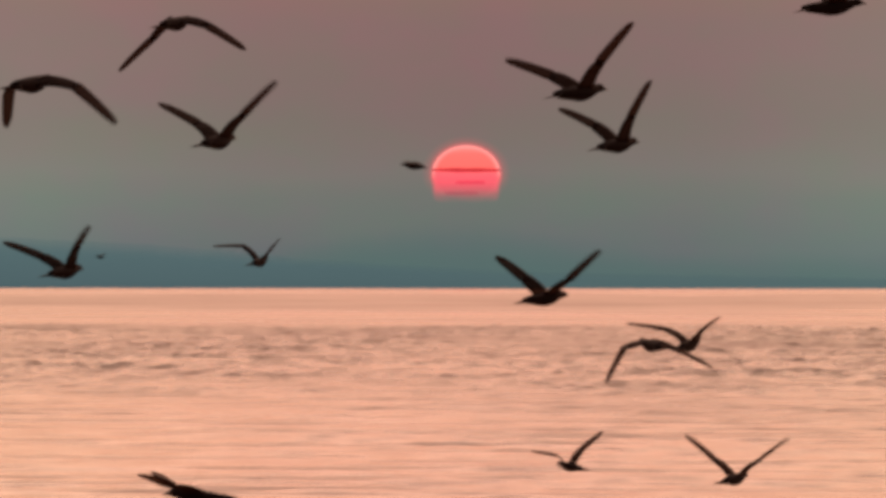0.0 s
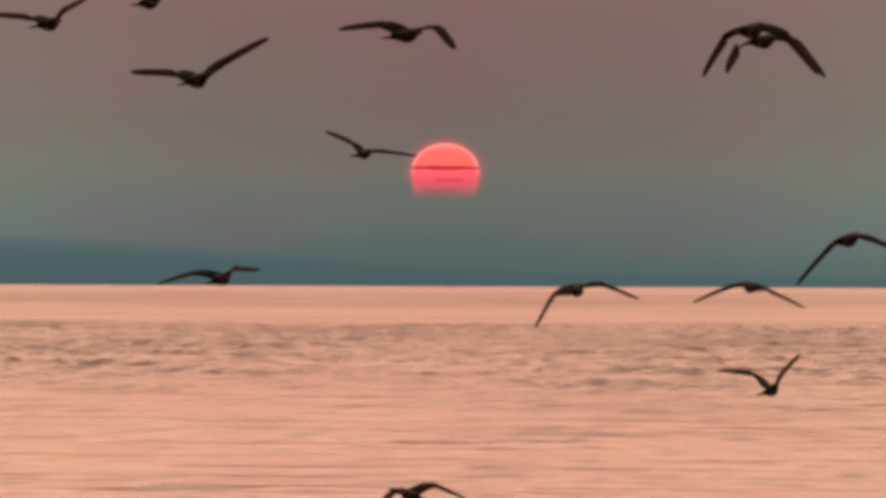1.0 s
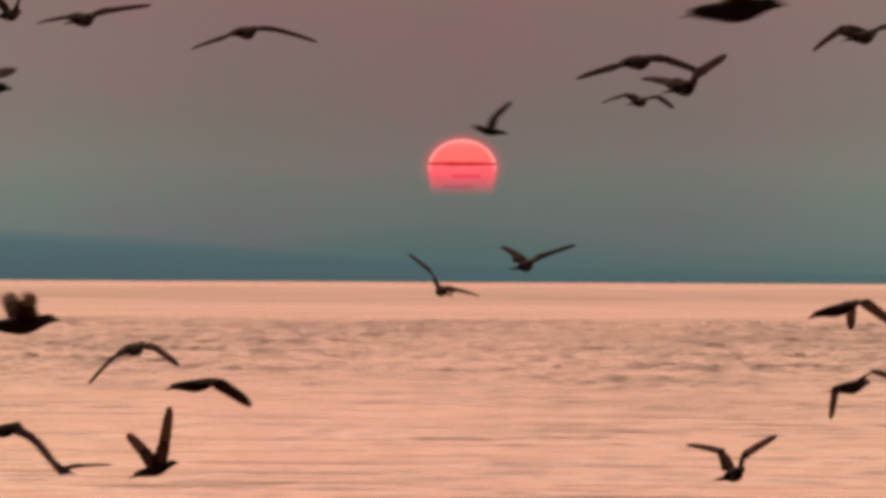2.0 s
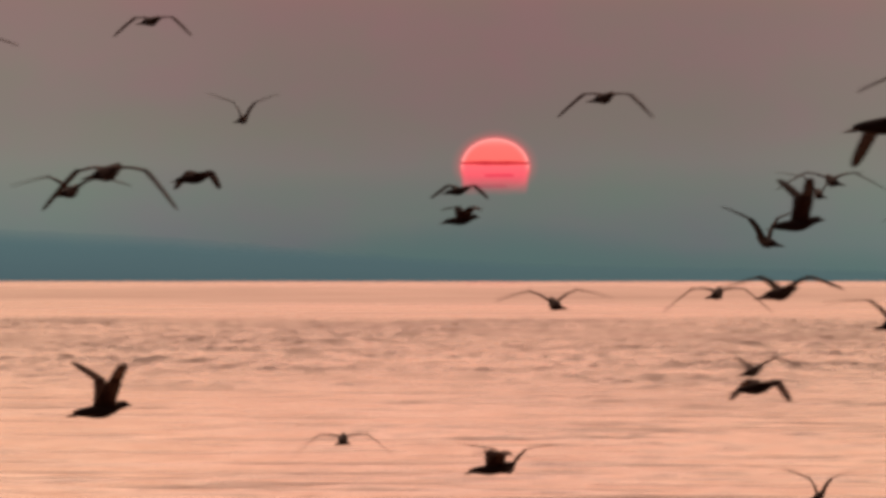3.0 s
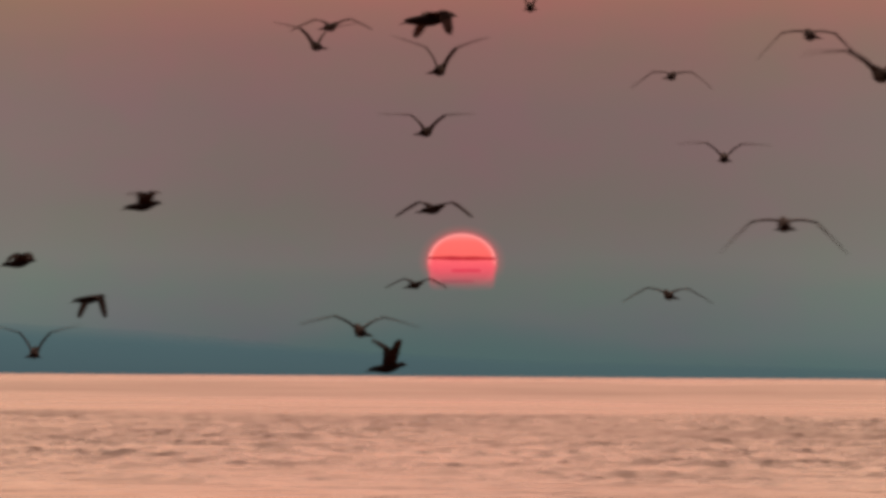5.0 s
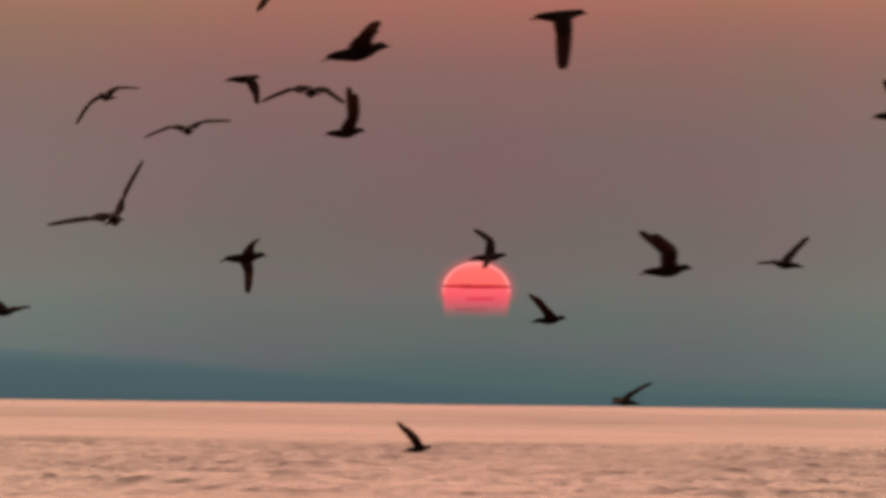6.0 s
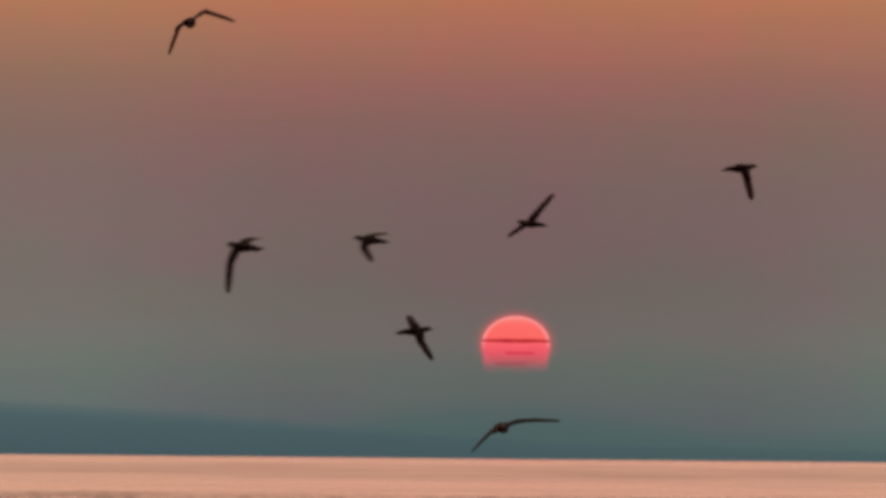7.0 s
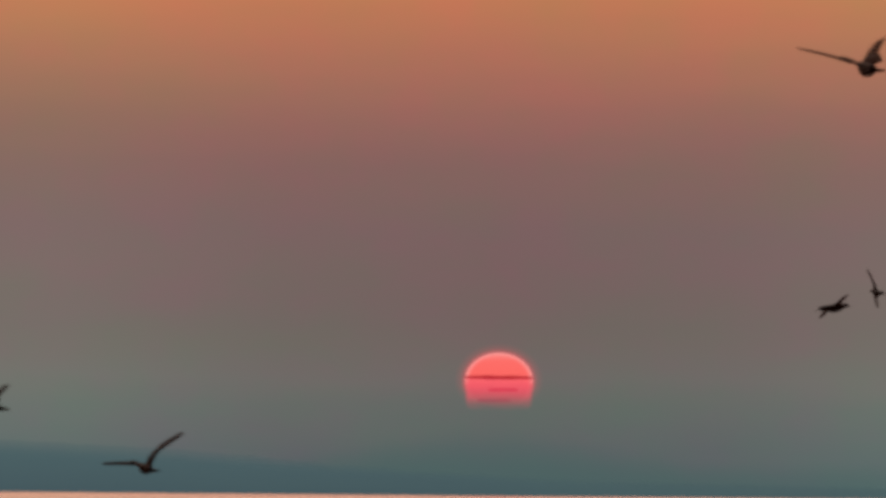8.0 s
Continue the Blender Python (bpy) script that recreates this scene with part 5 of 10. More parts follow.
    fly("dark brown gull flying away low over the rippled water, wings spread", [
        (0, 2.72, 74.9, 2.01, 30, 4, 0, -0.45, -0.15, 0.45, 0.47, 0.18, 0.41, -0.17, -0.06, 0.17, 0.17, 0.08, 0.16, 0, -15),
        (0.1, 2.81, 74.9, 2.07, 28, 4, 3, -0.56, 0.1, -0.25, 0.54, -0.04, -0.28, -0.25, 0.02, -0.01, 0.25, 0.01, -0.01, -15, 0),
        (0.2, 2.94, 74.9, 2.02, 26, 4, 3, -0.56, 0.29, 0.11, 0.6, 0.19, 0.06, -0.21, 0.1, 0.1, 0.22, 0.09, 0.08, 0, 0),
        (0.3, 3.09, 74.9, 2.08, 24, 4, 1, -0.61, 0.08, 0.2, 0.57, -0.21, 0.2, -0.22, 0.01, 0.11, 0.21, -0.07, 0.12, 0, 6),
        (0.4, 3.26, 74.9, 2.11, 22, 4, -3, -0.37, -0.24, -0.32, 0.57, 0.11, -0.26, -0.25, 0.01, -0.03, 0.24, 0.07, -0.04, -9, 0),
        (0.5, 3.39, 74.9, 2.19, 20, 4, -6, -0.45, -0.2, 0.32, 0.45, -0.08, 0.43, -0.21, 0.05, 0.12, 0.19, -0.11, 0.13, 0, -18),
        (0.6, 3.52, 74.9, 2.31, 19, 4, -5, -0.36, -0.2, -0.41, 0.54, -0.09, -0.3, -0.24, -0.01, -0.08, 0.25, -0.02, -0.04, -9, 0),
        (0.7, 3.55, 74.9, 2.36, 18, 4, -5, -0.62, -0.11, 0.1, 0.58, 0.11, 0.23, -0.23, -0.04, 0.09, 0.2, 0.04, 0.14, 6, 9),
        (0.8, 3.55, 74.9, 2.56, 17, 4, -8, -0.45, -0.27, 0.04, 0.54, -0.25, 0.23, -0.23, 0.06, 0.08, 0.2, -0.08, 0.13, 0, 9),
        (0.9, 3.45, 74.9, 2.73, 16, 4, -9, -0.45, -0.22, -0.33, 0.63, -0.01, -0.1, -0.24, -0.03, -0.04, 0.25, 0.01, 0.02, -18, 3),
        (1, 3.31, 74.9, 2.9, 15, 4, -4, -0.48, -0.14, 0.24, 0.34, -0.42, 0.35, -0.17, 0.11, 0.14, 0.12, -0.16, 0.16, 0, 18),
        (1.1, 3.12, 74.9, 3.09, 15, 4, -4, -0.42, 0.32, -0.32, 0.56, -0.18, -0.22, -0.2, 0.14, -0.03, 0.24, -0.05, 0, -18, 0),
        (1.2, 2.92, 74.9, 3.23, 15, 4, -8, -0.34, -0.24, 0.27, 0.46, -0.18, 0.42, -0.17, 0.1, 0.15, 0.16, -0.05, 0.19, 0, 18),
        (1.3, 2.65, 74.9, 3.45, 15, 4, 0, -0.37, 0.39, -0.29, 0.55, -0.12, -0.25, -0.17, 0.18, -0.02, 0.25, -0.02, -0.01, -15, 0),
        (1.4, 2.37, 74.9, 3.56, 15, 4, -5, -0.32, -0.23, 0.26, 0.51, -0.15, 0.37, -0.17, 0.12, 0.14, 0.18, -0.04, 0.17, 0, 15),
        (1.5, 2.09, 74.9, 3.73, 15, 4, -2, -0.37, -0.19, -0.33, 0.51, -0.13, -0.31, -0.23, 0.07, -0.06, 0.23, -0.09, -0.02, -15, 0),
        (1.6, 1.81, 74.9, 3.82, 15, 4, -5, -0.47, 0.4, 0.17, 0.55, -0.19, 0.28, -0.17, 0.14, 0.12, 0.19, -0.05, 0.15, 0, 12),
        (1.7, 1.51, 74.9, 3.96, 15, 4, -1, -0.38, -0.18, -0.31, 0.51, -0.19, -0.28, -0.23, 0.08, -0.03, 0.24, -0.05, -0.02, -15, 0),
        (1.8, 1.2, 74.9, 3.96, 15, 4, -1, -0.39, -0.22, 0.26, 0.54, -0.21, 0.29, -0.19, 0.1, 0.14, 0.19, -0.06, 0.15, 0, 12),
        (1.9, 0.93, 74.9, 4.11, 15, 4, 1, -0.38, -0.18, -0.27, 0.49, -0.22, -0.28, -0.23, 0.09, -0.02, 0.24, -0.07, -0.01, -18, 0),
        (2, 0.65, 74.9, 4.11, 15, 4, 1, -0.36, 0.52, 0.15, 0.52, -0.28, 0.23, -0.12, 0.21, 0.06, 0.16, -0.17, 0.08, 0, 12),
        (2.1, 0.38, 74.9, 4.21, 15, 4, 10, -0.44, 0.41, -0.18, 0.49, -0.23, -0.29, -0.18, 0.17, 0.01, 0.24, -0.07, -0.03, 15, 0),
        (2.2, 0.18, 74.9, 4.28, 15, 4, 4, -0.37, 0.52, 0.11, 0.63, -0.09, 0.08, -0.14, 0.19, 0.08, 0.24, -0.02, 0.07, 0, 3),
    ], None, (-5.6, 0.7), 0.49)
    fly("dark brown gull in profile, crossing low over the rippled water", [
        (0, -1.78, 50.47, 2.52, -78, 4, 5, -0.58, 0.26, 0.11, 0.41, 0.44, 0.18, -0.2, 0.14, 0.04, 0.09, 0.23, 0.06, -18, 0),
        (0.1, -2.05, 50.47, 2.43, -60, 4, 1, -0.6, -0.08, 0.24, 0.57, 0.21, 0.21, -15, 0),
        (0.2, -1.87, 50.47, 2.38, -60, 4, 0, -0.6, -0.17, 0.19, 0.61, 0.16, 0.16, -18, 0),
    ], None, (-1.5, -2.3), 0.86)
    fly("dark brown gull in profile, crossing the dusk sky", [
        (0, 2.82, 57.2, 6.13, 70, 4, -1, -0.53, -0.04, 0.36, 0.51, -0.09, 0.38, 0, 0),
        (0.1, 3.15, 57.2, 6.28, 70, 4, -1, -0.56, -0.1, -0.29, 0.59, 0.03, -0.24, 0, 0),
    ], None, (7.3, 1.2), 0.23)
    fly("dark brown gull in profile, crossing before the hazy far hills", [
        (0, -20.74, 420, 5.36, -75, 4, 0, -0.62, 0.05, 0.18, 0.59, -0.15, 0.22, -6, 0),
        (0.1, -23.59, 420, 5.23, -75, 4, 0, -0.59, 0.03, -0.23, 0.57, -0.18, -0.22, 0, 0),
        (0.2, -26.48, 420, 5.1, -75, 4, 0, -0.63, 0.05, 0.14, 0.59, -0.22, 0.16, -15, 0),
    ], None, (-28.7, -1.2), 0.6)
    fly("dark brown gull flying away through the dusk sky, wings spread", [
        (0.1, -4.56, 69.98, 5.78, 18, 4, 0, -0.32, -0.3, -0.43, 0.44, 0.11, -0.44, -6, 0),
        (0.2, -4.49, 69.98, 6.05, 18, 4, -1, -0.33, -0.29, -0.42, 0.4, -0.1, -0.42, -6, 0),
        (0.3, -4.42, 69.98, 6.31, 18, 4, -1, -0.36, -0.28, -0.41, 0.36, -0.31, -0.39, -6, 0),
        (0.4, -4.29, 69.98, 6.38, 18, 4, 5, -0.29, -0.34, -0.41, 0.36, -0.04, -0.52, -3, 0),
        (0.5, -4.09, 69.98, 6.5, 18, 4, 17, -0.41, -0.28, -0.02, 0.33, -0.07, -0.44, -0.23, 0.08, -0.04, 0.05, 0.11, -0.22, 0, 0),
        (0.6, -3.8, 69.98, 6.57, 18, 4, 5, -0.26, -0.54, -0.16, 0.42, -0.36, -0.27, -15, 0),
        (0.7, -3.56, 69.98, 6.58, 18, 4, -3, -0.33, -0.53, -0.03, 0.5, -0.39, 0.03, 12, 0),
        (0.8, -3.26, 69.98, 6.63, 18, 4, 0, -0.07, -0.53, 0.36, 0.4, -0.37, 0.34, 0, -12),
        (0.9, -3.03, 69.98, 6.63, 18, 4, -11, -0.3, -0.47, -0.25, 0.51, -0.38, -0.03, -9, 0),
        (1, -2.8, 69.98, 6.61, 18, 4, 3, -0.03, -0.49, 0.42, 0.39, -0.34, 0.38, 0, -12),
        (1.1, -2.59, 69.98, 6.6, 18, 4, -8, -0.48, -0.17, -0.39, 0.5, -0.3, -0.21, -15, 0),
        (1.2, -2.45, 69.98, 6.58, 18, 4, 2, -0.05, -0.46, 0.45, 0.41, -0.28, 0.41, 0, -15),
        (1.3, -2.3, 69.98, 6.56, 18, 4, -4, -0.43, -0.16, -0.44, 0.52, -0.01, -0.37, -12, 0),
        (1.4, -2.2, 69.98, 6.5, 18, 4, -6, -0.1, -0.61, 0.2, 0.38, -0.45, 0.27, 0, -12),
        (1.5, -2.1, 69.98, 6.47, 18, 4, 1, -0.46, 0.35, -0.29, 0.51, -0.17, -0.24, -0.19, 0.15, -0.06, 0.21, -0.14, 0.02, -15, 0),
        (1.6, -2.06, 69.98, 6.4, 18, 4, -3, -0.44, -0.45, 0.13, 0.53, -0.3, 0.2, 0, 12),
        (1.7, -2.01, 69.98, 6.39, 18, 4, -4, -0.34, -0.45, -0.24, 0.55, -0.25, -0.17, -12, 0),
        (1.8, -2.02, 69.98, 6.33, 18, 4, -4, -0.64, -0.02, -0.01, 0.6, 0.2, 0.09, 12, 9),
        (1.9, -2.02, 69.98, 6.33, 18, 4, -2, -0.43, -0.46, -0.06, 0.54, -0.32, -0.02, 12, 0),
        (2, -2.04, 69.98, 6.29, 18, 4, -1, -0.61, 0.16, -0.15, 0.64, 0.02, -0.11, -0.23, 0.07, -0.07, 0.25, -0.02, -0.01, 12, 3),
        (2.1, -2.1, 69.98, 6.31, 18, 4, 0, -0.38, -0.5, 0.14, 0.51, -0.37, 0.14, 0, 9),
        (2.2, -2.09, 69.98, 6.32, 18, 4, 1, -0.4, -0.44, -0.22, 0.59, -0.01, -0.26, 21, 0),
    ], (4.5, 1.2), (1.5, 1.2), 0.34)
    fly("dark brown gull flying away through the dusk sky, wings spread", [
        (0.6, -4, 66.07, 6.3, 18, 4, -1, -0.36, -0.51, 0.18, 0.33, -0.52, 0.19, 0, -9),
        (0.7, -3.81, 66.07, 6.33, 18, 4, 5, -0.25, -0.55, -0.16, 0.47, -0.27, -0.28, -15, 0),
        (0.8, -3.74, 66.07, 6.28, 18, 4, -5, -0.06, -0.63, 0.15, 0.44, -0.42, 0.21, 0, 21),
        (0.9, -3.6, 66.07, 6.31, 18, 4, -11, -0.28, -0.49, -0.23, 0.44, -0.46, -0.04, -6, 0),
        (1, -3.54, 66.07, 6.27, 18, 4, -3, -0.42, -0.21, 0.11, 0.45, -0.43, 0.2, -0.21, 0.13, 0.04, 0.16, -0.17, 0.09, 0, 21),
        (1.1, -3.49, 66.07, 6.31, 18, 4, -6, -0.37, -0.4, -0.3, 0.59, -0.18, -0.16, -12, 0),
        (1.2, -3.49, 66.07, 6.31, 18, 4, -5, -0.36, -0.51, -0.08, 0.61, 0.2, 0.02, 15, 6),
        (1.3, -3.52, 66.07, 6.33, 18, 4, 0, -0.31, -0.54, 0.13, 0.48, -0.41, 0.13, 0, 9),
        (1.4, -3.55, 66.07, 6.28, 18, 4, 1, -0.45, -0.45, 0.04, 0.64, 0.06, -0.03, 3, 3),
        (1.5, -3.58, 66.07, 6.26, 18, 4, 4, -0.42, -0.22, 0.13, 0.54, -0.3, 0.03, -0.2, 0.11, 0.09, 0.2, -0.1, 0.1, 0, 0),
        (1.6, -3.57, 66.07, 6.24, 18, 4, 3, -0.31, -0.56, 0.08, 0.64, 0.06, -0.06, 0, 3),
        (1.7, -3.53, 66.07, 6.23, 18, 4, 2, -0.27, -0.56, 0.14, 0.48, -0.43, 0.08, 0, 3),
        (1.8, -3.52, 66.07, 6.25, 18, 4, -1, -0.33, -0.54, 0.03, 0.64, 0.01, 0.01, 3, 6),
        (1.9, -3.43, 66.07, 6.28, 18, 4, -2, -0.2, -0.6, 0.06, 0.6, -0.23, 0.08, 0, 9),
        (2, -3.38, 66.07, 6.27, 18, 4, -3, -0.56, 0.32, -0.01, 0.61, -0.11, 0.09, -0.22, 0.12, 0, 0.22, -0.12, 0.04, 6, 12),
        (2.1, -3.31, 66.07, 6.35, 18, 4, -9, -0.26, -0.56, -0.01, 0.38, -0.51, 0.14, 12, -18),
        (2.2, -3.37, 66.07, 6.36, 18, 4, -12, -0.39, -0.46, -0.17, 0.48, -0.43, 0.08, -18, 12),
    ], (5.5, -0.0), (1.5, 0.9), 0.71)
    fly("dark brown gull flying away before the hazy far hills, wings spread", [
        (0.8, 4.76, 83.48, 4.24, -10, 4, 1, -0.4, -0.48, -0.08, 0.34, -0.51, -0.09, 0, 9),
        (0.9, 4.08, 83.48, 4.06, -10, 4, 2, -0.41, -0.31, 0.38, 0.37, -0.4, 0.36, 15, 0),
        (1, 3.44, 83.48, 3.93, -10, 4, 2, -0.61, -0.08, -0.2, 0.6, -0.13, -0.21, -0.24, -0.01, -0.06, 0.24, -0.02, -0.08, 0, 9),
        (1.1, 2.83, 83.48, 3.78, -10, 4, 0, -0.44, -0.43, 0.19, 0.32, -0.51, 0.2, 3, 0),
        (1.2, 2.23, 83.48, 3.67, -10, 4, 0, -0.62, 0, -0.14, 0.62, -0.11, -0.11, 0, 9),
        (1.3, 1.63, 83.48, 3.59, -10, 4, 1, -0.52, -0.36, 0.14, 0.54, -0.32, 0.11, 3, 3),
        (1.4, 1.07, 83.48, 3.51, -10, 4, 4, -0.61, -0.2, 0.07, 0.64, -0.02, -0.04, 3, 6),
        (1.5, 0.56, 83.48, 3.52, -10, 4, 7, -0.46, -0.42, 0, 0.53, 0, -0.15, -0.2, -0.12, 0.08, 0.2, 0.15, 0.01, 0, 12),
        (1.6, 0.12, 83.48, 3.47, -10, 4, 11, -0.36, -0.47, 0.25, 0.63, -0.1, 0, 9, 9),
        (1.7, -0.15, 83.48, 3.55, -10, 4, 14, -0.55, -0.31, 0.05, 0.4, -0.39, -0.27, 3, 18),
        (1.8, -0.33, 83.48, 3.61, -10, 4, 14, -0.38, -0.47, 0.23, 0.37, -0.51, -0.02, 9, 3),
        (1.9, -0.28, 83.48, 3.78, -10, 4, 15, -0.51, -0.38, -0.05, 0.28, -0.42, -0.36, 0, -18),
        (2, -0.23, 83.48, 3.83, -10, 4, 13, -0.4, -0.01, 0.31, 0.48, 0.44, 0.03, -0.08, 0.18, 0.15, 0.17, 0.18, 0.02, 12, 3),
        (2.1, -0.01, 83.48, 4.05, -10, 4, 16, -0.38, -0.51, -0.08, 0.33, -0.34, -0.38, 0, -18),
        (2.2, 0.2, 83.48, 4.1, -10, 4, 11, -0.36, -0.4, 0.37, 0.42, -0.46, 0.15, 18, 0),
    ], (-7.3, -1.2), (4.5, 1.2), 0.08)
    fly("dark brown gull flying away through the dusk sky, wings spread", [
        (1.6, -5.4, 86.81, 6.63, 42, 4, 19, -0.41, -0.18, 0.46, 0.53, -0.02, -0.31, 0, 0),
        (1.7, -5.21, 86.81, 6.86, 42, 4, -3, -0.41, -0.01, 0.5, 0.26, -0.23, 0.54, 0, 0),
        (1.8, -4.8, 86.81, 7.08, 42, 4, 1, -0.27, -0.29, -0.49, 0.27, 0.2, -0.54, 0, 0),
        (1.9, -4.22, 86.81, 7.16, 42, 4, -7, -0.53, -0.18, -0.3, 0.61, -0.16, -0.13, 0, 0),
        (2, -3.64, 86.81, 7.32, 42, 4, 0, -0.41, -0.03, 0.49, 0.41, -0.01, 0.49, 0, 0),
    ], (4.5, 1.2), (4.5, 2.4), 0.45)
    fly("dark brown gull in profile, crossing low over the rippled water", [
        (1.4, 1.2, 71.5, 1.95, 72, 12, -4, -0.61, 0.02, 0.21, 0.44, -0.41, 0.24, 0, 0),
        (1.5, 1.47, 71.5, 2.28, 72, 12, 0, -0.15, -0.21, 0.59, 0.22, -0.07, 0.59, -0.06, -0.08, 0.23, 0.03, 0.01, 0.25, 0, 0),
        (1.6, 1.87, 71.5, 2.56, 72, 12, 1, -0.59, 0.01, 0.27, 0.6, 0.06, 0.24, 0, -6),
        (1.7, 2.4, 71.5, 2.82, 72, 12, 0, -0.51, 0.23, -0.25, 0.46, 0.37, -0.26, 0, 0),
        (1.8, 2.67, 71.5, 3.11, 72, 12, 0, -0.49, -0.22, 0.34, 0.53, 0.15, 0.33, 0, 0),
        (1.9, 3.13, 71.5, 3.39, 72, 12, 1, -0.13, -0.32, 0.53, 0.38, -0.14, 0.5, 0, 0),
        (2, 3.62, 71.5, 3.69, 72, 12, -1, -0.48, 0.25, -0.26, 0.42, 0.35, -0.26, -0.17, 0.19, -0.02, 0.2, 0.16, 0, 0, 0),
        (2.1, 3.91, 71.5, 3.95, 72, 12, -3, -0.61, 0.02, 0.22, 0.56, 0.07, 0.3, 0, 0),
    ], (3.9, 3.2), (7.0, 1.2), 0.32)
    fly("dark brown gull in profile, crossing low over the rippled water", [
        (1.4, 3.2, 74.61, 1.93, 68, 4, -3, -0.16, -0.41, 0.46, 0.28, -0.04, 0.57, 0, 0),
        (1.5, 3.53, 74.61, 2.22, 68, 4, 1, -0.57, -0.14, 0.22, 0.59, 0.04, 0.2, -0.19, -0.03, 0.16, 0.2, -0.04, 0.14, 0, 15),
        (1.6, 3.99, 74.61, 2.39, 68, 4, 1, -0.61, -0.13, -0.17, 0.49, 0.32, -0.26, -9, 0),
        (1.7, 4.28, 74.61, 2.56, 68, 4, -2, -0.44, -0.28, 0.38, 0.48, -0.05, 0.43, 0, 0),
        (1.8, 4.62, 74.61, 2.82, 68, 4, -1, -0.57, -0.15, -0.25, 0.59, 0.13, -0.22, 0, 0),
    ], (3.6, 3.2), (3.6, 1.2), 0.69)
    fly("dark brown gull flying away low over the rippled water, wings spread", [
        (1.5, 3.42, 69.19, 1.84, 45, 4, -3, -0.12, 0.46, 0.43, 0.43, -0.24, 0.41, -0.03, 0.15, 0.2, 0.13, -0.12, 0.18, 0, 0),
        (1.6, 3.52, 69.19, 2.08, 45, 4, -6, -0.61, -0.01, 0.21, 0.46, -0.32, 0.31, 0, 0),
        (1.7, 3.83, 69.19, 2.39, 45, 4, -9, -0.46, 0.08, -0.4, 0.57, -0.13, -0.23, 0, 0),
        (1.8, 3.72, 69.19, 2.53, 45, 4, -7, -0.56, -0.3, -0.07, 0.6, -0.18, 0.15, 18, 21),
        (1.9, 3.69, 69.19, 2.74, 45, 4, -5, -0.32, -0.33, 0.43, 0.27, -0.07, 0.57, 0, 0),
        (2, 3.64, 69.19, 2.98, 45, 4, -11, -0.53, 0.22, -0.24, 0.61, -0.08, -0.07, -0.24, 0.06, 0, 0.24, -0.01, 0.07, 0, 0),
        (2.1, 3.48, 69.19, 3.14, 45, 4, -5, -0.62, -0.08, -0.13, 0.65, -0.01, 0.02, -15, 6),
        (2.2, 3.43, 69.19, 3.3, 45, 4, -6, -0.4, -0.2, 0.47, 0.18, 0.16, 0.6, 0, 0),
    ], (1.5, 2.4), (1.5, 1.2), 0.06)
    fly("dark brown gull in profile, crossing low over the rippled water", [
        (1.5, -3.17, 74.61, 1.67, 70, 4, 0, -0.37, -0.15, 0.46, 0.38, 0.07, 0.45, -0.09, -0.15, 0.18, 0.06, 0.11, 0.21, 0, 0),
        (1.6, -3.36, 74.61, 1.79, 70, 4, 1, -0.49, -0.09, 0.41, 0.51, -0.03, 0.39, 0, 0),
        (1.7, -3.43, 74.61, 1.79, 70, 4, 4, -0.57, -0.06, 0.29, 0.59, -0.17, 0.21, 0, 0),
    ], (-1.5, 2.8), (-17.5, 0.8), 0.43)
    fly("dark brown gull in profile, crossing low over the rippled water", [
        (1.6, -4.01, 71.5, 1.81, 74, 4, -1, -0.61, -0.11, -0.09, 0.64, -0.02, -0.06, 0, 0),
        (1.7, -3.85, 71.5, 2.1, 74, 4, -1, -0.63, 0, 0.16, 0.56, -0.25, 0.18, 0, 0),
        (1.8, -3.53, 71.5, 2.33, 74, 4, 1, -0.06, -0.16, 0.62, -0.04, -0.07, 0.63, 0, 0),
        (1.9, -3.11, 71.5, 2.66, 74, 4, 0, -0.59, 0.07, 0.25, 0.56, -0.16, 0.27, 0, 0),
        (2, -2.57, 71.5, 2.93, 74, 4, 1, -0.25, 0.54, -0.23, 0.39, 0.39, -0.23, -0.12, 0.22, -0.03, 0.23, 0.1, -0.01, 0, 0),
        (2.1, -2.14, 71.5, 3.22, 74, 4, -4, -0.62, -0.05, -0.09, 0.62, 0.14, 0.14, 0, -9),
        (2.2, -1.65, 71.5, 3.53, 74, 4, -1, -0.06, -0.19, 0.61, -0.04, -0.13, 0.63, 0, 0),
    ], (8.7, 1.2), (5.7, 1.2), 0.8)
    fly("dark brown gull in profile, crossing low over the rippled water", [
        (1.7, -3.07, 78, 1.77, 62, 12, -10, -0.62, -0.1, 0.13, 0.44, -0.42, 0.22, 6, 0),
        (1.8, -3.38, 78, 1.74, 62, 12, 1, -0.62, -0.06, -0.09, 0.61, 0.04, -0.14, -15, 0),
        (1.9, -3.39, 78, 1.83, 62, 12, 1, -0.6, -0.2, 0.13, 0.3, 0.56, -0.02, 0, 0),
        (2, -3.22, 78, 1.94, 62, 12, -6, -0.48, -0.03, 0.42, 0.2, 0.16, 0.6, -0.16, -0.04, 0.19, 0.08, 0.06, 0.23, 24, -24),
        (2.1, -3.01, 78, 2.03, 62, 12, -1, -0.62, -0.16, 0.13, 0.57, 0.24, 0.17, 0, 12),
        (2.2, -2.68, 78, 2.09, 62, 12, -2, -0.52, -0.22, -0.29, 0.59, 0.16, -0.2, 0, 0),
    ], (1.5, 3.7), (6.8, 0.9), 0.1)
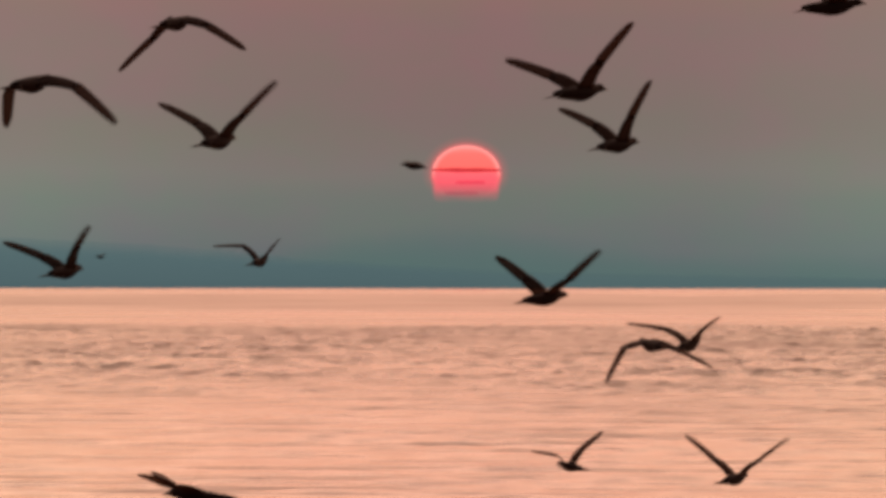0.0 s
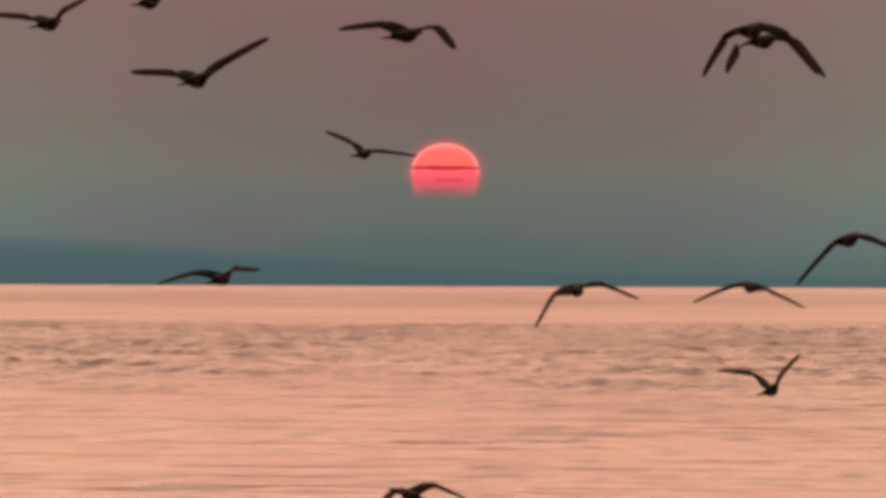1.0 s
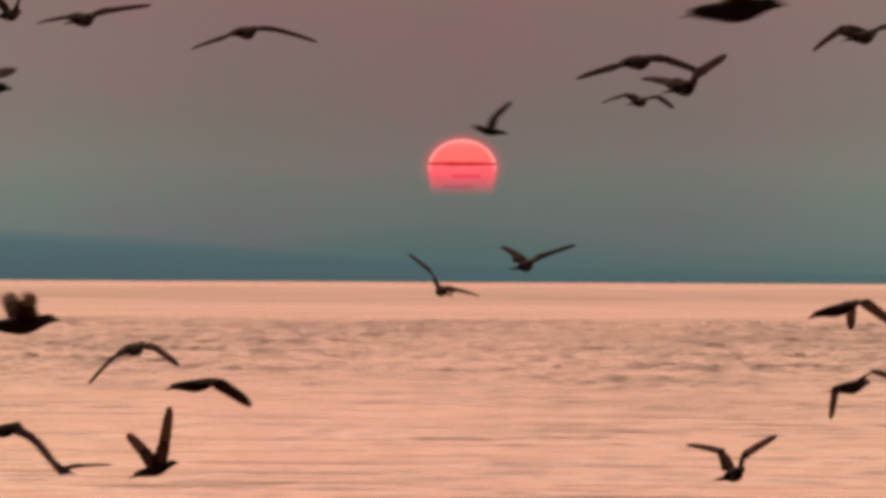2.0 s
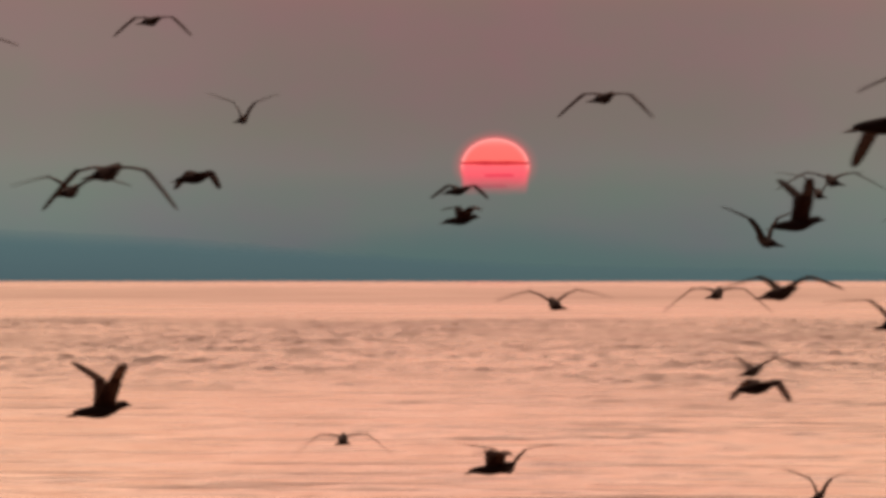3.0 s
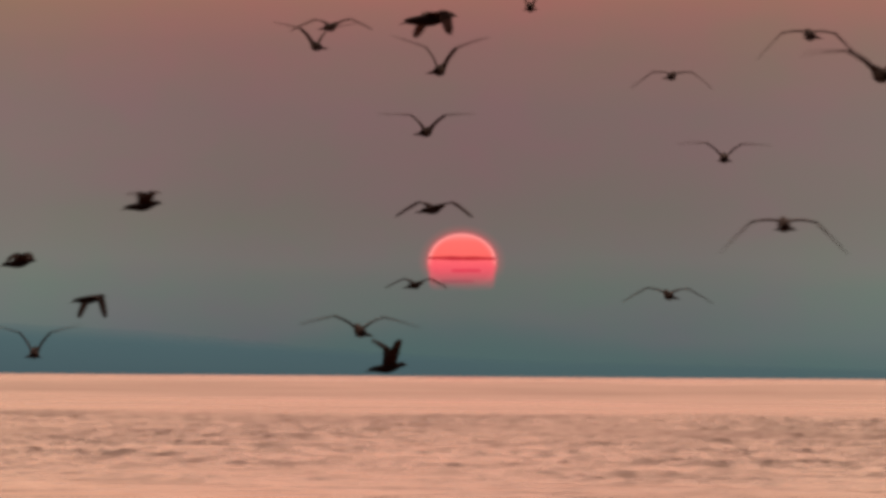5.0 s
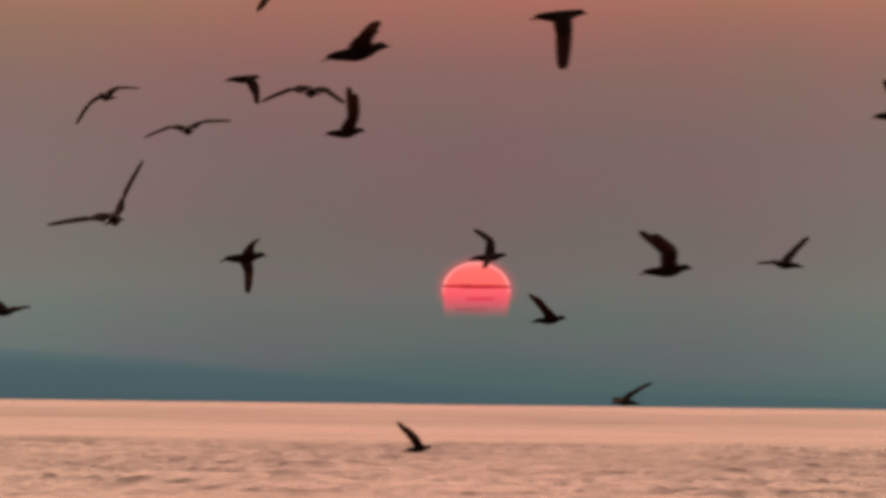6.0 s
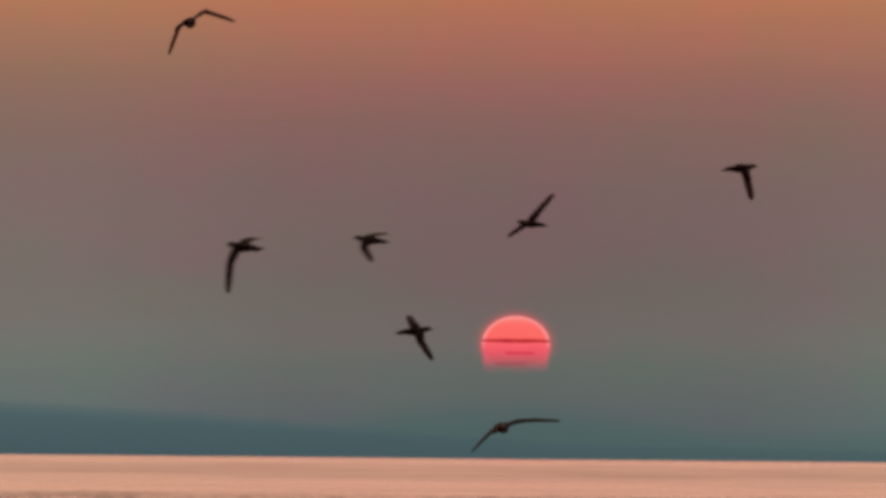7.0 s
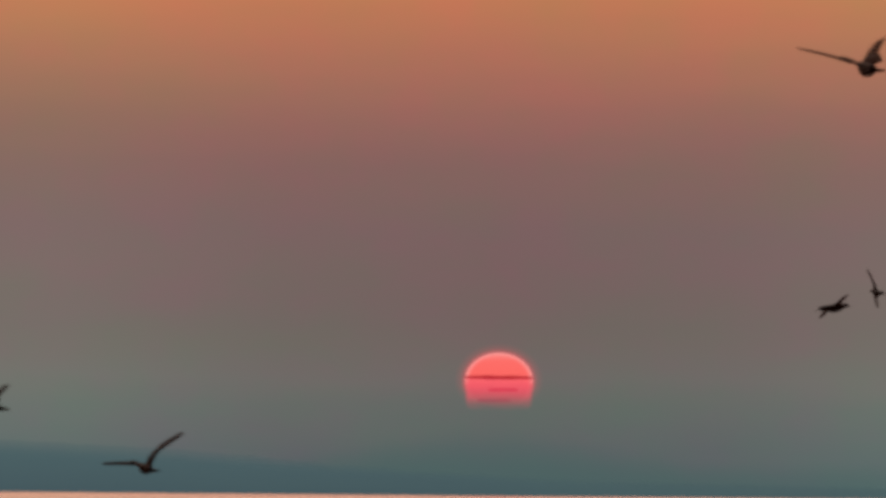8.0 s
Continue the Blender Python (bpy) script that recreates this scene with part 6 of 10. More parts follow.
    fly("dark brown gull in profile, crossing the dusk sky", [
        (1.6, -2.41, 39.91, 3.98, 78, 4, 5, -0.61, -0.16, 0.16, 0.44, 0.15, -0.44, 0, 0),
        (1.7, -1.46, 39.91, 4.27, 78, 4, 3, -0.4, -0.07, 0.5, 0.47, -0.09, 0.43, 0, 0),
        (1.8, -0.5, 39.91, 4.68, 78, 4, 7, -0.63, 0.13, 0.06, 0.54, -0.14, -0.25, 0, 0),
        (1.9, 0.49, 39.91, 5.06, 78, 4, 6, -0.62, 0.13, 0.11, 0.61, 0.07, -0.16, 0, 0),
        (2, 1.46, 39.91, 5.44, 78, 4, 0, -0.56, 0.06, 0.31, 0.55, -0.06, 0.32, 0, 0),
    ], (9.7, 1.2), (13.7, 1.2), 0.84)
    fly("dark brown gull in profile, crossing the dusk sky", [
        (1.7, 6.18, 122.58, 5.86, -65, 4, -5, -0.53, 0.15, -0.32, 0.63, -0.13, -0.02, 0, 12),
        (1.8, 4.36, 122.58, 6.07, -65, 4, -6, -0.63, -0.07, 0.13, 0.24, -0.38, 0.46, 9, 0),
        (1.9, 2.33, 122.58, 6.23, -65, 4, -6, -0.19, 0.25, -0.55, 0.37, 0.2, -0.45, 0, 0),
        (2, 0.47, 122.58, 6.39, -65, 4, -7, -0.63, -0.04, 0.14, 0.39, -0.22, 0.46, 9, 0),
        (2.1, -1.59, 122.58, 6.65, -65, 4, -7, -0.51, -0.03, -0.33, 0.43, 0.26, -0.36, 0, 0),
        (2.2, -3.5, 122.58, 6.82, -65, 4, -6, -0.63, 0.01, 0.07, 0.56, -0.05, 0.3, 0, 0),
    ], (-19.4, 1.2), (-19.6, 1.2), 0.58)
    fly("dark brown gull flying away through the dusk sky, wings spread", [
        (1.9, -4.95, 80.13, 6.8, 20, 4, 1, -0.42, -0.38, -0.28, 0.52, 0.09, -0.36, -15, 0),
        (2, -4.9, 80.13, 6.8, 20, 4, -2, -0.04, -0.59, 0.26, 0.33, -0.48, 0.27, 0, 0),
        (2.1, -4.62, 80.13, 6.94, 20, 4, 4, -0.26, -0.5, -0.25, 0.48, 0.15, -0.39, -6, 0),
        (2.2, -4.66, 80.13, 7, 20, 4, 0, -0.1, -0.51, 0.38, 0.42, -0.33, 0.37, 0, -9),
    ], (5.5, 0.8), (1.5, 0.8), 0.06)
    fly("dark brown gull in profile, crossing the dusk sky", [
        (2, -3.35, 50.47, 5.23, 72, 4, -7, -0.56, 0.09, -0.22, 0.64, 0.06, 0.03, 0, 30),
        (2.1, -2.74, 50.47, 5.47, 72, 4, 6, -0.65, 0.02, 0.02, 0.6, -0.06, -0.18, 9, 0),
        (2.2, -2.16, 50.47, 5.68, 72, 4, 0, -0.63, -0.11, 0.1, 0.59, 0.26, 0.05, 12, 18),
    ], (5.9, 1.2), (5.9, 1.2), 0.8)
    fly("dark brown gull flying away low over the rippled water, wings spread", [
        (1.9, 2.39, 63.09, 2.18, 20, 4, -8, -0.16, -0.52, 0.33, 0.36, -0.29, 0.45, 0, -24),
        (2, 2.33, 63.09, 2.32, 20, 4, -2, -0.49, 0.31, 0.24, 0.42, -0.32, 0.33, -0.13, 0.14, 0.16, 0.1, -0.17, 0.15, 6, 27),
        (2.1, 2.32, 63.09, 2.52, 20, 4, -3, -0.09, -0.52, -0.3, 0.49, -0.26, -0.26, -12, 0),
        (2.2, 2.19, 63.09, 2.63, 20, 4, -3, -0.33, -0.5, 0.22, 0.59, 0.03, 0.26, 0, 21),
    ], (-1.5, 3.2), (1.5, 1.2), 0.54)
    fly("dark brown gull in profile, crossing before the hazy far hills", [
        (2, -3.02, 50.69, 3.65, 65, 4, -1, -0.59, 0.1, 0.21, 0.57, -0.21, 0.22, -0.22, -0.01, 0.12, 0.21, -0.1, 0.09, 12, -24),
        (2.1, -2.43, 50.69, 3.85, 65, 4, 1, -0.59, -0.09, -0.25, 0.56, 0.05, -0.28, -3, 0),
        (2.2, -1.89, 50.69, 4.07, 65, 4, -1, -0.4, -0.3, 0.41, 0.48, -0.1, 0.42, 0, 0),
    ], (6.7, 1.2), (5.7, 1.2), 0.28)
    fly("dark brown gull flying away low over the rippled water, wings spread", [
        (2, -4.06, 65.66, 2.61, 35, 4, -1, -0.54, 0.1, -0.32, 0.45, 0.15, -0.43, -0.24, 0.04, -0.07, 0.19, 0.1, -0.13, -12, 0),
        (2.1, -3.6, 65.66, 2.71, 35, 4, -4, -0.57, -0.05, 0.27, 0.5, -0.14, 0.38, 6, -15),
        (2.2, -3.15, 65.66, 2.88, 35, 4, -6, -0.6, 0.19, -0.07, 0.57, -0.29, 0.04, -27, 9),
    ], (7.1, 1.2), (7.1, 1.2), 0.02)
    fly("dark brown gull flying away low over the rippled water, wings spread", [
        (1.9, -5.01, 99.52, 1.21, -20, 4, 3, -0.59, -0.18, -0.15, 0.31, -0.51, -0.2, 0, 18),
        (2, -5.34, 99.52, 1.36, -20, 4, 7, -0.35, -0.51, 0.21, 0.62, -0.03, 0.15, -0.15, -0.17, 0.09, 0.23, -0.06, 0.07, -18, 3),
        (2.1, -5.67, 99.52, 1.64, -20, 4, 5, -0.57, -0.09, -0.22, 0.5, -0.2, -0.33, 0, 21),
        (2.2, -5.93, 99.52, 1.82, -20, 4, 4, -0.53, -0.32, 0.16, 0.17, -0.62, 0.09, 6, 0),
    ], (-3.1, 4.2), (-3.1, 1.2), 0.76)
    fly("dark brown gull flying away low over the rippled water, wings spread", [
        (2.1, -5.56, 89.22, 1.65, 25, 4, 6, -0.61, 0.21, 0.1, 0.51, -0.37, 0.04, 0, 0),
        (2.2, -5.13, 89.22, 1.88, 25, 4, 9, -0.59, 0.11, -0.2, 0.46, -0.1, -0.39, 15, 0),
    ], (5.3, 1.2), (10.3, 1.2), 0.5)
    fly("dark brown gull flying away through the dusk sky, wings spread", [
        (3.3, -6.91, 105.15, 7.56, 25, 4, 0, -0.45, 0.43, 0.15, 0.53, -0.3, 0.2, 0, 18),
        (3.4, -6.81, 105.15, 7.71, 25, 4, 2, -0.59, 0.1, -0.2, 0.57, 0.15, -0.25, -18, 0),
        (3.5, -6.64, 105.15, 7.97, 25, 4, 0, -0.42, 0.45, 0.19, 0.44, -0.4, 0.24, 0, -12),
        (3.6, -6.6, 105.15, 8.08, 25, 4, -1, -0.6, -0.17, -0.14, 0.62, 0, -0.11, 18, 0),
    ], (1.5, 1.2), (-11.5, 1.2), 0.02)
    fly("dark brown gull flying away through the dusk sky, wings spread", [
        (3.3, -3.65, 100.56, 7.65, 25, 4, 1, -0.5, 0.38, 0.14, 0.54, -0.3, 0.17, 0, 12),
        (3.4, -3.69, 100.56, 7.75, 25, 4, 10, -0.51, 0.32, -0.17, 0.49, 0.17, -0.38, -18, 0),
        (3.5, -3.69, 100.56, 7.8, 25, 4, 1, -0.41, 0.5, 0.06, 0.63, 0.07, 0.08, -0.15, 0.19, 0.06, 0.24, -0.03, 0.07, 0, 6),
        (3.6, -3.57, 100.56, 7.91, 25, 4, 5, -0.51, 0.19, -0.3, 0.47, -0.16, -0.37, -12, 0),
        (3.7, -3.58, 100.56, 7.92, 25, 4, 5, -0.49, 0.38, 0.18, 0.63, -0.07, 0.13, 0, 9),
        (3.8, -3.28, 100.56, 8.06, 25, 4, 7, -0.51, 0.25, -0.26, 0.44, -0.3, -0.3, -12, 0),
        (4, -2.81, 100.56, 8.11, 25, 4, 7, -0.31, -0.31, 0.28, 0.46, -0.18, 0.41, -0.24, 0.02, 0.07, 0.19, -0.09, 0.14, 0, -9),
    ], (3.5, 0.7), (1.5, 2.7), 0.39)
    fly("dark brown gull flying away through the dusk sky, wings spread", [
        (3.3, -2.05, 107.51, 6.61, 10, 4, 6, -0.62, -0.1, 0.09, 0.61, -0.15, -0.07, 6, 0),
        (3.4, -2.1, 107.51, 6.7, 10, 4, 3, -0.63, -0.1, 0.04, 0.54, -0.3, -0.04, 6, 0),
        (3.5, -2.1, 107.51, 6.87, 10, 4, 6, -0.59, -0.1, 0.04, 0.54, -0.27, -0.09, -0.22, 0.04, 0.11, 0.22, -0.09, 0.07, 6, 0),
        (3.6, -2.04, 107.51, 6.97, 10, 4, 5, -0.63, -0.1, 0.07, 0.63, 0.1, -0.08, 6, 3),
        (3.7, -1.98, 107.51, 7.17, 10, 4, 7, -0.52, -0.38, 0.06, 0.54, -0.28, -0.13, 3, 0),
        (3.8, -1.85, 107.51, 7.26, 10, 4, 8, -0.47, -0.42, 0.11, 0.6, -0.15, -0.11, 0, 0),
        (3.9, -1.64, 107.51, 7.43, 10, 4, 7, -0.53, -0.32, 0.14, 0.52, -0.34, -0.05, 3, 0),
        (4, -1.41, 107.51, 7.52, 10, 4, 7, -0.47, 0.41, 0.01, 0.5, -0.39, -0.08, -0.11, 0.22, -0.01, 0.17, -0.18, 0.01, 3, 0),
        (4.1, -1.11, 107.51, 7.7, 10, 4, 9, -0.46, -0.44, 0.09, 0.47, -0.4, -0.1, 0, 0),
        (4.2, -0.77, 107.51, 7.77, 10, 4, 9, -0.32, -0.55, 0.08, 0.52, -0.33, -0.11, 0, 0),
        (4.3, -0.38, 107.51, 7.89, 10, 4, 11, -0.52, -0.37, 0.11, 0.44, -0.41, -0.13, 0, 0),
        (4.4, 0.04, 107.51, 7.95, 10, 4, 11, -0.25, -0.59, 0.11, 0.53, -0.3, -0.14, 0, 0),
        (4.5, 0.5, 107.51, 8.03, 10, 4, 12, -0.49, -0.17, 0.1, 0.38, -0.43, -0.13, -0.19, 0.09, 0.14, 0.21, -0.12, 0.06, 3, 0),
        (4.6, 1.03, 107.51, 8.11, 10, 4, 11, -0.14, -0.62, 0.04, 0.5, -0.29, -0.19, 0, 0),
        (4.7, 1.59, 107.51, 8.12, 10, 4, 8, -0.41, -0.43, 0.26, 0.37, -0.5, 0.11, 0, 0),
    ], (5.5, 1.2), (4.9, 0.6), 0.76)
    fly("dark brown gull in profile, crossing the dusk sky", [
        (3.3, -1.62, 90.32, 5.53, 62, 4, 4, -0.57, -0.08, -0.26, 0.41, 0.19, -0.45, 0, 0),
        (3.4, -1.02, 90.32, 5.74, 62, 4, 4, -0.25, -0.4, 0.43, 0.6, 0, 0.25, 0, -6),
        (3.5, -0.25, 90.32, 5.98, 62, 4, 6, -0.59, 0.01, -0.2, 0.39, 0.09, -0.45, -0.25, 0.04, 0, 0.23, 0.06, -0.09, 0, 0),
        (3.6, 0.36, 90.32, 6.15, 62, 4, 7, -0.57, 0.01, 0.3, 0.63, 0.07, 0.03, 0, 0),
        (3.7, 1.17, 90.32, 6.44, 62, 4, 6, -0.6, 0.05, -0.2, 0.52, -0.06, -0.31, 0, 0),
        (3.8, 2, 90.32, 6.64, 62, 4, 10, -0.63, 0.05, 0.11, 0.6, 0, -0.24, 0, 0),
        (3.9, 2.76, 90.32, 6.91, 62, 4, 2, -0.48, -0.19, 0.39, 0.44, -0.29, 0.37, 0, 0),
        (4, 3.56, 90.32, 7.13, 62, 4, 9, -0.1, 0.31, -0.56, 0.38, 0.1, -0.51, 0, 0.12, -0.22, 0.11, 0.06, -0.21, 0, 0),
        (4.1, 4.36, 90.32, 7.4, 62, 4, -3, -0.43, 0.14, 0.46, 0.4, -0.17, 0.48, 0, 0),
    ], (7.0, 1.2), (9.0, 1.2), 0.13)
    fly("dark brown gull flying away before the hazy far hills, wings spread", [
        (3.3, -0.94, 79.41, 3.89, -10, 4, -16, -0.31, -0.51, 0.22, 0.44, -0.11, 0.46, 0, 0),
        (3.4, -1.18, 79.41, 4.02, -10, 4, -6, -0.34, -0.34, -0.37, 0.51, -0.27, -0.25, 3, 12),
        (3.5, -1.51, 79.41, 4.04, -10, 4, -11, -0.35, -0.52, 0.12, 0.55, -0.08, 0.33, -0.09, -0.23, 0.05, 0.22, 0, 0.12, 0, 0),
        (3.6, -1.9, 79.41, 4.12, -10, 4, -7, -0.46, -0.26, -0.3, 0.54, -0.3, -0.13, 0, 6),
        (3.7, -2.3, 79.41, 4.16, -10, 4, -1, -0.56, -0.29, 0.1, 0.62, -0.1, 0.11, 3, 3),
        (3.8, -2.67, 79.41, 4.33, -10, 4, -2, -0.49, -0.36, -0.18, 0.47, -0.39, -0.14, 0, 9),
        (3.9, -3.02, 79.41, 4.37, -10, 4, 0, -0.62, -0.16, 0.05, 0.63, -0.1, 0.04, 3, 6),
        (4, -3.39, 79.41, 4.49, -10, 4, -1, -0.49, -0.38, -0.04, 0.5, -0.14, -0.06, -0.18, -0.16, 0.08, 0.21, 0.12, 0.05, 0, 6),
        (4.1, -3.71, 79.41, 4.62, -10, 4, 4, -0.34, -0.54, 0.05, 0.51, -0.38, -0.03, 0, 6),
        (4.2, -4.03, 79.41, 4.81, -10, 4, 9, -0.49, -0.42, 0.04, 0.23, -0.56, -0.1, 0, 9),
        (4.3, -4.29, 79.41, 4.91, -10, 4, 2, -0.55, -0.32, 0.02, 0.11, -0.62, 0, 3, 0),
        (4.4, -4.54, 79.41, 5.1, -10, 4, 2, -0.46, -0.45, 0.05, 0.26, -0.59, 0.03, 0, 0),
        (4.5, -4.77, 79.41, 5.2, -10, 4, -1, -0.46, -0.44, -0.06, 0.52, -0.04, -0.06, -0.14, -0.21, 0, 0.18, 0.17, -0.03, 0, 3),
        (4.6, -4.99, 79.41, 5.37, -10, 4, 1, -0.34, -0.53, 0.1, 0.26, -0.59, 0.09, 0, 0),
        (4.7, -5.19, 79.41, 5.52, -10, 4, -1, -0.53, -0.34, 0.02, 0.49, -0.41, 0.04, 0, 3),
    ], (-5.4, 0.7), (-2.2, 1.2), 0.5)
    fly("dark brown gull in profile, crossing low over the rippled water", [
        (3.3, -1.31, 61.93, 3.1, 62, 4, -1, -0.55, 0.06, -0.26, 0.52, 0.28, -0.23, 0, 0),
        (3.4, -0.69, 61.93, 3.25, 62, 4, 3, -0.44, -0.21, 0.42, 0.53, -0.14, 0.34, 0, 0),
        (3.5, 0.02, 61.93, 3.31, 62, 4, 4, -0.57, 0.02, -0.28, 0.31, 0.35, -0.46, -0.24, -0.04, -0.07, 0.12, 0.14, -0.17, 0, 0),
        (3.6, 0.65, 61.93, 3.36, 62, 4, 4, -0.19, -0.25, 0.55, 0.45, -0.05, 0.45, 0, 0),
        (3.7, 1.41, 61.93, 3.43, 62, 4, 4, -0.28, -0.56, -0.08, 0.23, 0.34, -0.48, -24, 0),
        (3.8, 2.13, 61.93, 3.53, 62, 4, 9, -0.39, -0.13, 0.5, 0.42, -0.28, 0.4, 0, 0),
        (3.9, 2.95, 61.93, 3.69, 62, 4, 8, -0.63, -0.1, -0.03, 0.53, -0.13, -0.28, 18, 0),
        (4, 3.74, 61.93, 3.81, 62, 4, 0, -0.49, 0.03, 0.42, 0.48, -0.08, 0.43, 0, 0),
    ], (6.8, 0.8), (7.7, 1.2), 0.87)
    fly("dark brown gull flying away low over the rippled water, wings spread", [
        (3.3, -2.42, 87.92, 2.63, 0, 4, -8, -0.48, -0.03, -0.39, 0.46, -0.39, -0.19, 12, 3),
        (3.4, -2.6, 87.92, 2.68, 0, 4, -6, -0.45, -0.36, 0.29, 0.49, -0.09, 0.41, 3, 9),
        (3.5, -2.76, 87.92, 2.79, 0, 4, -5, -0.46, -0.01, -0.38, 0.55, -0.03, -0.25, -0.22, 0.09, -0.08, 0.24, 0.07, -0.02, 12, 6),
        (3.6, -3, 87.92, 2.82, 0, 4, -6, -0.46, -0.4, 0.2, 0.56, 0.02, 0.28, 0, 6),
        (3.7, -3.29, 87.92, 2.97, 0, 4, -5, -0.57, -0.23, -0.07, 0.59, -0.26, 0.06, 6, 3),
        (3.8, -3.56, 87.92, 3.06, 0, 4, -4, -0.6, -0.17, -0.11, 0.64, 0, -0.02, 6, 3),
        (3.9, -3.87, 87.92, 3.24, 0, 4, -1, -0.39, -0.45, 0.25, 0.54, -0.22, 0.27, 0, 6),
        (4, -4.21, 87.92, 3.37, 0, 4, 0, -0.36, -0.52, -0.1, 0.36, -0.52, -0.11, -0.12, -0.22, -0.01, 0.14, -0.2, 0, 0, 0),
        (4.1, -4.53, 87.92, 3.57, 0, 4, 6, -0.38, -0.39, 0.34, 0.49, -0.36, 0.22, 3, 3),
        (4.2, -4.75, 87.92, 3.65, 0, 4, 23, -0.19, -0.6, 0.16, 0.48, -0.25, -0.28, 0, 6),
        (4.3, -4.8, 87.92, 3.69, 0, 4, 11, -0.32, -0.41, 0.38, 0.26, -0.54, 0.22, 3, 0),
        (4.4, -4.72, 87.92, 3.73, 0, 4, 15, -0.27, -0.57, -0.03, 0.42, -0.32, -0.31, 0, 6),
        (4.5, -4.62, 87.92, 3.79, 0, 4, 0, -0.18, -0.59, 0.19, 0.29, -0.51, 0.29, -0.04, -0.23, 0.1, 0.11, -0.2, 0.11, 0, 9),
        (4.6, -4.49, 87.92, 3.9, 0, 4, 9, -0.1, -0.62, -0.03, 0.4, -0.45, -0.16, 0, 0),
        (4.7, -4.34, 87.92, 3.96, 0, 4, -1, -0.43, -0.4, 0.28, 0.48, -0.31, 0.29, 3, 6),
    ], (-2.1, 2.0), (-2.5, 0.7), 0.24)
    fly("dark brown gull flying away before the hazy far hills, wings spread", [
        (3.3, 0.67, 91.86, 1.95, 15, 4, -3, -0.41, -0.49, 0.04, 0.61, 0.17, 0.07, 0, 3),
        (3.4, 0.91, 91.86, 2.22, 15, 4, -1, -0.41, -0.43, 0.25, 0.38, -0.45, 0.27, 0, 12),
        (3.5, 1.17, 91.86, 2.5, 15, 4, -7, -0.45, -0.11, -0.41, 0.58, -0.09, -0.22, -0.22, 0.03, -0.12, 0.23, -0.09, -0.05, -18, 0),
        (3.6, 1.27, 91.86, 2.74, 15, 4, -9, -0.22, -0.52, 0.3, 0.42, -0.19, 0.45, 0, 21),
        (3.7, 1.33, 91.86, 3.04, 15, 4, -5, -0.16, -0.61, 0.16, 0.51, -0.31, 0.22, 0, 9),
        (3.8, 1.38, 91.86, 3.31, 15, 4, -5, -0.39, -0.49, 0.17, 0.56, 0.17, 0.24, 0, 9),
        (3.9, 1.34, 91.86, 3.67, 15, 4, -4, -0.34, -0.52, -0.04, 0.56, -0.29, 0.04, 6, 0),
        (4, 1.29, 91.86, 3.94, 15, 4, -4, -0.6, 0.14, -0.08, 0.61, -0.12, 0.01, -0.2, 0.14, -0.04, 0.21, -0.13, 0.04, 6, 6),
        (4.1, 1.18, 91.86, 4.29, 15, 4, -3, -0.3, -0.54, 0.15, 0.5, -0.34, 0.21, 0, 9),
        (4.2, 1.08, 91.86, 4.55, 15, 4, -1, -0.34, -0.48, -0.22, 0.6, 0.07, -0.23, 18, 0),
        (4.3, 0.93, 91.86, 4.83, 15, 4, 1, -0.4, -0.39, 0.32, 0.32, -0.46, 0.31, 0, 21),
        (4.4, 0.8, 91.86, 5.16, 15, 4, -3, -0.51, -0.02, -0.34, 0.53, -0.2, -0.26, -18, 0),
        (4.5, 0.54, 91.86, 5.45, 15, 4, 2, -0.53, -0.06, 0.24, 0.36, -0.48, 0.23, -0.19, 0.11, 0.12, 0.12, -0.2, 0.08, 0, 18),
        (4.6, 0.35, 91.86, 5.76, 15, 4, 8, -0.04, -0.63, -0.01, 0.59, -0.02, -0.23, 0, 0),
        (4.7, 0.13, 91.86, 6.02, 15, 4, 1, -0.36, -0.44, 0.3, 0.5, -0.28, 0.28, 0, 12),
    ], (1.7, 1.2), (-2.0, 3.2), 0.61)
    fly("dark brown gull in profile, crossing low over the rippled water", [
        (3.3, 2.36, 79.45, 2.27, 72, 4, -3, -0.38, 0.21, -0.44, 0.46, 0.25, -0.38, 0, 0),
        (3.4, 3.2, 79.45, 2.6, 72, 4, -6, -0.57, -0.02, 0.29, 0.44, -0.03, 0.47, 0, 0),
        (3.5, 4.01, 79.45, 2.95, 72, 4, 2, -0.61, -0.04, -0.16, 0.56, 0.15, -0.26, 0, 0),
    ], (8.2, 1.2), (8.2, 1.2), 0.98)
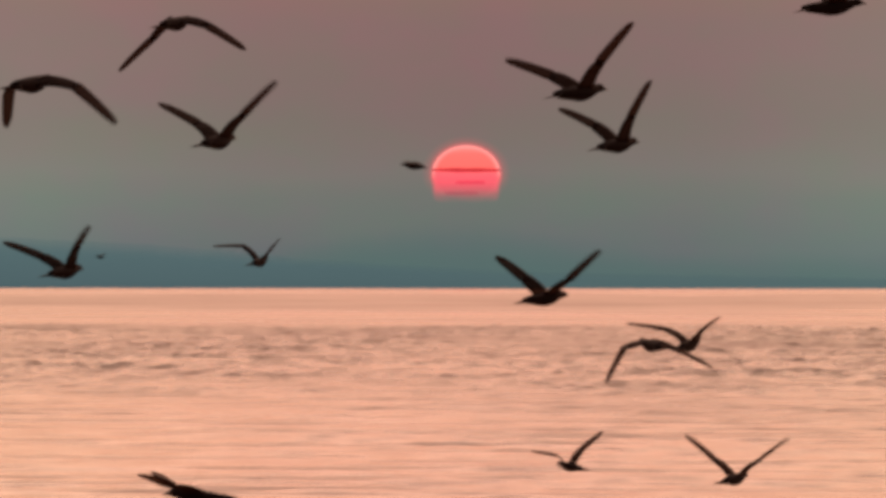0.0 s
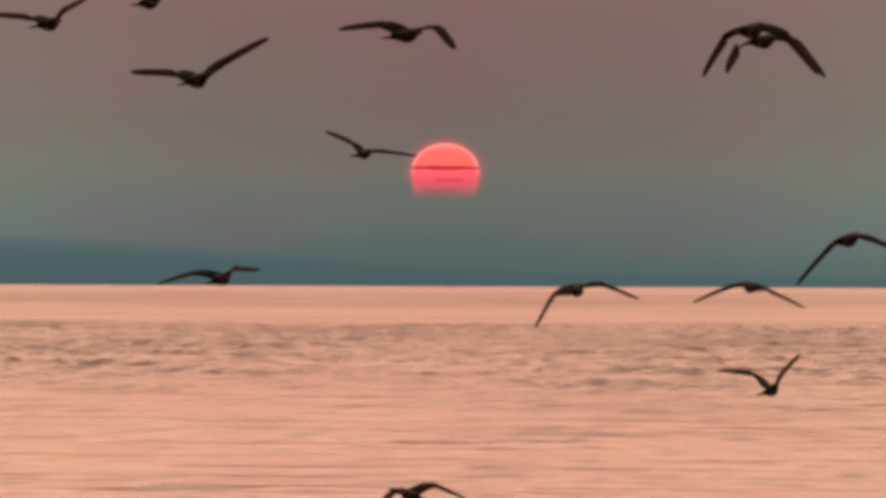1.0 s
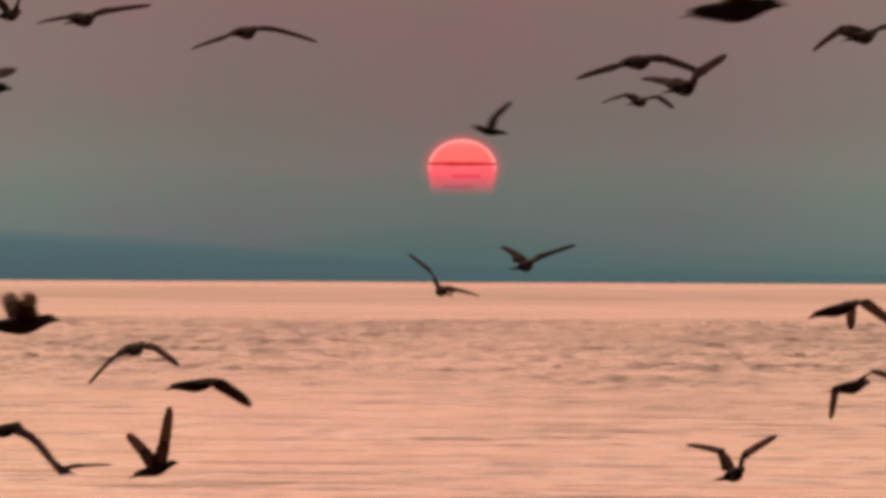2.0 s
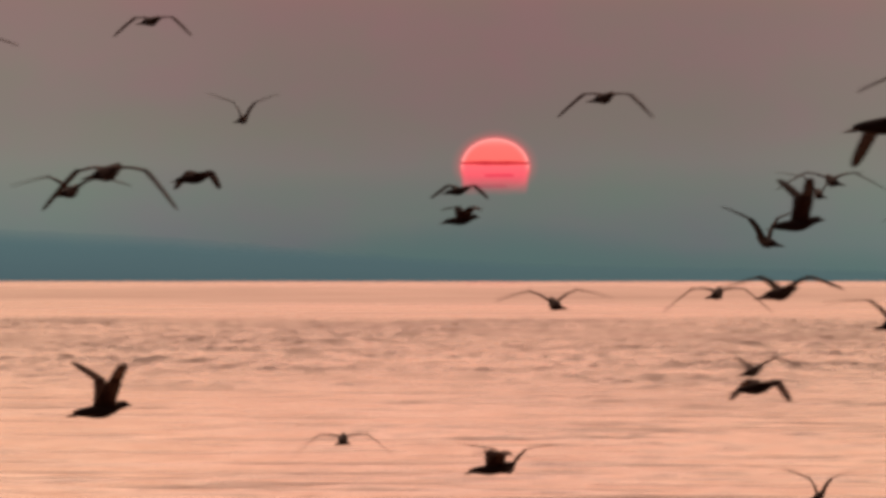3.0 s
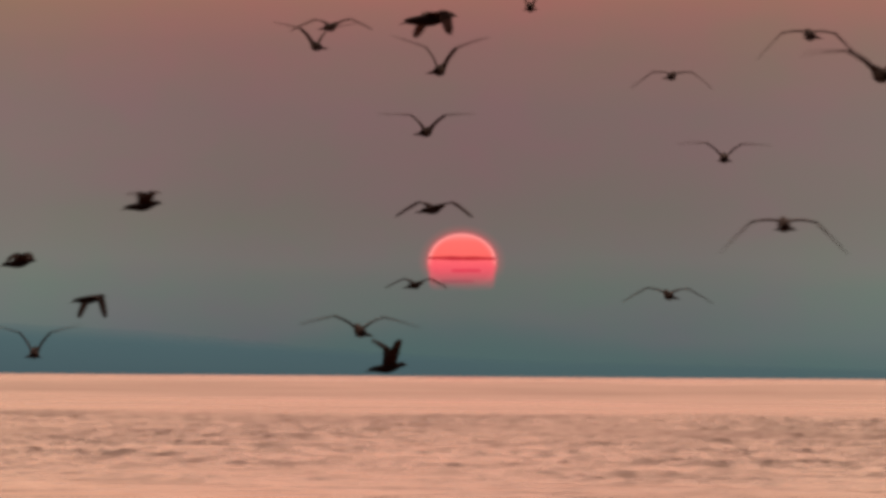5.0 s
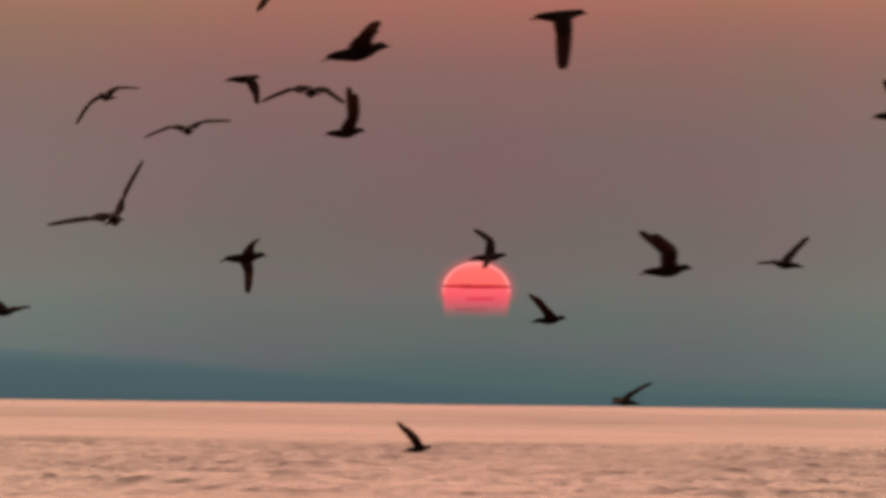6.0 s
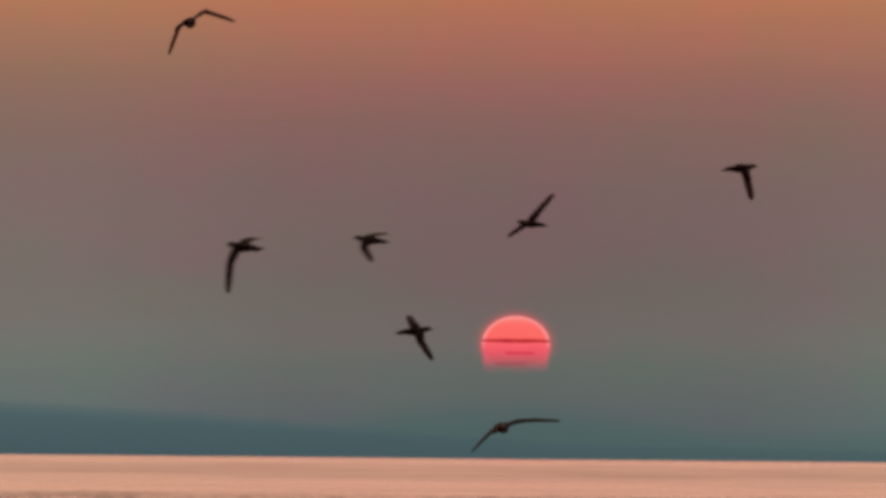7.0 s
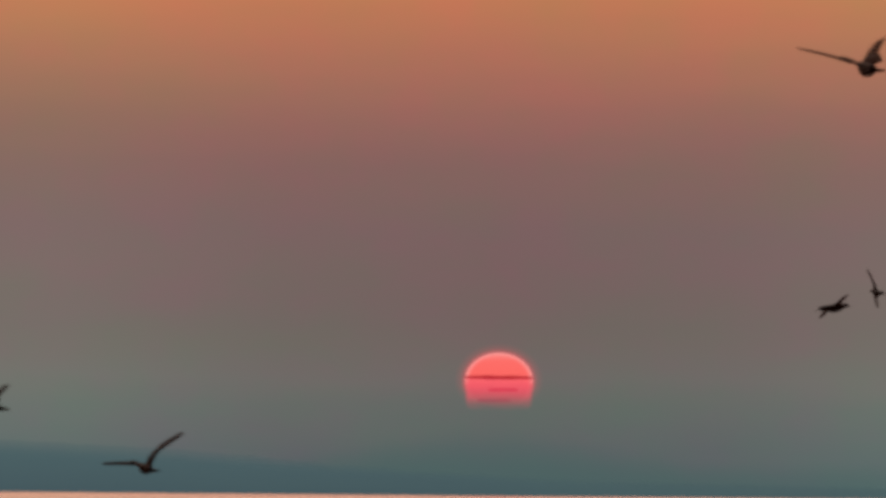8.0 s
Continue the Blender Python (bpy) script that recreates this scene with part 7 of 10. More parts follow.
    fly("dark brown gull flying away low over the rippled water, wings spread", [
        (3.3, 3.8, 103.63, 1.26, 20, 4, 1, -0.49, -0.26, 0.31, 0.57, -0.08, 0.27, 0, 9),
        (3.4, 3.76, 103.63, 1.42, 20, 4, 7, -0.32, -0.52, -0.08, 0.51, -0.17, -0.29, 9, 0),
        (3.5, 3.77, 103.63, 1.63, 20, 4, 8, -0.37, -0.2, 0.47, 0.52, -0.24, 0.29, -0.15, 0, 0.2, 0.18, -0.13, 0.12, 0, 12),
        (3.6, 3.82, 103.63, 1.85, 20, 4, 4, -0.34, -0.43, -0.29, 0.45, 0.13, -0.44, -18, 0),
        (3.7, 3.93, 103.63, 2.02, 20, 4, 3, -0.3, -0.37, 0.43, 0.55, 0.08, 0.32, 0, 12),
        (3.8, 4.09, 103.63, 2.3, 20, 4, 16, 0.04, -0.63, 0.02, 0.51, 0.06, -0.39, 3, 0),
        (3.9, 4.26, 103.63, 2.53, 20, 4, 2, -0.31, -0.45, 0.33, 0.59, -0.08, 0.26, 0, 9),
        (4, 4.43, 103.63, 2.84, 20, 4, 13, -0.35, 0.51, -0.19, 0.5, -0.04, -0.38, -0.12, 0.21, -0.06, 0.24, 0.01, -0.08, 9, 0),
        (4.1, 4.66, 103.63, 3.09, 20, 4, 6, -0.38, -0.39, 0.36, 0.52, -0.32, 0.21, 0, 6),
        (4.2, 4.9, 103.63, 3.45, 20, 4, 6, -0.25, -0.53, -0.23, 0.46, -0.1, -0.4, -18, 0),
        (4.3, 5.2, 103.63, 3.67, 20, 4, 2, -0.22, -0.54, 0.26, 0.52, -0.31, 0.21, 0, 6),
        (4.4, 5.43, 103.63, 3.95, 20, 4, 0, -0.19, -0.52, -0.26, 0.56, 0.05, -0.29, -9, 0),
        (4.5, 5.85, 103.63, 4.12, 20, 4, 0, -0.6, -0.01, 0.22, 0.59, 0.01, 0.18, -0.21, 0.02, 0.14, 0.2, -0.04, 0.15, 3, 6),
    ], (-2.5, 1.2), (6.6, 1.2), 0.78)
    fly("dark brown gull flying away through the dusk sky, wings spread", [
        (3.3, 2.38, 115.43, 5.66, 45, 4, 7, -0.32, -0.23, 0.5, 0.5, -0.1, 0.39, 0, -6),
        (3.4, 2.81, 115.43, 5.78, 45, 4, 10, -0.59, 0.14, -0.19, 0.48, -0.03, -0.39, -15, 0),
        (3.5, 3.41, 115.43, 5.88, 45, 4, 8, -0.43, -0.11, 0.48, 0.55, -0.03, 0.31, -0.16, -0.02, 0.19, 0.23, -0.06, 0.06, 0, -6),
        (3.6, 4.14, 115.43, 6.04, 45, 4, 13, -0.56, 0.21, -0.2, 0.48, -0.19, -0.33, -12, 0),
        (3.7, 4.75, 115.43, 6.12, 45, 4, 6, -0.54, 0, 0.33, 0.62, 0.09, 0.14, 0, 6),
        (3.8, 5.46, 115.43, 6.37, 45, 4, 8, -0.64, 0.03, -0.04, 0.55, -0.18, -0.21, 9, 0),
        (3.9, 6.19, 115.43, 6.52, 45, 4, 3, -0.6, 0.1, 0.21, 0.59, -0.2, 0.18, 0, 18),
    ], (10.1, 1.2), (6.8, 1.2), 0.15)
    fly("dark brown gull in profile, crossing the dusk sky", [
        (3.3, 2.08, 100.94, 5.1, 65, 4, 5, -0.61, -0.06, 0.22, 0.63, 0.11, -0.02, 0, 0),
        (3.4, 2.92, 100.94, 5.1, 65, 4, 10, -0.64, 0.02, -0.05, 0.48, -0.04, -0.39, 9, 0),
        (3.5, 3.77, 100.94, 5.38, 65, 4, 9, -0.29, -0.26, 0.52, 0, -0.33, 0.54, -0.11, -0.1, 0.2, -0.05, -0.08, 0.23, 0, 0),
        (3.6, 4.66, 100.94, 5.58, 65, 4, 9, -0.59, -0.05, -0.21, 0.36, -0.05, -0.5, 0, 0),
        (3.7, 5.56, 100.94, 5.78, 65, 4, 4, -0.55, -0.03, 0.33, 0.62, 0, 0.19, 0, -18),
    ], (8.7, 1.2), (8.7, 1.2), 0.52)
    fly("dark brown gull flying away through the dusk sky, wings spread", [
        (3.3, 1.48, 79.42, 4.71, -20, 4, -8, -0.63, 0, -0.15, 0.13, -0.62, 0.1, 0, 0),
        (3.4, 0.98, 79.42, 4.81, -20, 4, -6, -0.55, -0.05, -0.25, 0.6, -0.22, -0.03, 0, 6),
        (3.5, 0.56, 79.42, 4.96, -20, 4, -8, -0.57, -0.14, 0.24, 0.43, 0, 0.39, -0.18, -0.06, 0.16, 0.16, 0.14, 0.13, 6, 0),
        (3.6, 0.05, 79.42, 5.08, -20, 4, -6, -0.45, -0.24, -0.33, 0.31, -0.51, -0.18, 0, 21),
        (3.7, -0.48, 79.42, 5.18, -20, 4, -5, -0.46, -0.41, 0.18, 0.06, -0.57, 0.28, 6, 0),
        (3.8, -1.06, 79.42, 5.3, -20, 4, -6, -0.45, -0.06, -0.42, 0.34, -0.47, -0.23, 0, -18),
        (3.9, -1.63, 79.42, 5.32, -20, 4, -7, -0.62, 0.13, 0.14, 0.45, -0.27, 0.37, 6, 0),
        (4, -2.32, 79.42, 5.4, -20, 4, -7, -0.5, -0.15, -0.24, 0.58, 0.06, -0.09, -0.22, -0.11, 0.04, 0.21, 0.12, 0.06, 0, 12),
        (4.1, -2.95, 79.42, 5.45, -20, 4, -4, -0.64, 0.07, -0.01, 0.5, -0.38, 0.16, 3, 0),
        (4.2, -3.66, 79.42, 5.53, -20, 4, -5, -0.55, -0.28, -0.03, 0.33, -0.53, 0.13, 0, 0),
        (4.3, -4.39, 79.42, 5.55, -20, 4, -5, -0.6, -0.08, -0.16, 0.45, -0.45, 0.01, 0, 3),
        (4.4, -5.14, 79.42, 5.57, -20, 4, -3, -0.49, -0.39, 0.16, 0.37, -0.48, 0.23, 6, 0),
        (4.5, -5.84, 79.42, 5.65, -20, 4, -6, -0.53, -0.31, -0.13, 0.41, -0.49, 0.04, 0, 0),
    ], (-4.9, 1.2), (-7.3, 0.5), 0.89)
    fly("dark brown gull flying away through the dusk sky, wings spread", [
        (3.3, 1.38, 80.22, 4.15, 10, 4, 1, -0.4, -0.49, 0.14, 0.63, 0.11, 0.05, 0, 3),
        (3.4, 1.22, 80.22, 4.31, 10, 4, 3, -0.33, -0.45, 0.31, 0.41, -0.42, 0.26, 0, 6),
        (3.5, 1.1, 80.22, 4.48, 10, 4, 1, -0.38, -0.16, -0.27, 0.52, -0.15, -0.29, -0.17, 0.14, -0.11, 0.22, -0.12, -0.03, 9, 3),
        (3.6, 1, 80.22, 4.61, 10, 4, -3, -0.28, -0.45, 0.37, 0.5, -0.04, 0.41, 0, 15),
        (3.7, 0.9, 80.22, 4.83, 10, 4, 2, -0.25, -0.54, -0.18, 0.56, -0.08, -0.26, 15, 3),
        (3.8, 0.83, 80.22, 4.95, 10, 4, -1, -0.49, -0.37, 0.21, 0.6, 0.11, 0.2, 0, 9),
        (3.9, 0.74, 80.22, 5.15, 10, 4, 3, -0.29, -0.55, 0.15, 0.51, -0.37, 0.08, 0, 0),
        (4, 0.62, 80.22, 5.29, 10, 4, 0, -0.31, 0.57, -0.06, 0.57, -0.32, -0.03, -0.1, 0.23, -0.02, 0.22, -0.13, 0, 0, 3),
        (4.1, 0.57, 80.22, 5.49, 10, 4, 5, -0.42, -0.36, 0.34, 0.28, -0.5, 0.28, 0, 12),
        (4.2, 0.48, 80.22, 5.68, 10, 4, 1, -0.21, -0.54, -0.21, 0.52, -0.24, -0.24, 21, 0),
        (4.3, 0.42, 80.22, 5.86, 10, 4, -4, -0.2, -0.54, 0.28, 0.51, -0.21, 0.33, 0, 12),
        (4.4, 0.31, 80.22, 6.09, 10, 4, 2, -0.33, -0.45, -0.26, 0.51, -0.06, -0.33, 18, 3),
        (4.5, 0.21, 80.22, 6.23, 10, 4, 5, -0.25, -0.51, 0.31, 0.58, -0.13, 0.19, -0.09, -0.19, 0.14, 0.2, -0.13, 0.07, 0, 9),
        (4.6, 0.21, 80.22, 6.44, 10, 4, 9, -0.32, -0.52, -0.09, 0.48, -0.22, -0.3, 9, 0),
        (4.7, 0.18, 80.22, 6.55, 10, 4, 8, -0.29, -0.48, 0.31, 0.6, -0.19, 0.1, 0, 3),
    ], (-3.5, 1.2), (-1.5, 2.4), 0.26)
    fly("dark brown gull flying away through the dusk sky, wings spread", [
        (3.3, 3.55, 97.84, 5.42, 0, 4, -1, -0.47, -0.42, 0.06, 0.64, -0.04, 0.05, 0, 6),
        (3.4, 3.41, 97.84, 5.69, 0, 4, 2, -0.47, -0.42, -0.05, 0.46, -0.41, -0.1, 0, 3),
        (3.5, 3.29, 97.84, 5.9, 0, 4, 1, -0.45, -0.47, 0.04, 0.65, -0.02, -0.01, -0.16, -0.19, 0.02, 0.25, 0.03, -0.01, 0, 6),
        (3.6, 3.16, 97.84, 6.15, 0, 4, 4, -0.44, -0.46, -0.02, 0.38, -0.49, -0.09, 0, 0),
        (3.7, 3.02, 97.84, 6.28, 0, 4, 1, -0.43, -0.44, 0.2, 0.63, 0.01, 0.13, 3, 6),
        (3.8, 2.99, 97.84, 6.42, 0, 4, 4, -0.4, -0.46, -0.15, 0.42, -0.39, -0.23, 0, 9),
        (3.9, 2.88, 97.84, 6.49, 0, 4, -4, -0.43, -0.45, 0.19, 0.57, -0.13, 0.25, 3, 6),
        (4, 2.78, 97.84, 6.59, 0, 4, 1, -0.39, -0.12, -0.26, 0.47, -0.11, -0.27, -0.18, 0.16, -0.06, 0.23, 0.09, -0.03, 3, 9),
        (4.1, 2.66, 97.84, 6.65, 0, 4, -3, -0.36, -0.47, 0.26, 0.51, -0.24, 0.3, 3, 6),
        (4.2, 2.57, 97.84, 6.73, 0, 4, 4, -0.31, -0.49, -0.19, 0.5, -0.2, -0.28, 6, 12),
        (4.3, 2.44, 97.84, 6.76, 0, 4, 10, -0.43, -0.38, 0.29, 0.21, -0.6, 0.15, 6, 0),
        (4.4, 2.34, 97.84, 6.79, 0, 4, 8, -0.41, -0.44, -0.19, 0.47, -0.17, -0.37, 3, 12),
        (4.5, 2.27, 97.84, 6.76, 0, 4, 11, -0.4, 0.03, 0.36, 0.45, -0.45, 0.15, -0.09, 0.18, 0.15, 0.15, -0.19, 0.06, 9, 3),
        (4.6, 2.31, 97.84, 6.8, 0, 4, 10, -0.41, -0.46, -0.11, 0.42, -0.31, -0.32, 0, 12),
        (4.7, 2.43, 97.84, 6.8, 0, 4, 12, -0.48, -0.25, 0.34, 0.24, -0.57, 0.16, 9, 0),
    ], (-2.5, 1.2), (3.5, 0.1), 0.63)
    fly("dark brown gull flying away through the dusk sky, wings spread", [
        (3.3, 4.42, 100.12, 4.89, -10, 4, 7, -0.54, -0.32, -0.09, 0.37, -0.43, -0.24, 0, 21),
        (3.4, 3.81, 100.12, 4.96, -10, 4, 4, -0.42, -0.44, 0.2, 0.63, -0.1, 0.08, 6, 6),
        (3.5, 3.3, 100.12, 5.12, -10, 4, 7, -0.55, -0.23, -0.18, 0.45, -0.06, -0.35, -0.23, -0.1, 0.02, 0.22, 0.1, -0.06, 0, 21),
        (3.6, 2.83, 100.12, 5.17, -10, 4, 4, -0.41, -0.4, 0.3, 0.61, -0.09, 0.19, 15, 3),
        (3.7, 2.45, 100.12, 5.3, -10, 4, 10, -0.5, -0.37, -0.13, 0.4, -0.32, -0.34, 0, -18),
        (3.8, 2.16, 100.12, 5.37, -10, 4, 3, -0.41, -0.43, 0.25, 0.61, -0.09, 0.16, 12, 6),
        (3.9, 1.9, 100.12, 5.47, -10, 4, 10, -0.41, -0.46, -0.11, 0.51, -0.02, -0.34, 0, 18),
        (4, 1.64, 100.12, 5.47, -10, 4, 6, -0.34, -0.45, 0.32, 0.49, -0.1, 0.18, -0.09, -0.2, 0.13, 0.2, 0.14, 0.07, 18, 0),
        (4.1, 1.53, 100.12, 5.53, -10, 4, 11, -0.39, -0.47, -0.13, 0.33, -0.4, -0.33, 0, -18),
        (4.2, 1.42, 100.12, 5.5, -10, 4, 11, -0.52, -0.24, 0.29, 0.06, -0.63, 0.13, 12, 0),
        (4.3, 1.3, 100.12, 5.47, -10, 4, 2, -0.51, -0.34, -0.13, 0.23, -0.54, -0.16, 0, 18),
        (4.4, 1.29, 100.12, 5.43, -10, 4, 5, -0.5, -0.33, 0.23, 0.31, -0.54, 0.14, 9, 0),
        (4.5, 1.29, 100.12, 5.35, -10, 4, 5, -0.51, 0.12, -0.05, 0.44, 0.45, -0.16, -0.12, 0.22, -0.03, 0.15, 0.19, -0.04, 6, 12),
        (4.6, 1.39, 100.12, 5.32, -10, 4, 8, -0.49, -0.4, 0.1, 0.23, -0.59, -0.03, 3, 0),
        (4.7, 1.48, 100.12, 5.21, -10, 4, 6, -0.55, -0.32, 0.07, 0.45, -0.43, -0.06, 3, 9),
    ], (-4.9, 1.0), (4.5, -0.6), 0.0)
    fly("dark brown gull flying away through the dusk sky, wings spread", [
        (3.3, 3.78, 83.65, 6.35, 25, 4, 9, -0.54, 0.15, 0.31, 0.61, -0.14, 0.11, 0, 3),
        (3.4, 4.14, 83.65, 6.45, 25, 4, 4, -0.63, 0.13, 0.05, 0.56, -0.29, 0.01, 6, 0),
        (3.5, 4.52, 83.65, 6.67, 25, 4, 2, -0.54, 0.33, 0.08, 0.51, -0.38, 0.1, 3, 3),
    ], (8.7, 1.2), (3.7, 1.2), 0.37)
    fly("dark brown gull flying away through the dusk sky, wings spread", [
        (3.5, -9.06, 130.29, 4.62, 30, 4, 5, -0.49, -0.2, -0.36, 0.38, -0.02, -0.45, -0.21, -0.1, -0.09, 0.23, 0.04, -0.08, -9, 0),
        (3.6, -8.79, 130.29, 4.79, 30, 4, 2, -0.53, 0.14, 0.34, 0.56, 0.01, 0.3, 0, 18),
        (3.7, -8.46, 130.29, 4.93, 30, 4, 5, -0.57, -0.07, -0.28, 0.42, 0.19, -0.45, -15, 0),
        (3.8, -8.09, 130.29, 5.05, 30, 4, 4, -0.5, -0.26, 0.28, 0.47, -0.38, 0.24, 0, -12),
        (3.9, -7.7, 130.29, 5.08, 30, 4, 1, -0.54, -0.32, -0.06, 0.59, -0.19, -0.1, 15, 0),
        (4, -7.29, 130.29, 5.17, 30, 4, 3, -0.59, -0.26, 0.06, 0.58, -0.28, -0.03, -0.23, -0.1, 0.03, 0.22, -0.11, 0.04, 0, 0),
        (4.1, -6.93, 130.29, 5.21, 30, 4, 1, -0.51, 0.39, 0.04, 0.63, 0.14, 0.03, 3, 3),
        (4.2, -6.43, 130.29, 5.31, 30, 4, 4, -0.64, 0.08, 0.03, 0.62, -0.1, -0.05, 3, 0),
        (4.3, -6.08, 130.29, 5.26, 30, 4, 1, -0.57, 0.2, 0.2, 0.61, -0.02, 0.2, 0, 12),
        (4.4, -5.63, 130.29, 5.3, 30, 4, 3, -0.57, -0.03, -0.27, 0.5, -0.07, -0.36, -15, 0),
        (4.5, -5.27, 130.29, 5.28, 30, 4, 5, -0.57, 0.26, 0.17, 0.52, -0.21, 0.26, -0.21, 0.12, 0.04, 0.2, -0.14, 0.03, 0, -12),
        (4.6, -4.77, 130.29, 5.36, 30, 4, 2, -0.53, -0.05, -0.34, 0.46, -0.05, -0.4, -9, 0),
        (4.7, -4.4, 130.29, 5.4, 30, 4, -2, -0.52, -0.18, 0.33, 0.52, -0.06, 0.37, 0, -15),
    ], (3.5, 1.2), (12.2, 0.3), 0.11)
    fly("dark brown gull flying away low over the rippled water, wings spread", [
        (3.5, 3.96, 77.99, 3.44, -10, 4, -5, -0.3, 0.05, -0.4, 0.39, -0.18, -0.28, -0.11, 0.21, -0.09, 0.22, 0.11, -0.06, 0, 15),
        (3.6, 3.59, 77.99, 3.44, -10, 4, -1, -0.57, 0.11, 0.25, 0.4, -0.41, 0.3, 9, 0),
        (3.7, 3.17, 77.99, 3.52, -10, 4, -4, -0.53, -0.25, -0.22, 0.53, -0.3, -0.11, 0, 9),
        (3.8, 2.68, 77.99, 3.62, -10, 4, -2, -0.62, -0.16, 0.03, 0.63, -0.1, 0.07, 3, 3),
        (3.9, 2.33, 77.99, 3.62, -10, 4, 1, -0.51, -0.38, -0.02, 0.57, -0.25, -0.06, 0, 9),
        (4, 1.9, 77.99, 3.63, -10, 4, 3, -0.45, 0.15, 0.06, 0.63, -0.11, -0.01, -0.07, 0.24, 0.03, 0.25, 0.02, 0, 6, 6),
        (4.1, 1.54, 77.99, 3.73, -10, 4, 4, -0.52, -0.36, 0.02, 0.47, -0.42, -0.06, 0, 6),
        (4.2, 1.21, 77.99, 3.73, -10, 4, 6, -0.44, -0.46, 0.1, 0.63, -0.11, -0.06, 0, 9),
        (4.3, 0.97, 77.99, 3.79, -10, 4, 7, -0.52, -0.38, 0.08, 0.44, -0.45, -0.07, 3, 6),
        (4.4, 0.77, 77.99, 3.8, -10, 4, 9, -0.29, -0.56, 0.1, 0.46, -0.42, -0.05, 0, 6),
        (4.5, 0.67, 77.99, 3.89, -10, 4, 10, -0.5, -0.3, 0.17, 0.49, -0.22, -0.06, -0.13, -0.15, 0.15, 0.23, 0.06, 0.06, 6, 6),
        (4.6, 0.7, 77.99, 4, -10, 4, 14, -0.28, -0.57, 0.06, 0.53, -0.22, -0.21, 0, 15),
        (4.7, 0.84, 77.99, 4.14, -10, 4, 11, -0.49, -0.36, 0.22, 0.36, -0.51, 0, 9, 3),
    ], (-6.2, 0.6), (-6.5, 0.9), 0.15)
    fly("small dark gull skimming low over the rippled water", [
        (3.7, -9.28, 137.24, 0.55, 85, 4, 0, -0.61, -0.19, 0.11, 0.64, -0.01, 0.07, 0, 0),
        (3.8, -8.33, 137.24, 0.62, 85, 4, 0, -0.47, -0.03, 0.44, 0.45, 0.03, 0.46, 0, 0),
        (3.9, -7.34, 137.24, 0.68, 85, 4, 1, -0.49, -0.14, -0.36, 0.45, -0.09, -0.41, 0, 0),
        (4, -6.39, 137.24, 0.81, 85, 4, 0, -0.51, -0.09, 0.39, 0.54, 0, 0.35, -0.2, -0.01, 0.15, 0.2, 0.03, 0.14, 0, 0),
        (4.1, -5.43, 137.24, 0.82, 85, 4, 0, -0.53, -0.13, -0.28, 0.52, -0.03, -0.31, 0, 0),
        (4.2, -4.48, 137.24, 0.95, 85, 4, 0, -0.57, -0.28, -0.02, 0.61, 0.18, -0.02, -12, 0),
        (4.3, -3.58, 137.24, 0.98, 85, 4, 0, -0.59, -0.15, 0.21, 0.61, 0.06, 0.2, 0, 0),
        (4.4, -2.64, 137.24, 0.97, 85, 4, 0, -0.59, -0.25, -0.04, 0.61, 0.13, -0.06, -12, 0),
        (4.5, -1.73, 137.24, 1.06, 85, 4, 0, -0.54, -0.07, 0.35, 0.55, 0, 0.35, -0.21, -0.04, 0.13, 0.21, 0, 0.13, 0, 0),
        (4.6, -0.7, 137.24, 1.08, 85, 4, 0, -0.56, -0.25, -0.1, 0.6, 0.13, -0.14, 0, 0),
    ], (9.7, 0.7), (9.4, 0.3), 0.89, size=0.67)
    fly("dark brown gull in profile, crossing low over the rippled water", [
        (3.5, -2.82, 79.45, 1.67, 70, 4, -1, -0.51, -0.07, 0.4, 0.47, -0.19, 0.4, -0.2, -0.03, 0.15, 0.17, -0.05, 0.17, 0, 0),
        (3.6, -2.25, 79.45, 1.5, 70, 4, 0, -0.6, -0.07, -0.18, 0.6, 0, -0.19, 0, 0),
        (3.7, -1.65, 79.45, 1.6, 70, 4, -1, -0.5, -0.06, 0.4, 0.48, -0.11, 0.42, 0, 0),
        (3.8, -1.04, 79.45, 1.9, 70, 4, 3, -0.44, -0.14, 0.45, 0.5, -0.14, 0.38, 0, 0),
        (3.9, -0.34, 79.45, 1.94, 70, 4, 0, -0.62, -0.13, -0.14, 0.61, 0.01, -0.15, -6, 0),
        (4, 0.23, 79.45, 2.03, 70, 4, 1, -0.6, -0.05, 0.23, 0.63, 0.02, 0.17, -0.23, -0.04, 0.08, 0.25, 0.01, 0.05, 0, 0),
        (4.1, 0.93, 79.45, 2.21, 70, 4, 2, -0.59, -0.03, 0.26, 0.52, -0.25, 0.27, 0, 0),
        (4.2, 1.66, 79.45, 2.27, 70, 4, 1, -0.57, 0.1, -0.19, 0.61, 0.08, -0.2, 0, 0),
        (4.3, 2.29, 79.45, 2.44, 70, 4, -4, -0.53, -0.3, 0.21, 0.52, -0.11, 0.37, 0, 0),
        (4.4, 3, 79.45, 2.5, 70, 4, -5, -0.45, -0.03, -0.45, 0.55, 0.25, -0.21, 0, 0),
        (4.5, 3.54, 79.45, 2.62, 70, 4, -3, -0.45, -0.37, 0.27, 0.49, 0.04, 0.41, -0.19, -0.12, 0.1, 0.21, -0.01, 0.13, 0, 0),
        (4.6, 4.19, 79.45, 2.71, 70, 4, -5, -0.51, -0.07, -0.37, 0.61, 0.19, -0.09, 0, 0),
    ], (6.2, 2.9), (7.3, 1.1), 0.63)
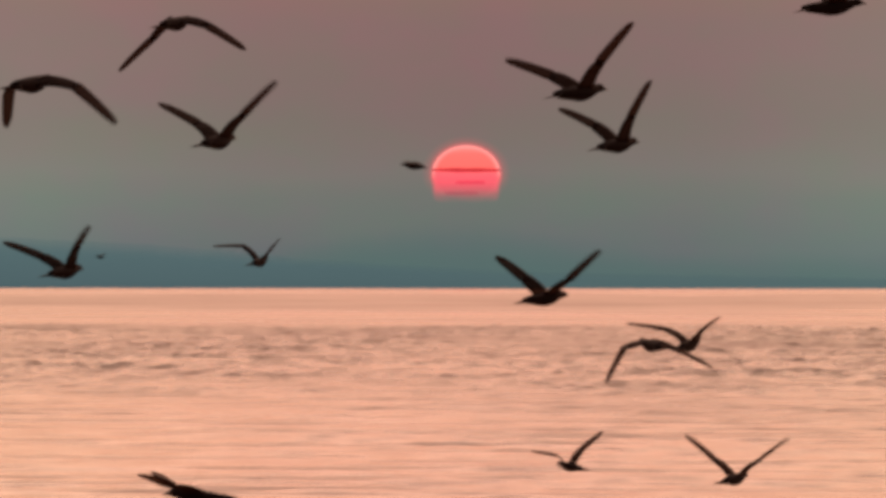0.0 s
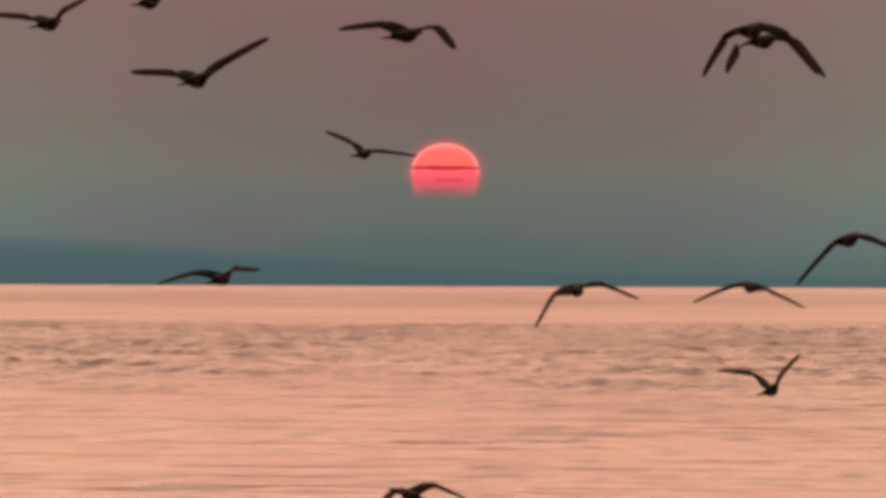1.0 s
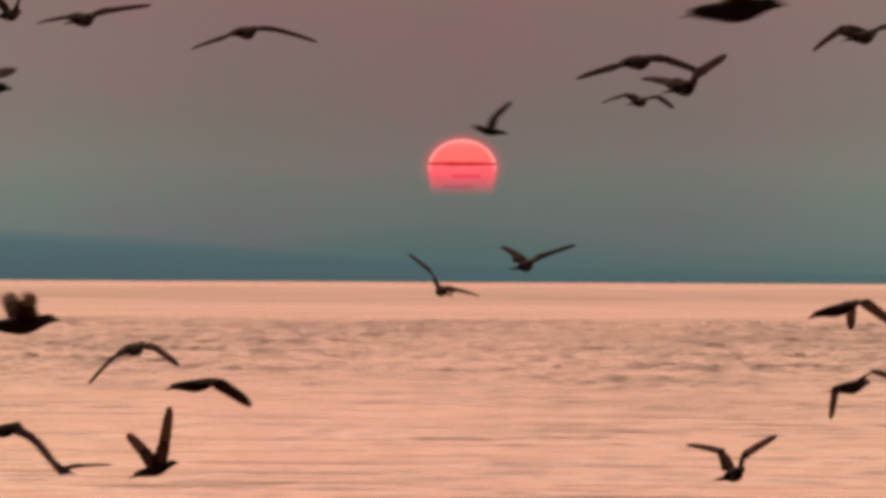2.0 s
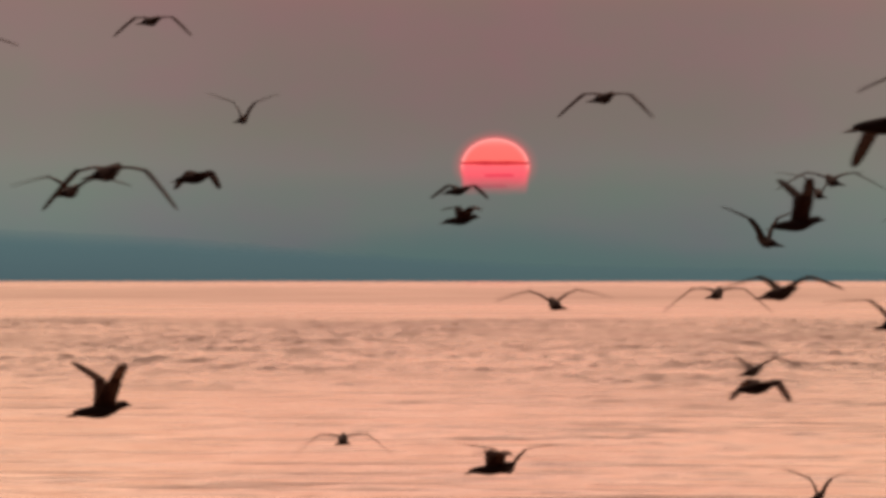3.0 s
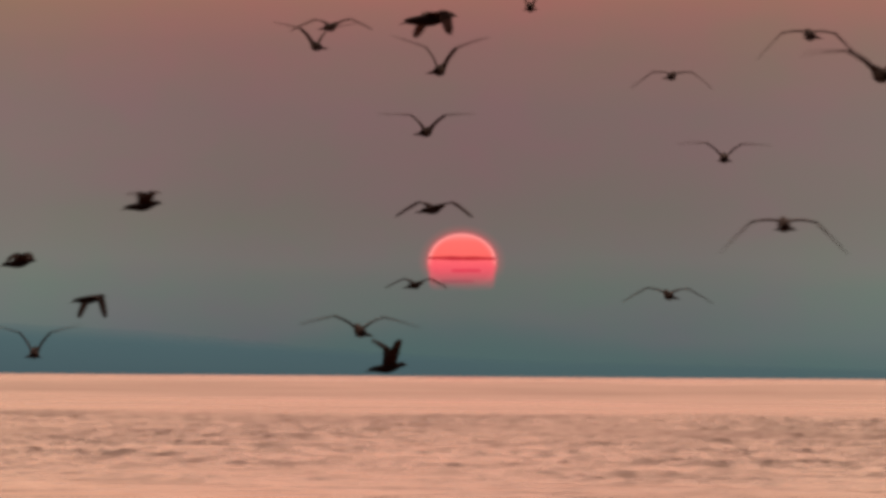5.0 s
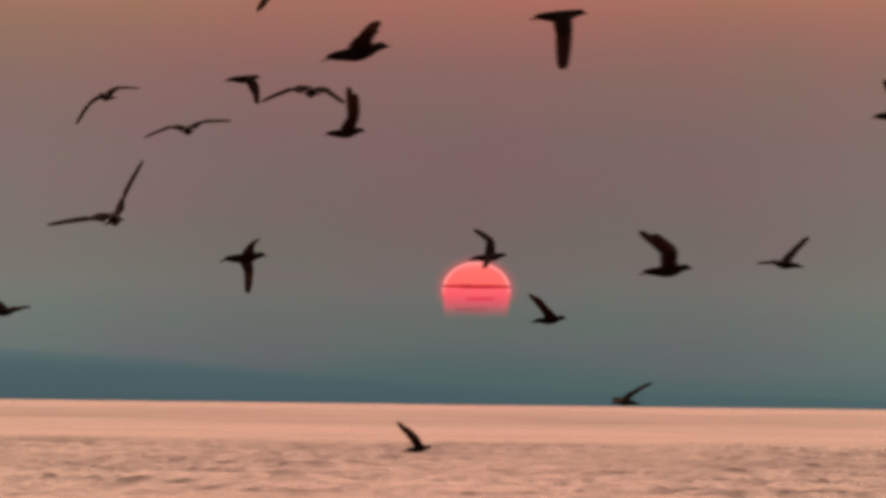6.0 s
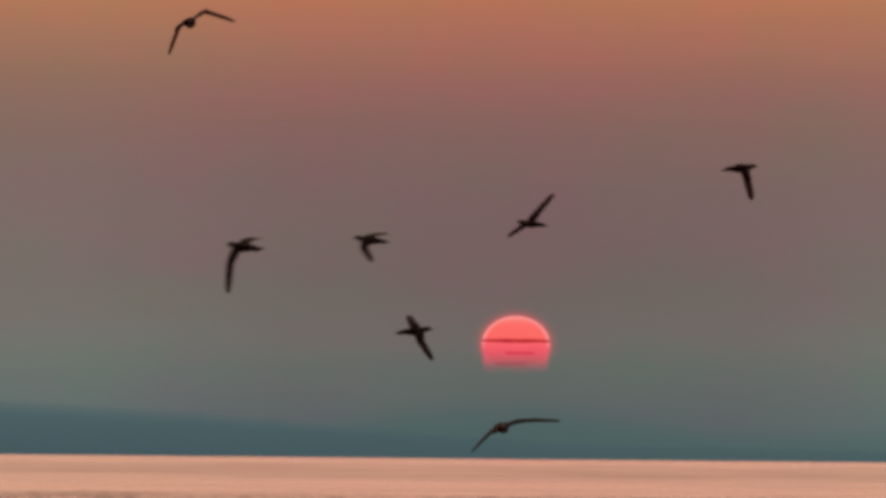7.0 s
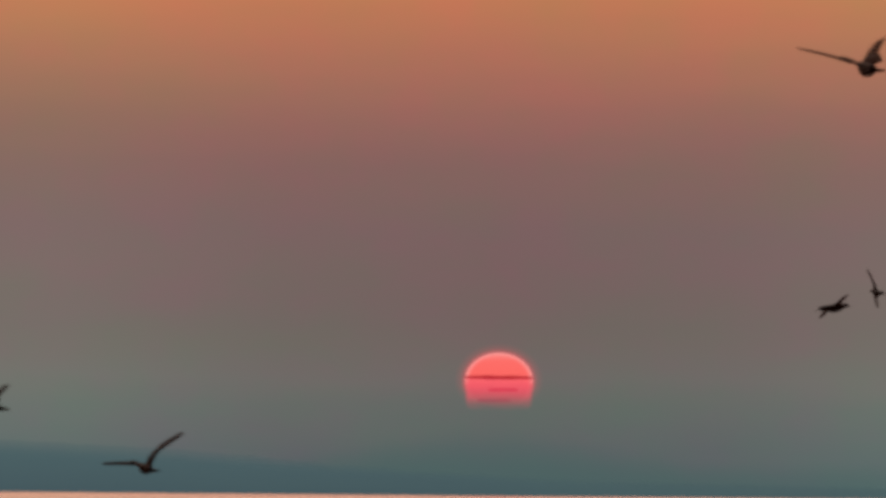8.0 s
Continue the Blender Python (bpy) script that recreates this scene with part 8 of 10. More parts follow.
    fly("dark brown gull flying away through the dusk sky, wings spread", [
        (4.1, -6.72, 98.65, 4.51, 35, 4, -6, -0.6, -0.08, -0.23, 0.64, 0.03, -0.05, -12, 3),
        (4.2, -6.15, 98.65, 4.76, 35, 4, 1, -0.52, -0.19, 0.32, 0.46, -0.31, 0.32, 0, 0),
        (4.3, -5.45, 98.65, 4.91, 35, 4, 5, -0.57, 0.13, -0.21, 0.55, 0.04, -0.32, -9, 0),
        (4.4, -4.89, 98.65, 5.18, 35, 4, 5, -0.42, -0.24, 0.42, 0.45, -0.24, 0.4, 0, 0),
        (4.5, -4.24, 98.65, 5.44, 35, 4, 3, -0.49, 0.1, -0.36, 0.44, 0.18, -0.45, -0.24, 0.02, -0.07, 0.17, 0.07, -0.17, -30, 30),
        (4.6, -3.64, 98.65, 5.62, 35, 4, 3, -0.4, -0.24, 0.43, 0.51, -0.1, 0.38, 0, -9),
        (4.7, -2.86, 98.65, 5.79, 35, 4, 9, -0.54, 0.22, -0.22, 0.48, -0.07, -0.37, -9, 0),
    ], (6.3, 1.2), (8.4, 1.2), 0.0)
    fly("dark brown gull in profile, crossing low over the rippled water", [
        (4.4, -6.03, 97.5, 3.36, 70, 4, 7, -0.61, -0.14, -0.16, 0.39, -0.06, -0.47, -12, 0),
        (4.5, -5.24, 97.5, 3.49, 70, 4, 2, -0.39, -0.08, 0.51, 0.26, -0.29, 0.51, -0.13, 0.01, 0.21, 0.1, -0.06, 0.22, 0, 0),
        (4.6, -4.4, 97.5, 3.58, 70, 4, 4, -0.54, -0.04, -0.33, 0.45, -0.21, -0.36, 0, 0),
        (4.7, -3.62, 97.5, 3.7, 70, 4, 0, -0.54, 0.05, 0.34, 0.52, -0.11, 0.36, 0, 0),
    ], (11.0, 1.1), (9.0, 1.1), 0.37)
    fly("dark brown gull in profile, crossing the dusk sky", [
        (4.2, -5.01, 72.71, 6.73, 74, 4, 1, -0.54, 0.01, -0.28, 0.55, 0.02, -0.32, 0, 0),
        (4.3, -4.52, 72.71, 6.93, 74, 4, -1, -0.46, 0.03, 0.45, 0.44, -0.07, 0.46, 0, 0),
        (4.4, -3.97, 72.71, 7.01, 74, 4, -1, -0.48, 0.01, 0.43, 0.46, -0.08, 0.44, 0, 0),
        (4.5, -3.44, 72.71, 7.07, 74, 4, 3, -0.33, 0.28, -0.48, 0.43, 0.1, -0.45, -0.15, 0.14, -0.14, 0.22, 0.04, -0.11, 0, 0),
        (4.6, -2.88, 72.71, 7.13, 74, 4, -1, -0.47, 0.07, 0.44, 0.46, -0.06, 0.45, 0, 0),
        (4.7, -2.28, 72.71, 7.24, 74, 4, 9, -0.6, 0.24, -0.01, 0.5, -0.01, -0.4, 21, 0),
    ], (5.4, 0.9), (6.6, 0.7), 0.74)
    fly("dark brown gull flying away through the dusk sky, wings spread", [
        (4.3, -2.94, 107.18, 8.59, 20, 4, 1, -0.2, -0.52, 0.33, 0.56, -0.11, 0.28, 0, 15),
        (4.4, -2.78, 107.18, 8.57, 20, 4, 3, -0.32, -0.51, -0.14, 0.47, -0.33, -0.22, -18, 0),
        (4.5, -2.7, 107.18, 8.53, 20, 4, 0, -0.48, 0.43, 0.05, 0.57, -0.28, 0.13, -0.18, 0.17, 0, 0.23, -0.08, 0.06, 0, 12),
        (4.6, -2.39, 107.18, 8.53, 20, 4, 8, -0.08, -0.63, 0.01, 0.39, -0.46, -0.13, 0, 0),
        (4.7, -2.37, 107.18, 8.46, 20, 4, -4, -0.22, -0.6, 0.1, 0.62, 0.03, 0.17, 0, 12),
    ], (1.5, -1.8), (1.5, 1.7), 0.11)
    fly("dark brown gull flying away through the dusk sky, wings spread", [
        (3.9, 5.23, 97.59, 7.03, -15, 4, -2, -0.57, -0.23, 0.18, 0.4, -0.44, 0.24, 9, 0),
        (4, 4.55, 97.59, 7.07, -15, 4, 3, -0.44, -0.47, -0.09, 0.47, 0.4, -0.18, -0.18, -0.17, -0.01, 0.18, 0.16, -0.05, 0, 18),
        (4.1, 3.89, 97.59, 7.2, -15, 4, -1, -0.42, -0.43, 0.23, 0.37, -0.46, 0.26, 15, 0),
        (4.2, 3.15, 97.59, 7.37, -15, 4, 1, -0.53, -0.02, -0.34, 0.52, -0.06, -0.36, 0, -18),
        (4.3, 2.5, 97.59, 7.5, -15, 4, 0, -0.52, -0.21, 0.3, 0.53, -0.2, 0.29, 15, 3),
        (4.4, 1.86, 97.59, 7.59, -15, 4, -1, -0.57, 0.09, -0.25, 0.6, -0.02, -0.23, 0, 15),
        (4.5, 1.23, 97.59, 7.72, -15, 4, -1, -0.61, -0.08, 0.14, 0.49, -0.08, 0.18, -0.21, -0.09, 0.1, 0.18, 0.15, 0.1, 9, 0),
        (4.6, 0.62, 97.59, 7.83, -15, 4, -4, -0.59, 0.14, -0.22, 0.61, -0.17, -0.06, 0, 9),
        (4.7, -0.07, 97.59, 7.94, -15, 4, -6, -0.62, -0.17, 0, 0.51, -0.34, 0.18, 3, 0),
    ], (-6.9, 1.2), (-6.4, 1.1), 0.48)
    fly("dark brown gull in profile, crossing the dusk sky", [
        (5.8, -0.89, 72.71, 7.76, 74, 4, 5, -0.61, -0.15, -0.14, 0.48, -0.08, -0.38, -3, 0),
        (5.9, -0.07, 72.71, 7.75, 74, 4, -1, -0.49, 0.06, 0.41, 0.47, -0.11, 0.43, 0, 0),
        (6, 0.78, 72.71, 7.77, 74, 4, 5, -0.33, 0.05, -0.56, 0.37, -0.14, -0.51, -0.12, 0.01, -0.22, 0.16, -0.05, -0.18, 0, 0),
        (6.1, 1.61, 72.71, 7.78, 74, 4, 1, -0.4, 0.13, 0.49, 0.42, 0.05, 0.49, 0, 0),
        (6.2, 2.42, 72.71, 7.87, 74, 4, -1, -0.46, 0.03, 0.45, 0.44, -0.02, 0.47, 0, 0),
        (6.3, 3.24, 72.71, 7.99, 74, 4, -7, -0.39, -0.01, -0.48, 0.62, 0.18, 0.01, 0, 18),
        (6.4, 4.08, 72.71, 8.13, 74, 4, 0, -0.47, 0.05, 0.44, 0.47, 0, 0.44, 0, 0),
    ], (8.3, 0.3), (8.2, 0.9), 0.39)
    fly("dark brown gull in profile, crossing the dusk sky", [
        (5.8, -2.42, 60, 6.51, 74, 4, -6, -0.44, 0.06, -0.42, 0.6, 0.04, -0.21, 0, 0),
        (5.9, -1.68, 60, 6.61, 74, 4, -2, -0.4, 0.23, 0.46, 0.42, 0.08, 0.48, 0, 0),
        (6, -1, 60, 6.79, 74, 10, 0, -0.55, 0.31, 0.17, 0.61, -0.01, 0.23, -0.21, 0.11, 0.09, 0.23, -0.02, 0.11, -24, -24),
        (6.1, -0.29, 60, 6.95, 74, 4, -6, -0.55, 0.01, -0.26, 0.55, 0.29, 0.16, 0, -21),
        (6.2, 0.4, 60, 7.17, 74, 4, -3, -0.47, -0.42, 0.14, 0.54, -0.14, 0.32, 9, 0),
        (6.3, 1.05, 60, 7.33, 74, 4, -6, -0.25, -0.05, -0.59, 0.53, 0.34, -0.04, 0, 9),
        (6.4, 1.67, 60, 7.49, 74, 4, -6, -0.62, -0.11, -0.05, 0.57, -0.01, 0.29, -6, 0),
    ], (7.0, 1.2), (9.6, 1.2), 0.76)
    fly("dark brown gull in profile, crossing the dusk sky", [
        (5.8, -3.47, 95.34, 7.42, 68, 4, -1, -0.13, 0.01, 0.63, 0, 0.01, 0.64, 0, 0),
        (5.9, -2.54, 95.34, 7.46, 68, 4, 5, -0.31, 0, -0.53, 0.21, -0.19, -0.55, 0, 0),
        (6, -1.72, 95.34, 7.4, 68, 4, -2, -0.17, 0.12, 0.59, 0.43, -0.06, 0.47, -0.11, 0.12, 0.19, 0.17, 0.02, 0.19, 21, -24),
        (6.1, -0.88, 95.34, 7.47, 68, 4, -10, -0.45, -0.03, -0.42, 0.64, -0.06, -0.04, 0, 12),
        (6.2, 0, 95.34, 7.46, 68, 4, -4, -0.34, 0.23, 0.49, 0.38, 0, 0.52, 0, 0),
        (6.3, 0.78, 95.34, 7.55, 68, 4, -8, -0.54, -0.14, -0.3, 0.63, -0.16, 0, 0, -6),
        (6.4, 1.57, 95.34, 7.6, 68, 4, -8, -0.62, -0.07, -0.17, 0.6, 0.05, 0.25, 0, 0),
        (6.5, 2.27, 95.34, 7.66, 68, 4, -5, -0.59, -0.26, -0.04, 0.6, -0.18, 0.16, -0.23, -0.09, -0.04, 0.22, -0.1, 0.06, 15, 0),
        (6.6, 2.93, 95.34, 7.66, 68, 4, -6, -0.57, -0.03, -0.27, 0.57, 0.28, 0.08, 0, 15),
        (6.7, 3.61, 95.34, 7.79, 68, 4, -5, -0.49, -0.37, 0.18, 0.46, -0.13, 0.44, 0, 0),
        (6.8, 4.22, 95.34, 7.86, 68, 4, -6, -0.23, -0.22, -0.55, 0.55, 0.28, -0.17, 0, 0),
        (6.9, 4.77, 95.34, 7.89, 68, 4, -1, -0.49, -0.33, 0.23, 0.59, 0.11, 0.24, 0, -3),
    ], (8.6, 0.1), (6.3, 0.6), 0.13)
    fly("dark brown gull flying away through the dusk sky, wings spread", [
        (5.8, -3.02, 100.38, 7.73, 0, 4, -5, -0.43, -0.46, -0.05, 0.56, -0.31, 0.06, 3, 6),
        (5.9, -3.46, 100.38, 7.64, 0, 4, -5, -0.63, 0, -0.06, 0.62, -0.14, 0.09, 9, 6),
        (6, -3.94, 100.38, 7.59, 0, 4, -5, -0.56, -0.01, -0.06, 0.55, 0.04, 0.08, -0.2, 0.14, 0.03, 0.17, 0.17, 0.07, 6, 6),
        (6.1, -4.44, 100.38, 7.47, 0, 4, -3, -0.55, -0.28, -0.06, 0.64, 0, 0.01, 6, 6),
        (6.2, -4.96, 100.38, 7.35, 0, 4, -3, -0.52, -0.37, 0.04, 0.6, -0.24, 0.1, 3, 6),
        (6.3, -5.48, 100.38, 7.16, 0, 4, -3, -0.63, 0, -0.07, 0.64, 0, 0.02, 9, 6),
        (6.4, -6.02, 100.38, 7.01, 0, 4, -2, -0.55, -0.31, 0.04, 0.62, -0.17, 0.09, 6, 6),
        (6.5, -6.61, 100.38, 6.82, 0, 4, -3, -0.49, -0.05, -0.04, 0.56, -0.02, 0.02, -0.17, 0.18, -0.01, 0.2, 0.15, -0.01, 3, 6),
        (6.6, -7.13, 100.38, 6.7, 0, 4, -2, -0.55, -0.28, -0.04, 0.53, -0.36, 0.01, 6, 3),
    ], (-4.9, -1.5), (-5.5, -1.2), 0.5)
    fly("dark brown gull flying away through the dusk sky, wings spread", [
        (5.8, -0.81, 80.14, 7.42, -5, 4, 4, -0.57, -0.06, -0.24, 0.54, -0.07, -0.33, 6, 12),
        (5.9, -1.33, 80.14, 7.32, -5, 4, 4, -0.36, -0.46, 0.28, 0.49, -0.37, 0.21, 9, 3),
        (6, -1.82, 80.14, 7.3, -5, 4, 1, -0.49, 0.03, -0.13, 0.29, -0.57, -0.1, -0.15, 0.2, -0.01, 0.12, -0.22, -0.01, 6, 0),
        (6.1, -2.27, 80.14, 7.29, -5, 4, 1, -0.54, -0.31, 0.16, 0.41, -0.47, 0.14, 6, 0),
        (6.2, -2.71, 80.14, 7.29, -5, 4, 2, -0.63, -0.03, -0.09, 0.62, -0.06, -0.15, 6, 9),
        (6.3, -3.12, 80.14, 7.32, -5, 4, 0, -0.5, -0.4, 0.02, 0.41, -0.48, 0.04, 3, 0),
        (6.4, -3.52, 80.14, 7.29, -5, 4, -3, -0.62, -0.14, 0.07, 0.59, -0.21, 0.16, 6, 6),
        (6.5, -3.94, 80.14, 7.32, -5, 4, -5, -0.44, -0.04, -0.25, 0.47, -0.12, -0.15, -0.17, 0.17, -0.05, 0.2, 0.14, 0.01, 6, 6),
        (6.6, -4.39, 80.14, 7.3, -5, 4, -10, -0.56, -0.29, 0.07, 0.4, -0.41, 0.3, 6, 3),
        (6.7, -4.94, 80.14, 7.39, -5, 4, -8, -0.33, -0.43, -0.27, 0.44, -0.43, -0.13, 9, 6),
        (6.8, -5.52, 80.14, 7.37, -5, 4, -9, -0.45, -0.39, 0.24, 0.25, -0.43, 0.41, 6, 9),
    ], (-5.7, -0.3), (-6.0, 0.2), 0.87)
    fly("dark brown gull flying away through the dusk sky, wings spread", [
        (5.8, -4.05, 110.87, 8.75, -20, 4, 4, -0.6, 0.22, 0.02, 0.37, -0.5, -0.07, 6, 12),
        (5.9, -4.79, 110.87, 8.46, -20, 4, -13, -0.61, 0.08, -0.19, 0.29, -0.51, 0.25, 0, 0),
        (6, -5.59, 110.87, 8.45, -20, 4, -14, -0.53, -0.13, -0.3, 0.6, 0.2, -0.02, -0.23, 0.04, -0.1, 0.22, 0.1, 0.05, 0, 6),
        (6.1, -6.48, 110.87, 8.4, -20, 4, -14, -0.55, -0.24, -0.11, 0.14, -0.59, 0.22, 0, 0),
        (6.2, -7.44, 110.87, 8.5, -20, 4, -4, -0.51, -0.34, -0.09, 0.22, -0.6, 0.01, 0, 0),
    ], (-8.5, -1.2), (-8.5, -0.6), 0.24)
    fly("dark brown gull in profile, crossing the dusk sky", [
        (5.8, -4.83, 112.9, 8.65, 66, 4, 5, -0.63, -0.02, -0.08, 0.56, -0.05, -0.23, -6, 0),
        (5.9, -4.23, 112.9, 8.88, 66, 4, 4, -0.53, -0.16, 0.32, 0.62, 0.15, 0.07, 0, 3),
        (6, -3.6, 112.9, 8.83, 66, 4, 6, -0.43, 0.34, -0.32, 0.53, -0.06, -0.35, -0.2, 0.14, -0.06, 0.23, 0.03, -0.1, 0, 0),
        (6.1, -3.03, 112.9, 8.79, 66, 4, 4, -0.51, -0.22, 0.32, 0.56, 0.29, 0.02, 0, 0),
        (6.2, -2.43, 112.9, 8.7, 66, 4, 6, -0.6, -0.1, -0.19, 0.45, -0.03, -0.42, 0, 0),
        (6.3, -1.8, 112.9, 8.6, 66, 4, 5, -0.48, -0.19, 0.39, 0.62, -0.08, 0.16, 0, -12),
        (6.4, -1.1, 112.9, 8.53, 66, 4, 6, -0.62, -0.11, -0.13, 0.48, -0.03, -0.39, -12, 0),
        (6.5, -0.46, 112.9, 8.43, 66, 4, 7, -0.51, -0.1, 0.38, 0.31, -0.36, 0.42, -0.18, -0.01, 0.17, 0.09, -0.11, 0.21, 0, 0),
        (6.6, 0.35, 112.9, 8.38, 66, 4, 7, -0.63, -0.07, -0.1, 0.49, -0.05, -0.37, -15, 0),
        (6.7, 1, 112.9, 8.39, 66, 4, 6, -0.54, -0.04, 0.34, 0.54, -0.22, 0.27, 0, 0),
        (6.8, 1.81, 112.9, 8.34, 66, 4, 7, -0.62, -0.06, -0.15, 0.47, -0.06, -0.4, -9, 0),
        (6.9, 2.58, 112.9, 8.37, 66, 4, 7, -0.53, -0.02, 0.37, 0.51, -0.23, 0.31, 0, 0),
        (7, 3.4, 112.9, 8.37, 66, 4, 9, -0.62, 0.14, -0.1, 0.47, -0.1, -0.43, -0.23, 0.09, -0.01, 0.14, -0.02, -0.2, -18, 0),
        (7.1, 4.2, 112.9, 8.39, 66, 4, 8, -0.45, -0.03, 0.46, 0.48, -0.21, 0.38, 0, 0),
        (7.2, 5, 112.9, 8.45, 66, 4, 12, -0.61, 0.03, -0.21, 0.32, -0.15, -0.5, -6, 0),
        (7.3, 5.83, 112.9, 8.49, 66, 4, 6, -0.49, 0.04, 0.41, 0.51, -0.15, 0.37, 0, 0),
    ], (6.0, -0.0), (8.1, 0.3), 0.61)
    fly("dark brown gull flying away through the dusk sky, wings spread", [
        (5.8, -2.86, 66.67, 5.49, 0, 4, -13, -0.6, -0.2, 0.13, 0.33, -0.34, 0.43, 6, 12),
        (5.9, -3.02, 66.67, 5.56, 0, 4, -15, -0.44, -0.03, -0.46, 0.6, -0.22, -0.09, 15, 6),
        (6, -3.27, 66.67, 5.58, 0, 4, -16, -0.55, 0, 0.1, 0.32, 0.01, 0.42, -0.19, 0.16, 0.03, 0.09, 0.18, 0.15, 6, 12),
        (6.1, -3.64, 66.67, 5.61, 0, 4, -16, -0.4, -0.03, -0.47, 0.64, 0, -0.06, 15, 6),
        (6.2, -4.13, 66.67, 5.59, 0, 4, -19, -0.32, -0.53, 0.09, 0.32, -0.39, 0.4, 0, 12),
        (6.3, -4.61, 66.67, 5.73, 0, 4, -15, -0.41, -0.29, -0.36, 0.3, -0.55, -0.06, 15, 0),
    ], (-7.2, 0.2), (-4.1, 0.3), 0.98)
    fly("dark brown gull flying away before the hazy far hills, wings spread", [
        (5.8, -3.57, 87.55, 5.87, 68, 4, 8, -0.62, -0.06, -0.16, 0.41, -0.03, -0.49, -6, 0),
        (5.9, -3.17, 87.55, 5.68, 68, 4, -7, -0.48, 0.1, 0.42, 0.44, -0.14, 0.45, 0, 0),
        (6, -2.75, 87.55, 5.63, 68, 4, -13, -0.55, 0.16, -0.31, 0.63, -0.12, 0.07, -0.2, 0.08, -0.13, 0.23, -0.07, 0.05, 0, 0),
        (6.1, -2.32, 87.55, 5.5, 68, 4, -12, -0.57, 0.14, -0.16, 0.59, -0.05, 0.26, 0, 0),
        (6.2, -1.89, 87.55, 5.39, 68, 4, -10, -0.62, -0.02, -0.16, 0.61, -0.11, 0.2, 0, 0),
        (6.3, -1.5, 87.55, 5.21, 68, 4, -9, -0.47, 0.04, -0.39, 0.63, 0.13, 0.08, 0, -12),
        (6.4, -1.11, 87.55, 5.07, 68, 4, -8, -0.63, -0.1, 0, 0.5, -0.01, 0.4, -6, 0),
        (6.5, -0.81, 87.55, 4.94, 68, 4, -8, -0.39, -0.1, -0.47, 0.62, 0.12, -0.05, -0.09, -0.09, -0.21, 0.25, -0.03, -0.01, 0, 9),
        (6.6, -0.49, 87.55, 4.74, 50, 4, -10, -0.63, -0.11, 0, 0.55, 0.01, 0.33, -18, 0),
        (6.7, -0.33, 87.55, 4.62, 35, 4, -11, -0.56, 0.14, -0.21, 0.63, -0.1, 0.06, -3, 12),
        (6.8, -0.17, 87.55, 4.48, 20, 4, -10, -0.36, -0.51, -0.1, 0.62, -0.07, 0.17, 15, 12),
        (6.9, -0.13, 87.55, 4.37, 10, 4, -5, -0.46, -0.43, 0.1, 0.26, -0.55, 0.2, 0, 6),
        (7, -0.14, 87.55, 4.29, 10, 4, -9, -0.47, 0.35, -0.25, 0.65, -0.04, -0.02, -0.15, 0.19, -0.06, 0.25, -0.02, 0.02, 15, 6),
        (7.1, -0.23, 87.55, 4.25, 5, 4, -8, -0.42, -0.47, 0.1, 0.52, -0.25, 0.28, 0, 9),
        (7.2, -0.36, 87.55, 4.24, 0, 4, -7, -0.33, -0.48, -0.17, 0.61, -0.2, -0.03, 6, 3),
        (7.3, -0.6, 87.55, 4.2, -5, 4, -6, -0.53, -0.33, 0.07, 0.56, -0.22, 0.23, 0, 3),
        (7.4, -0.87, 87.55, 4.22, -10, 4, -9, -0.49, -0.37, -0.13, 0.48, -0.42, 0.07, 0, 0),
        (7.5, -1.23, 87.55, 4.22, -10, 4, -7, -0.64, -0.04, -0.05, 0.58, 0, 0.17, -0.25, -0.03, 0, 0.21, 0.12, 0.07, 3, 3),
        (7.6, -1.66, 87.55, 4.23, -15, 4, -6, -0.64, 0.01, -0.08, 0.61, -0.16, 0.1, 0, 3),
        (7.7, -2.18, 87.55, 4.19, -15, 4, -5, -0.61, -0.08, -0.15, 0.62, -0.16, 0.03, 0, 6),
        (7.8, -2.75, 87.55, 4.19, -20, 4, -6, -0.61, 0.16, 0.1, 0.54, -0.17, 0.29, 3, 0),
        (7.9, -3.41, 87.55, 4.21, -20, 4, -8, -0.55, 0.17, -0.26, 0.42, -0.48, 0.02, 0, 0),
        (8, -4.17, 87.55, 4.21, -20, 4, -9, -0.52, -0.2, 0.15, 0.4, -0.23, 0.36, -0.13, -0.2, 0.07, 0.17, 0.04, 0.17, 6, 0),
    ], (4.2, -1.2), None, 0.35)
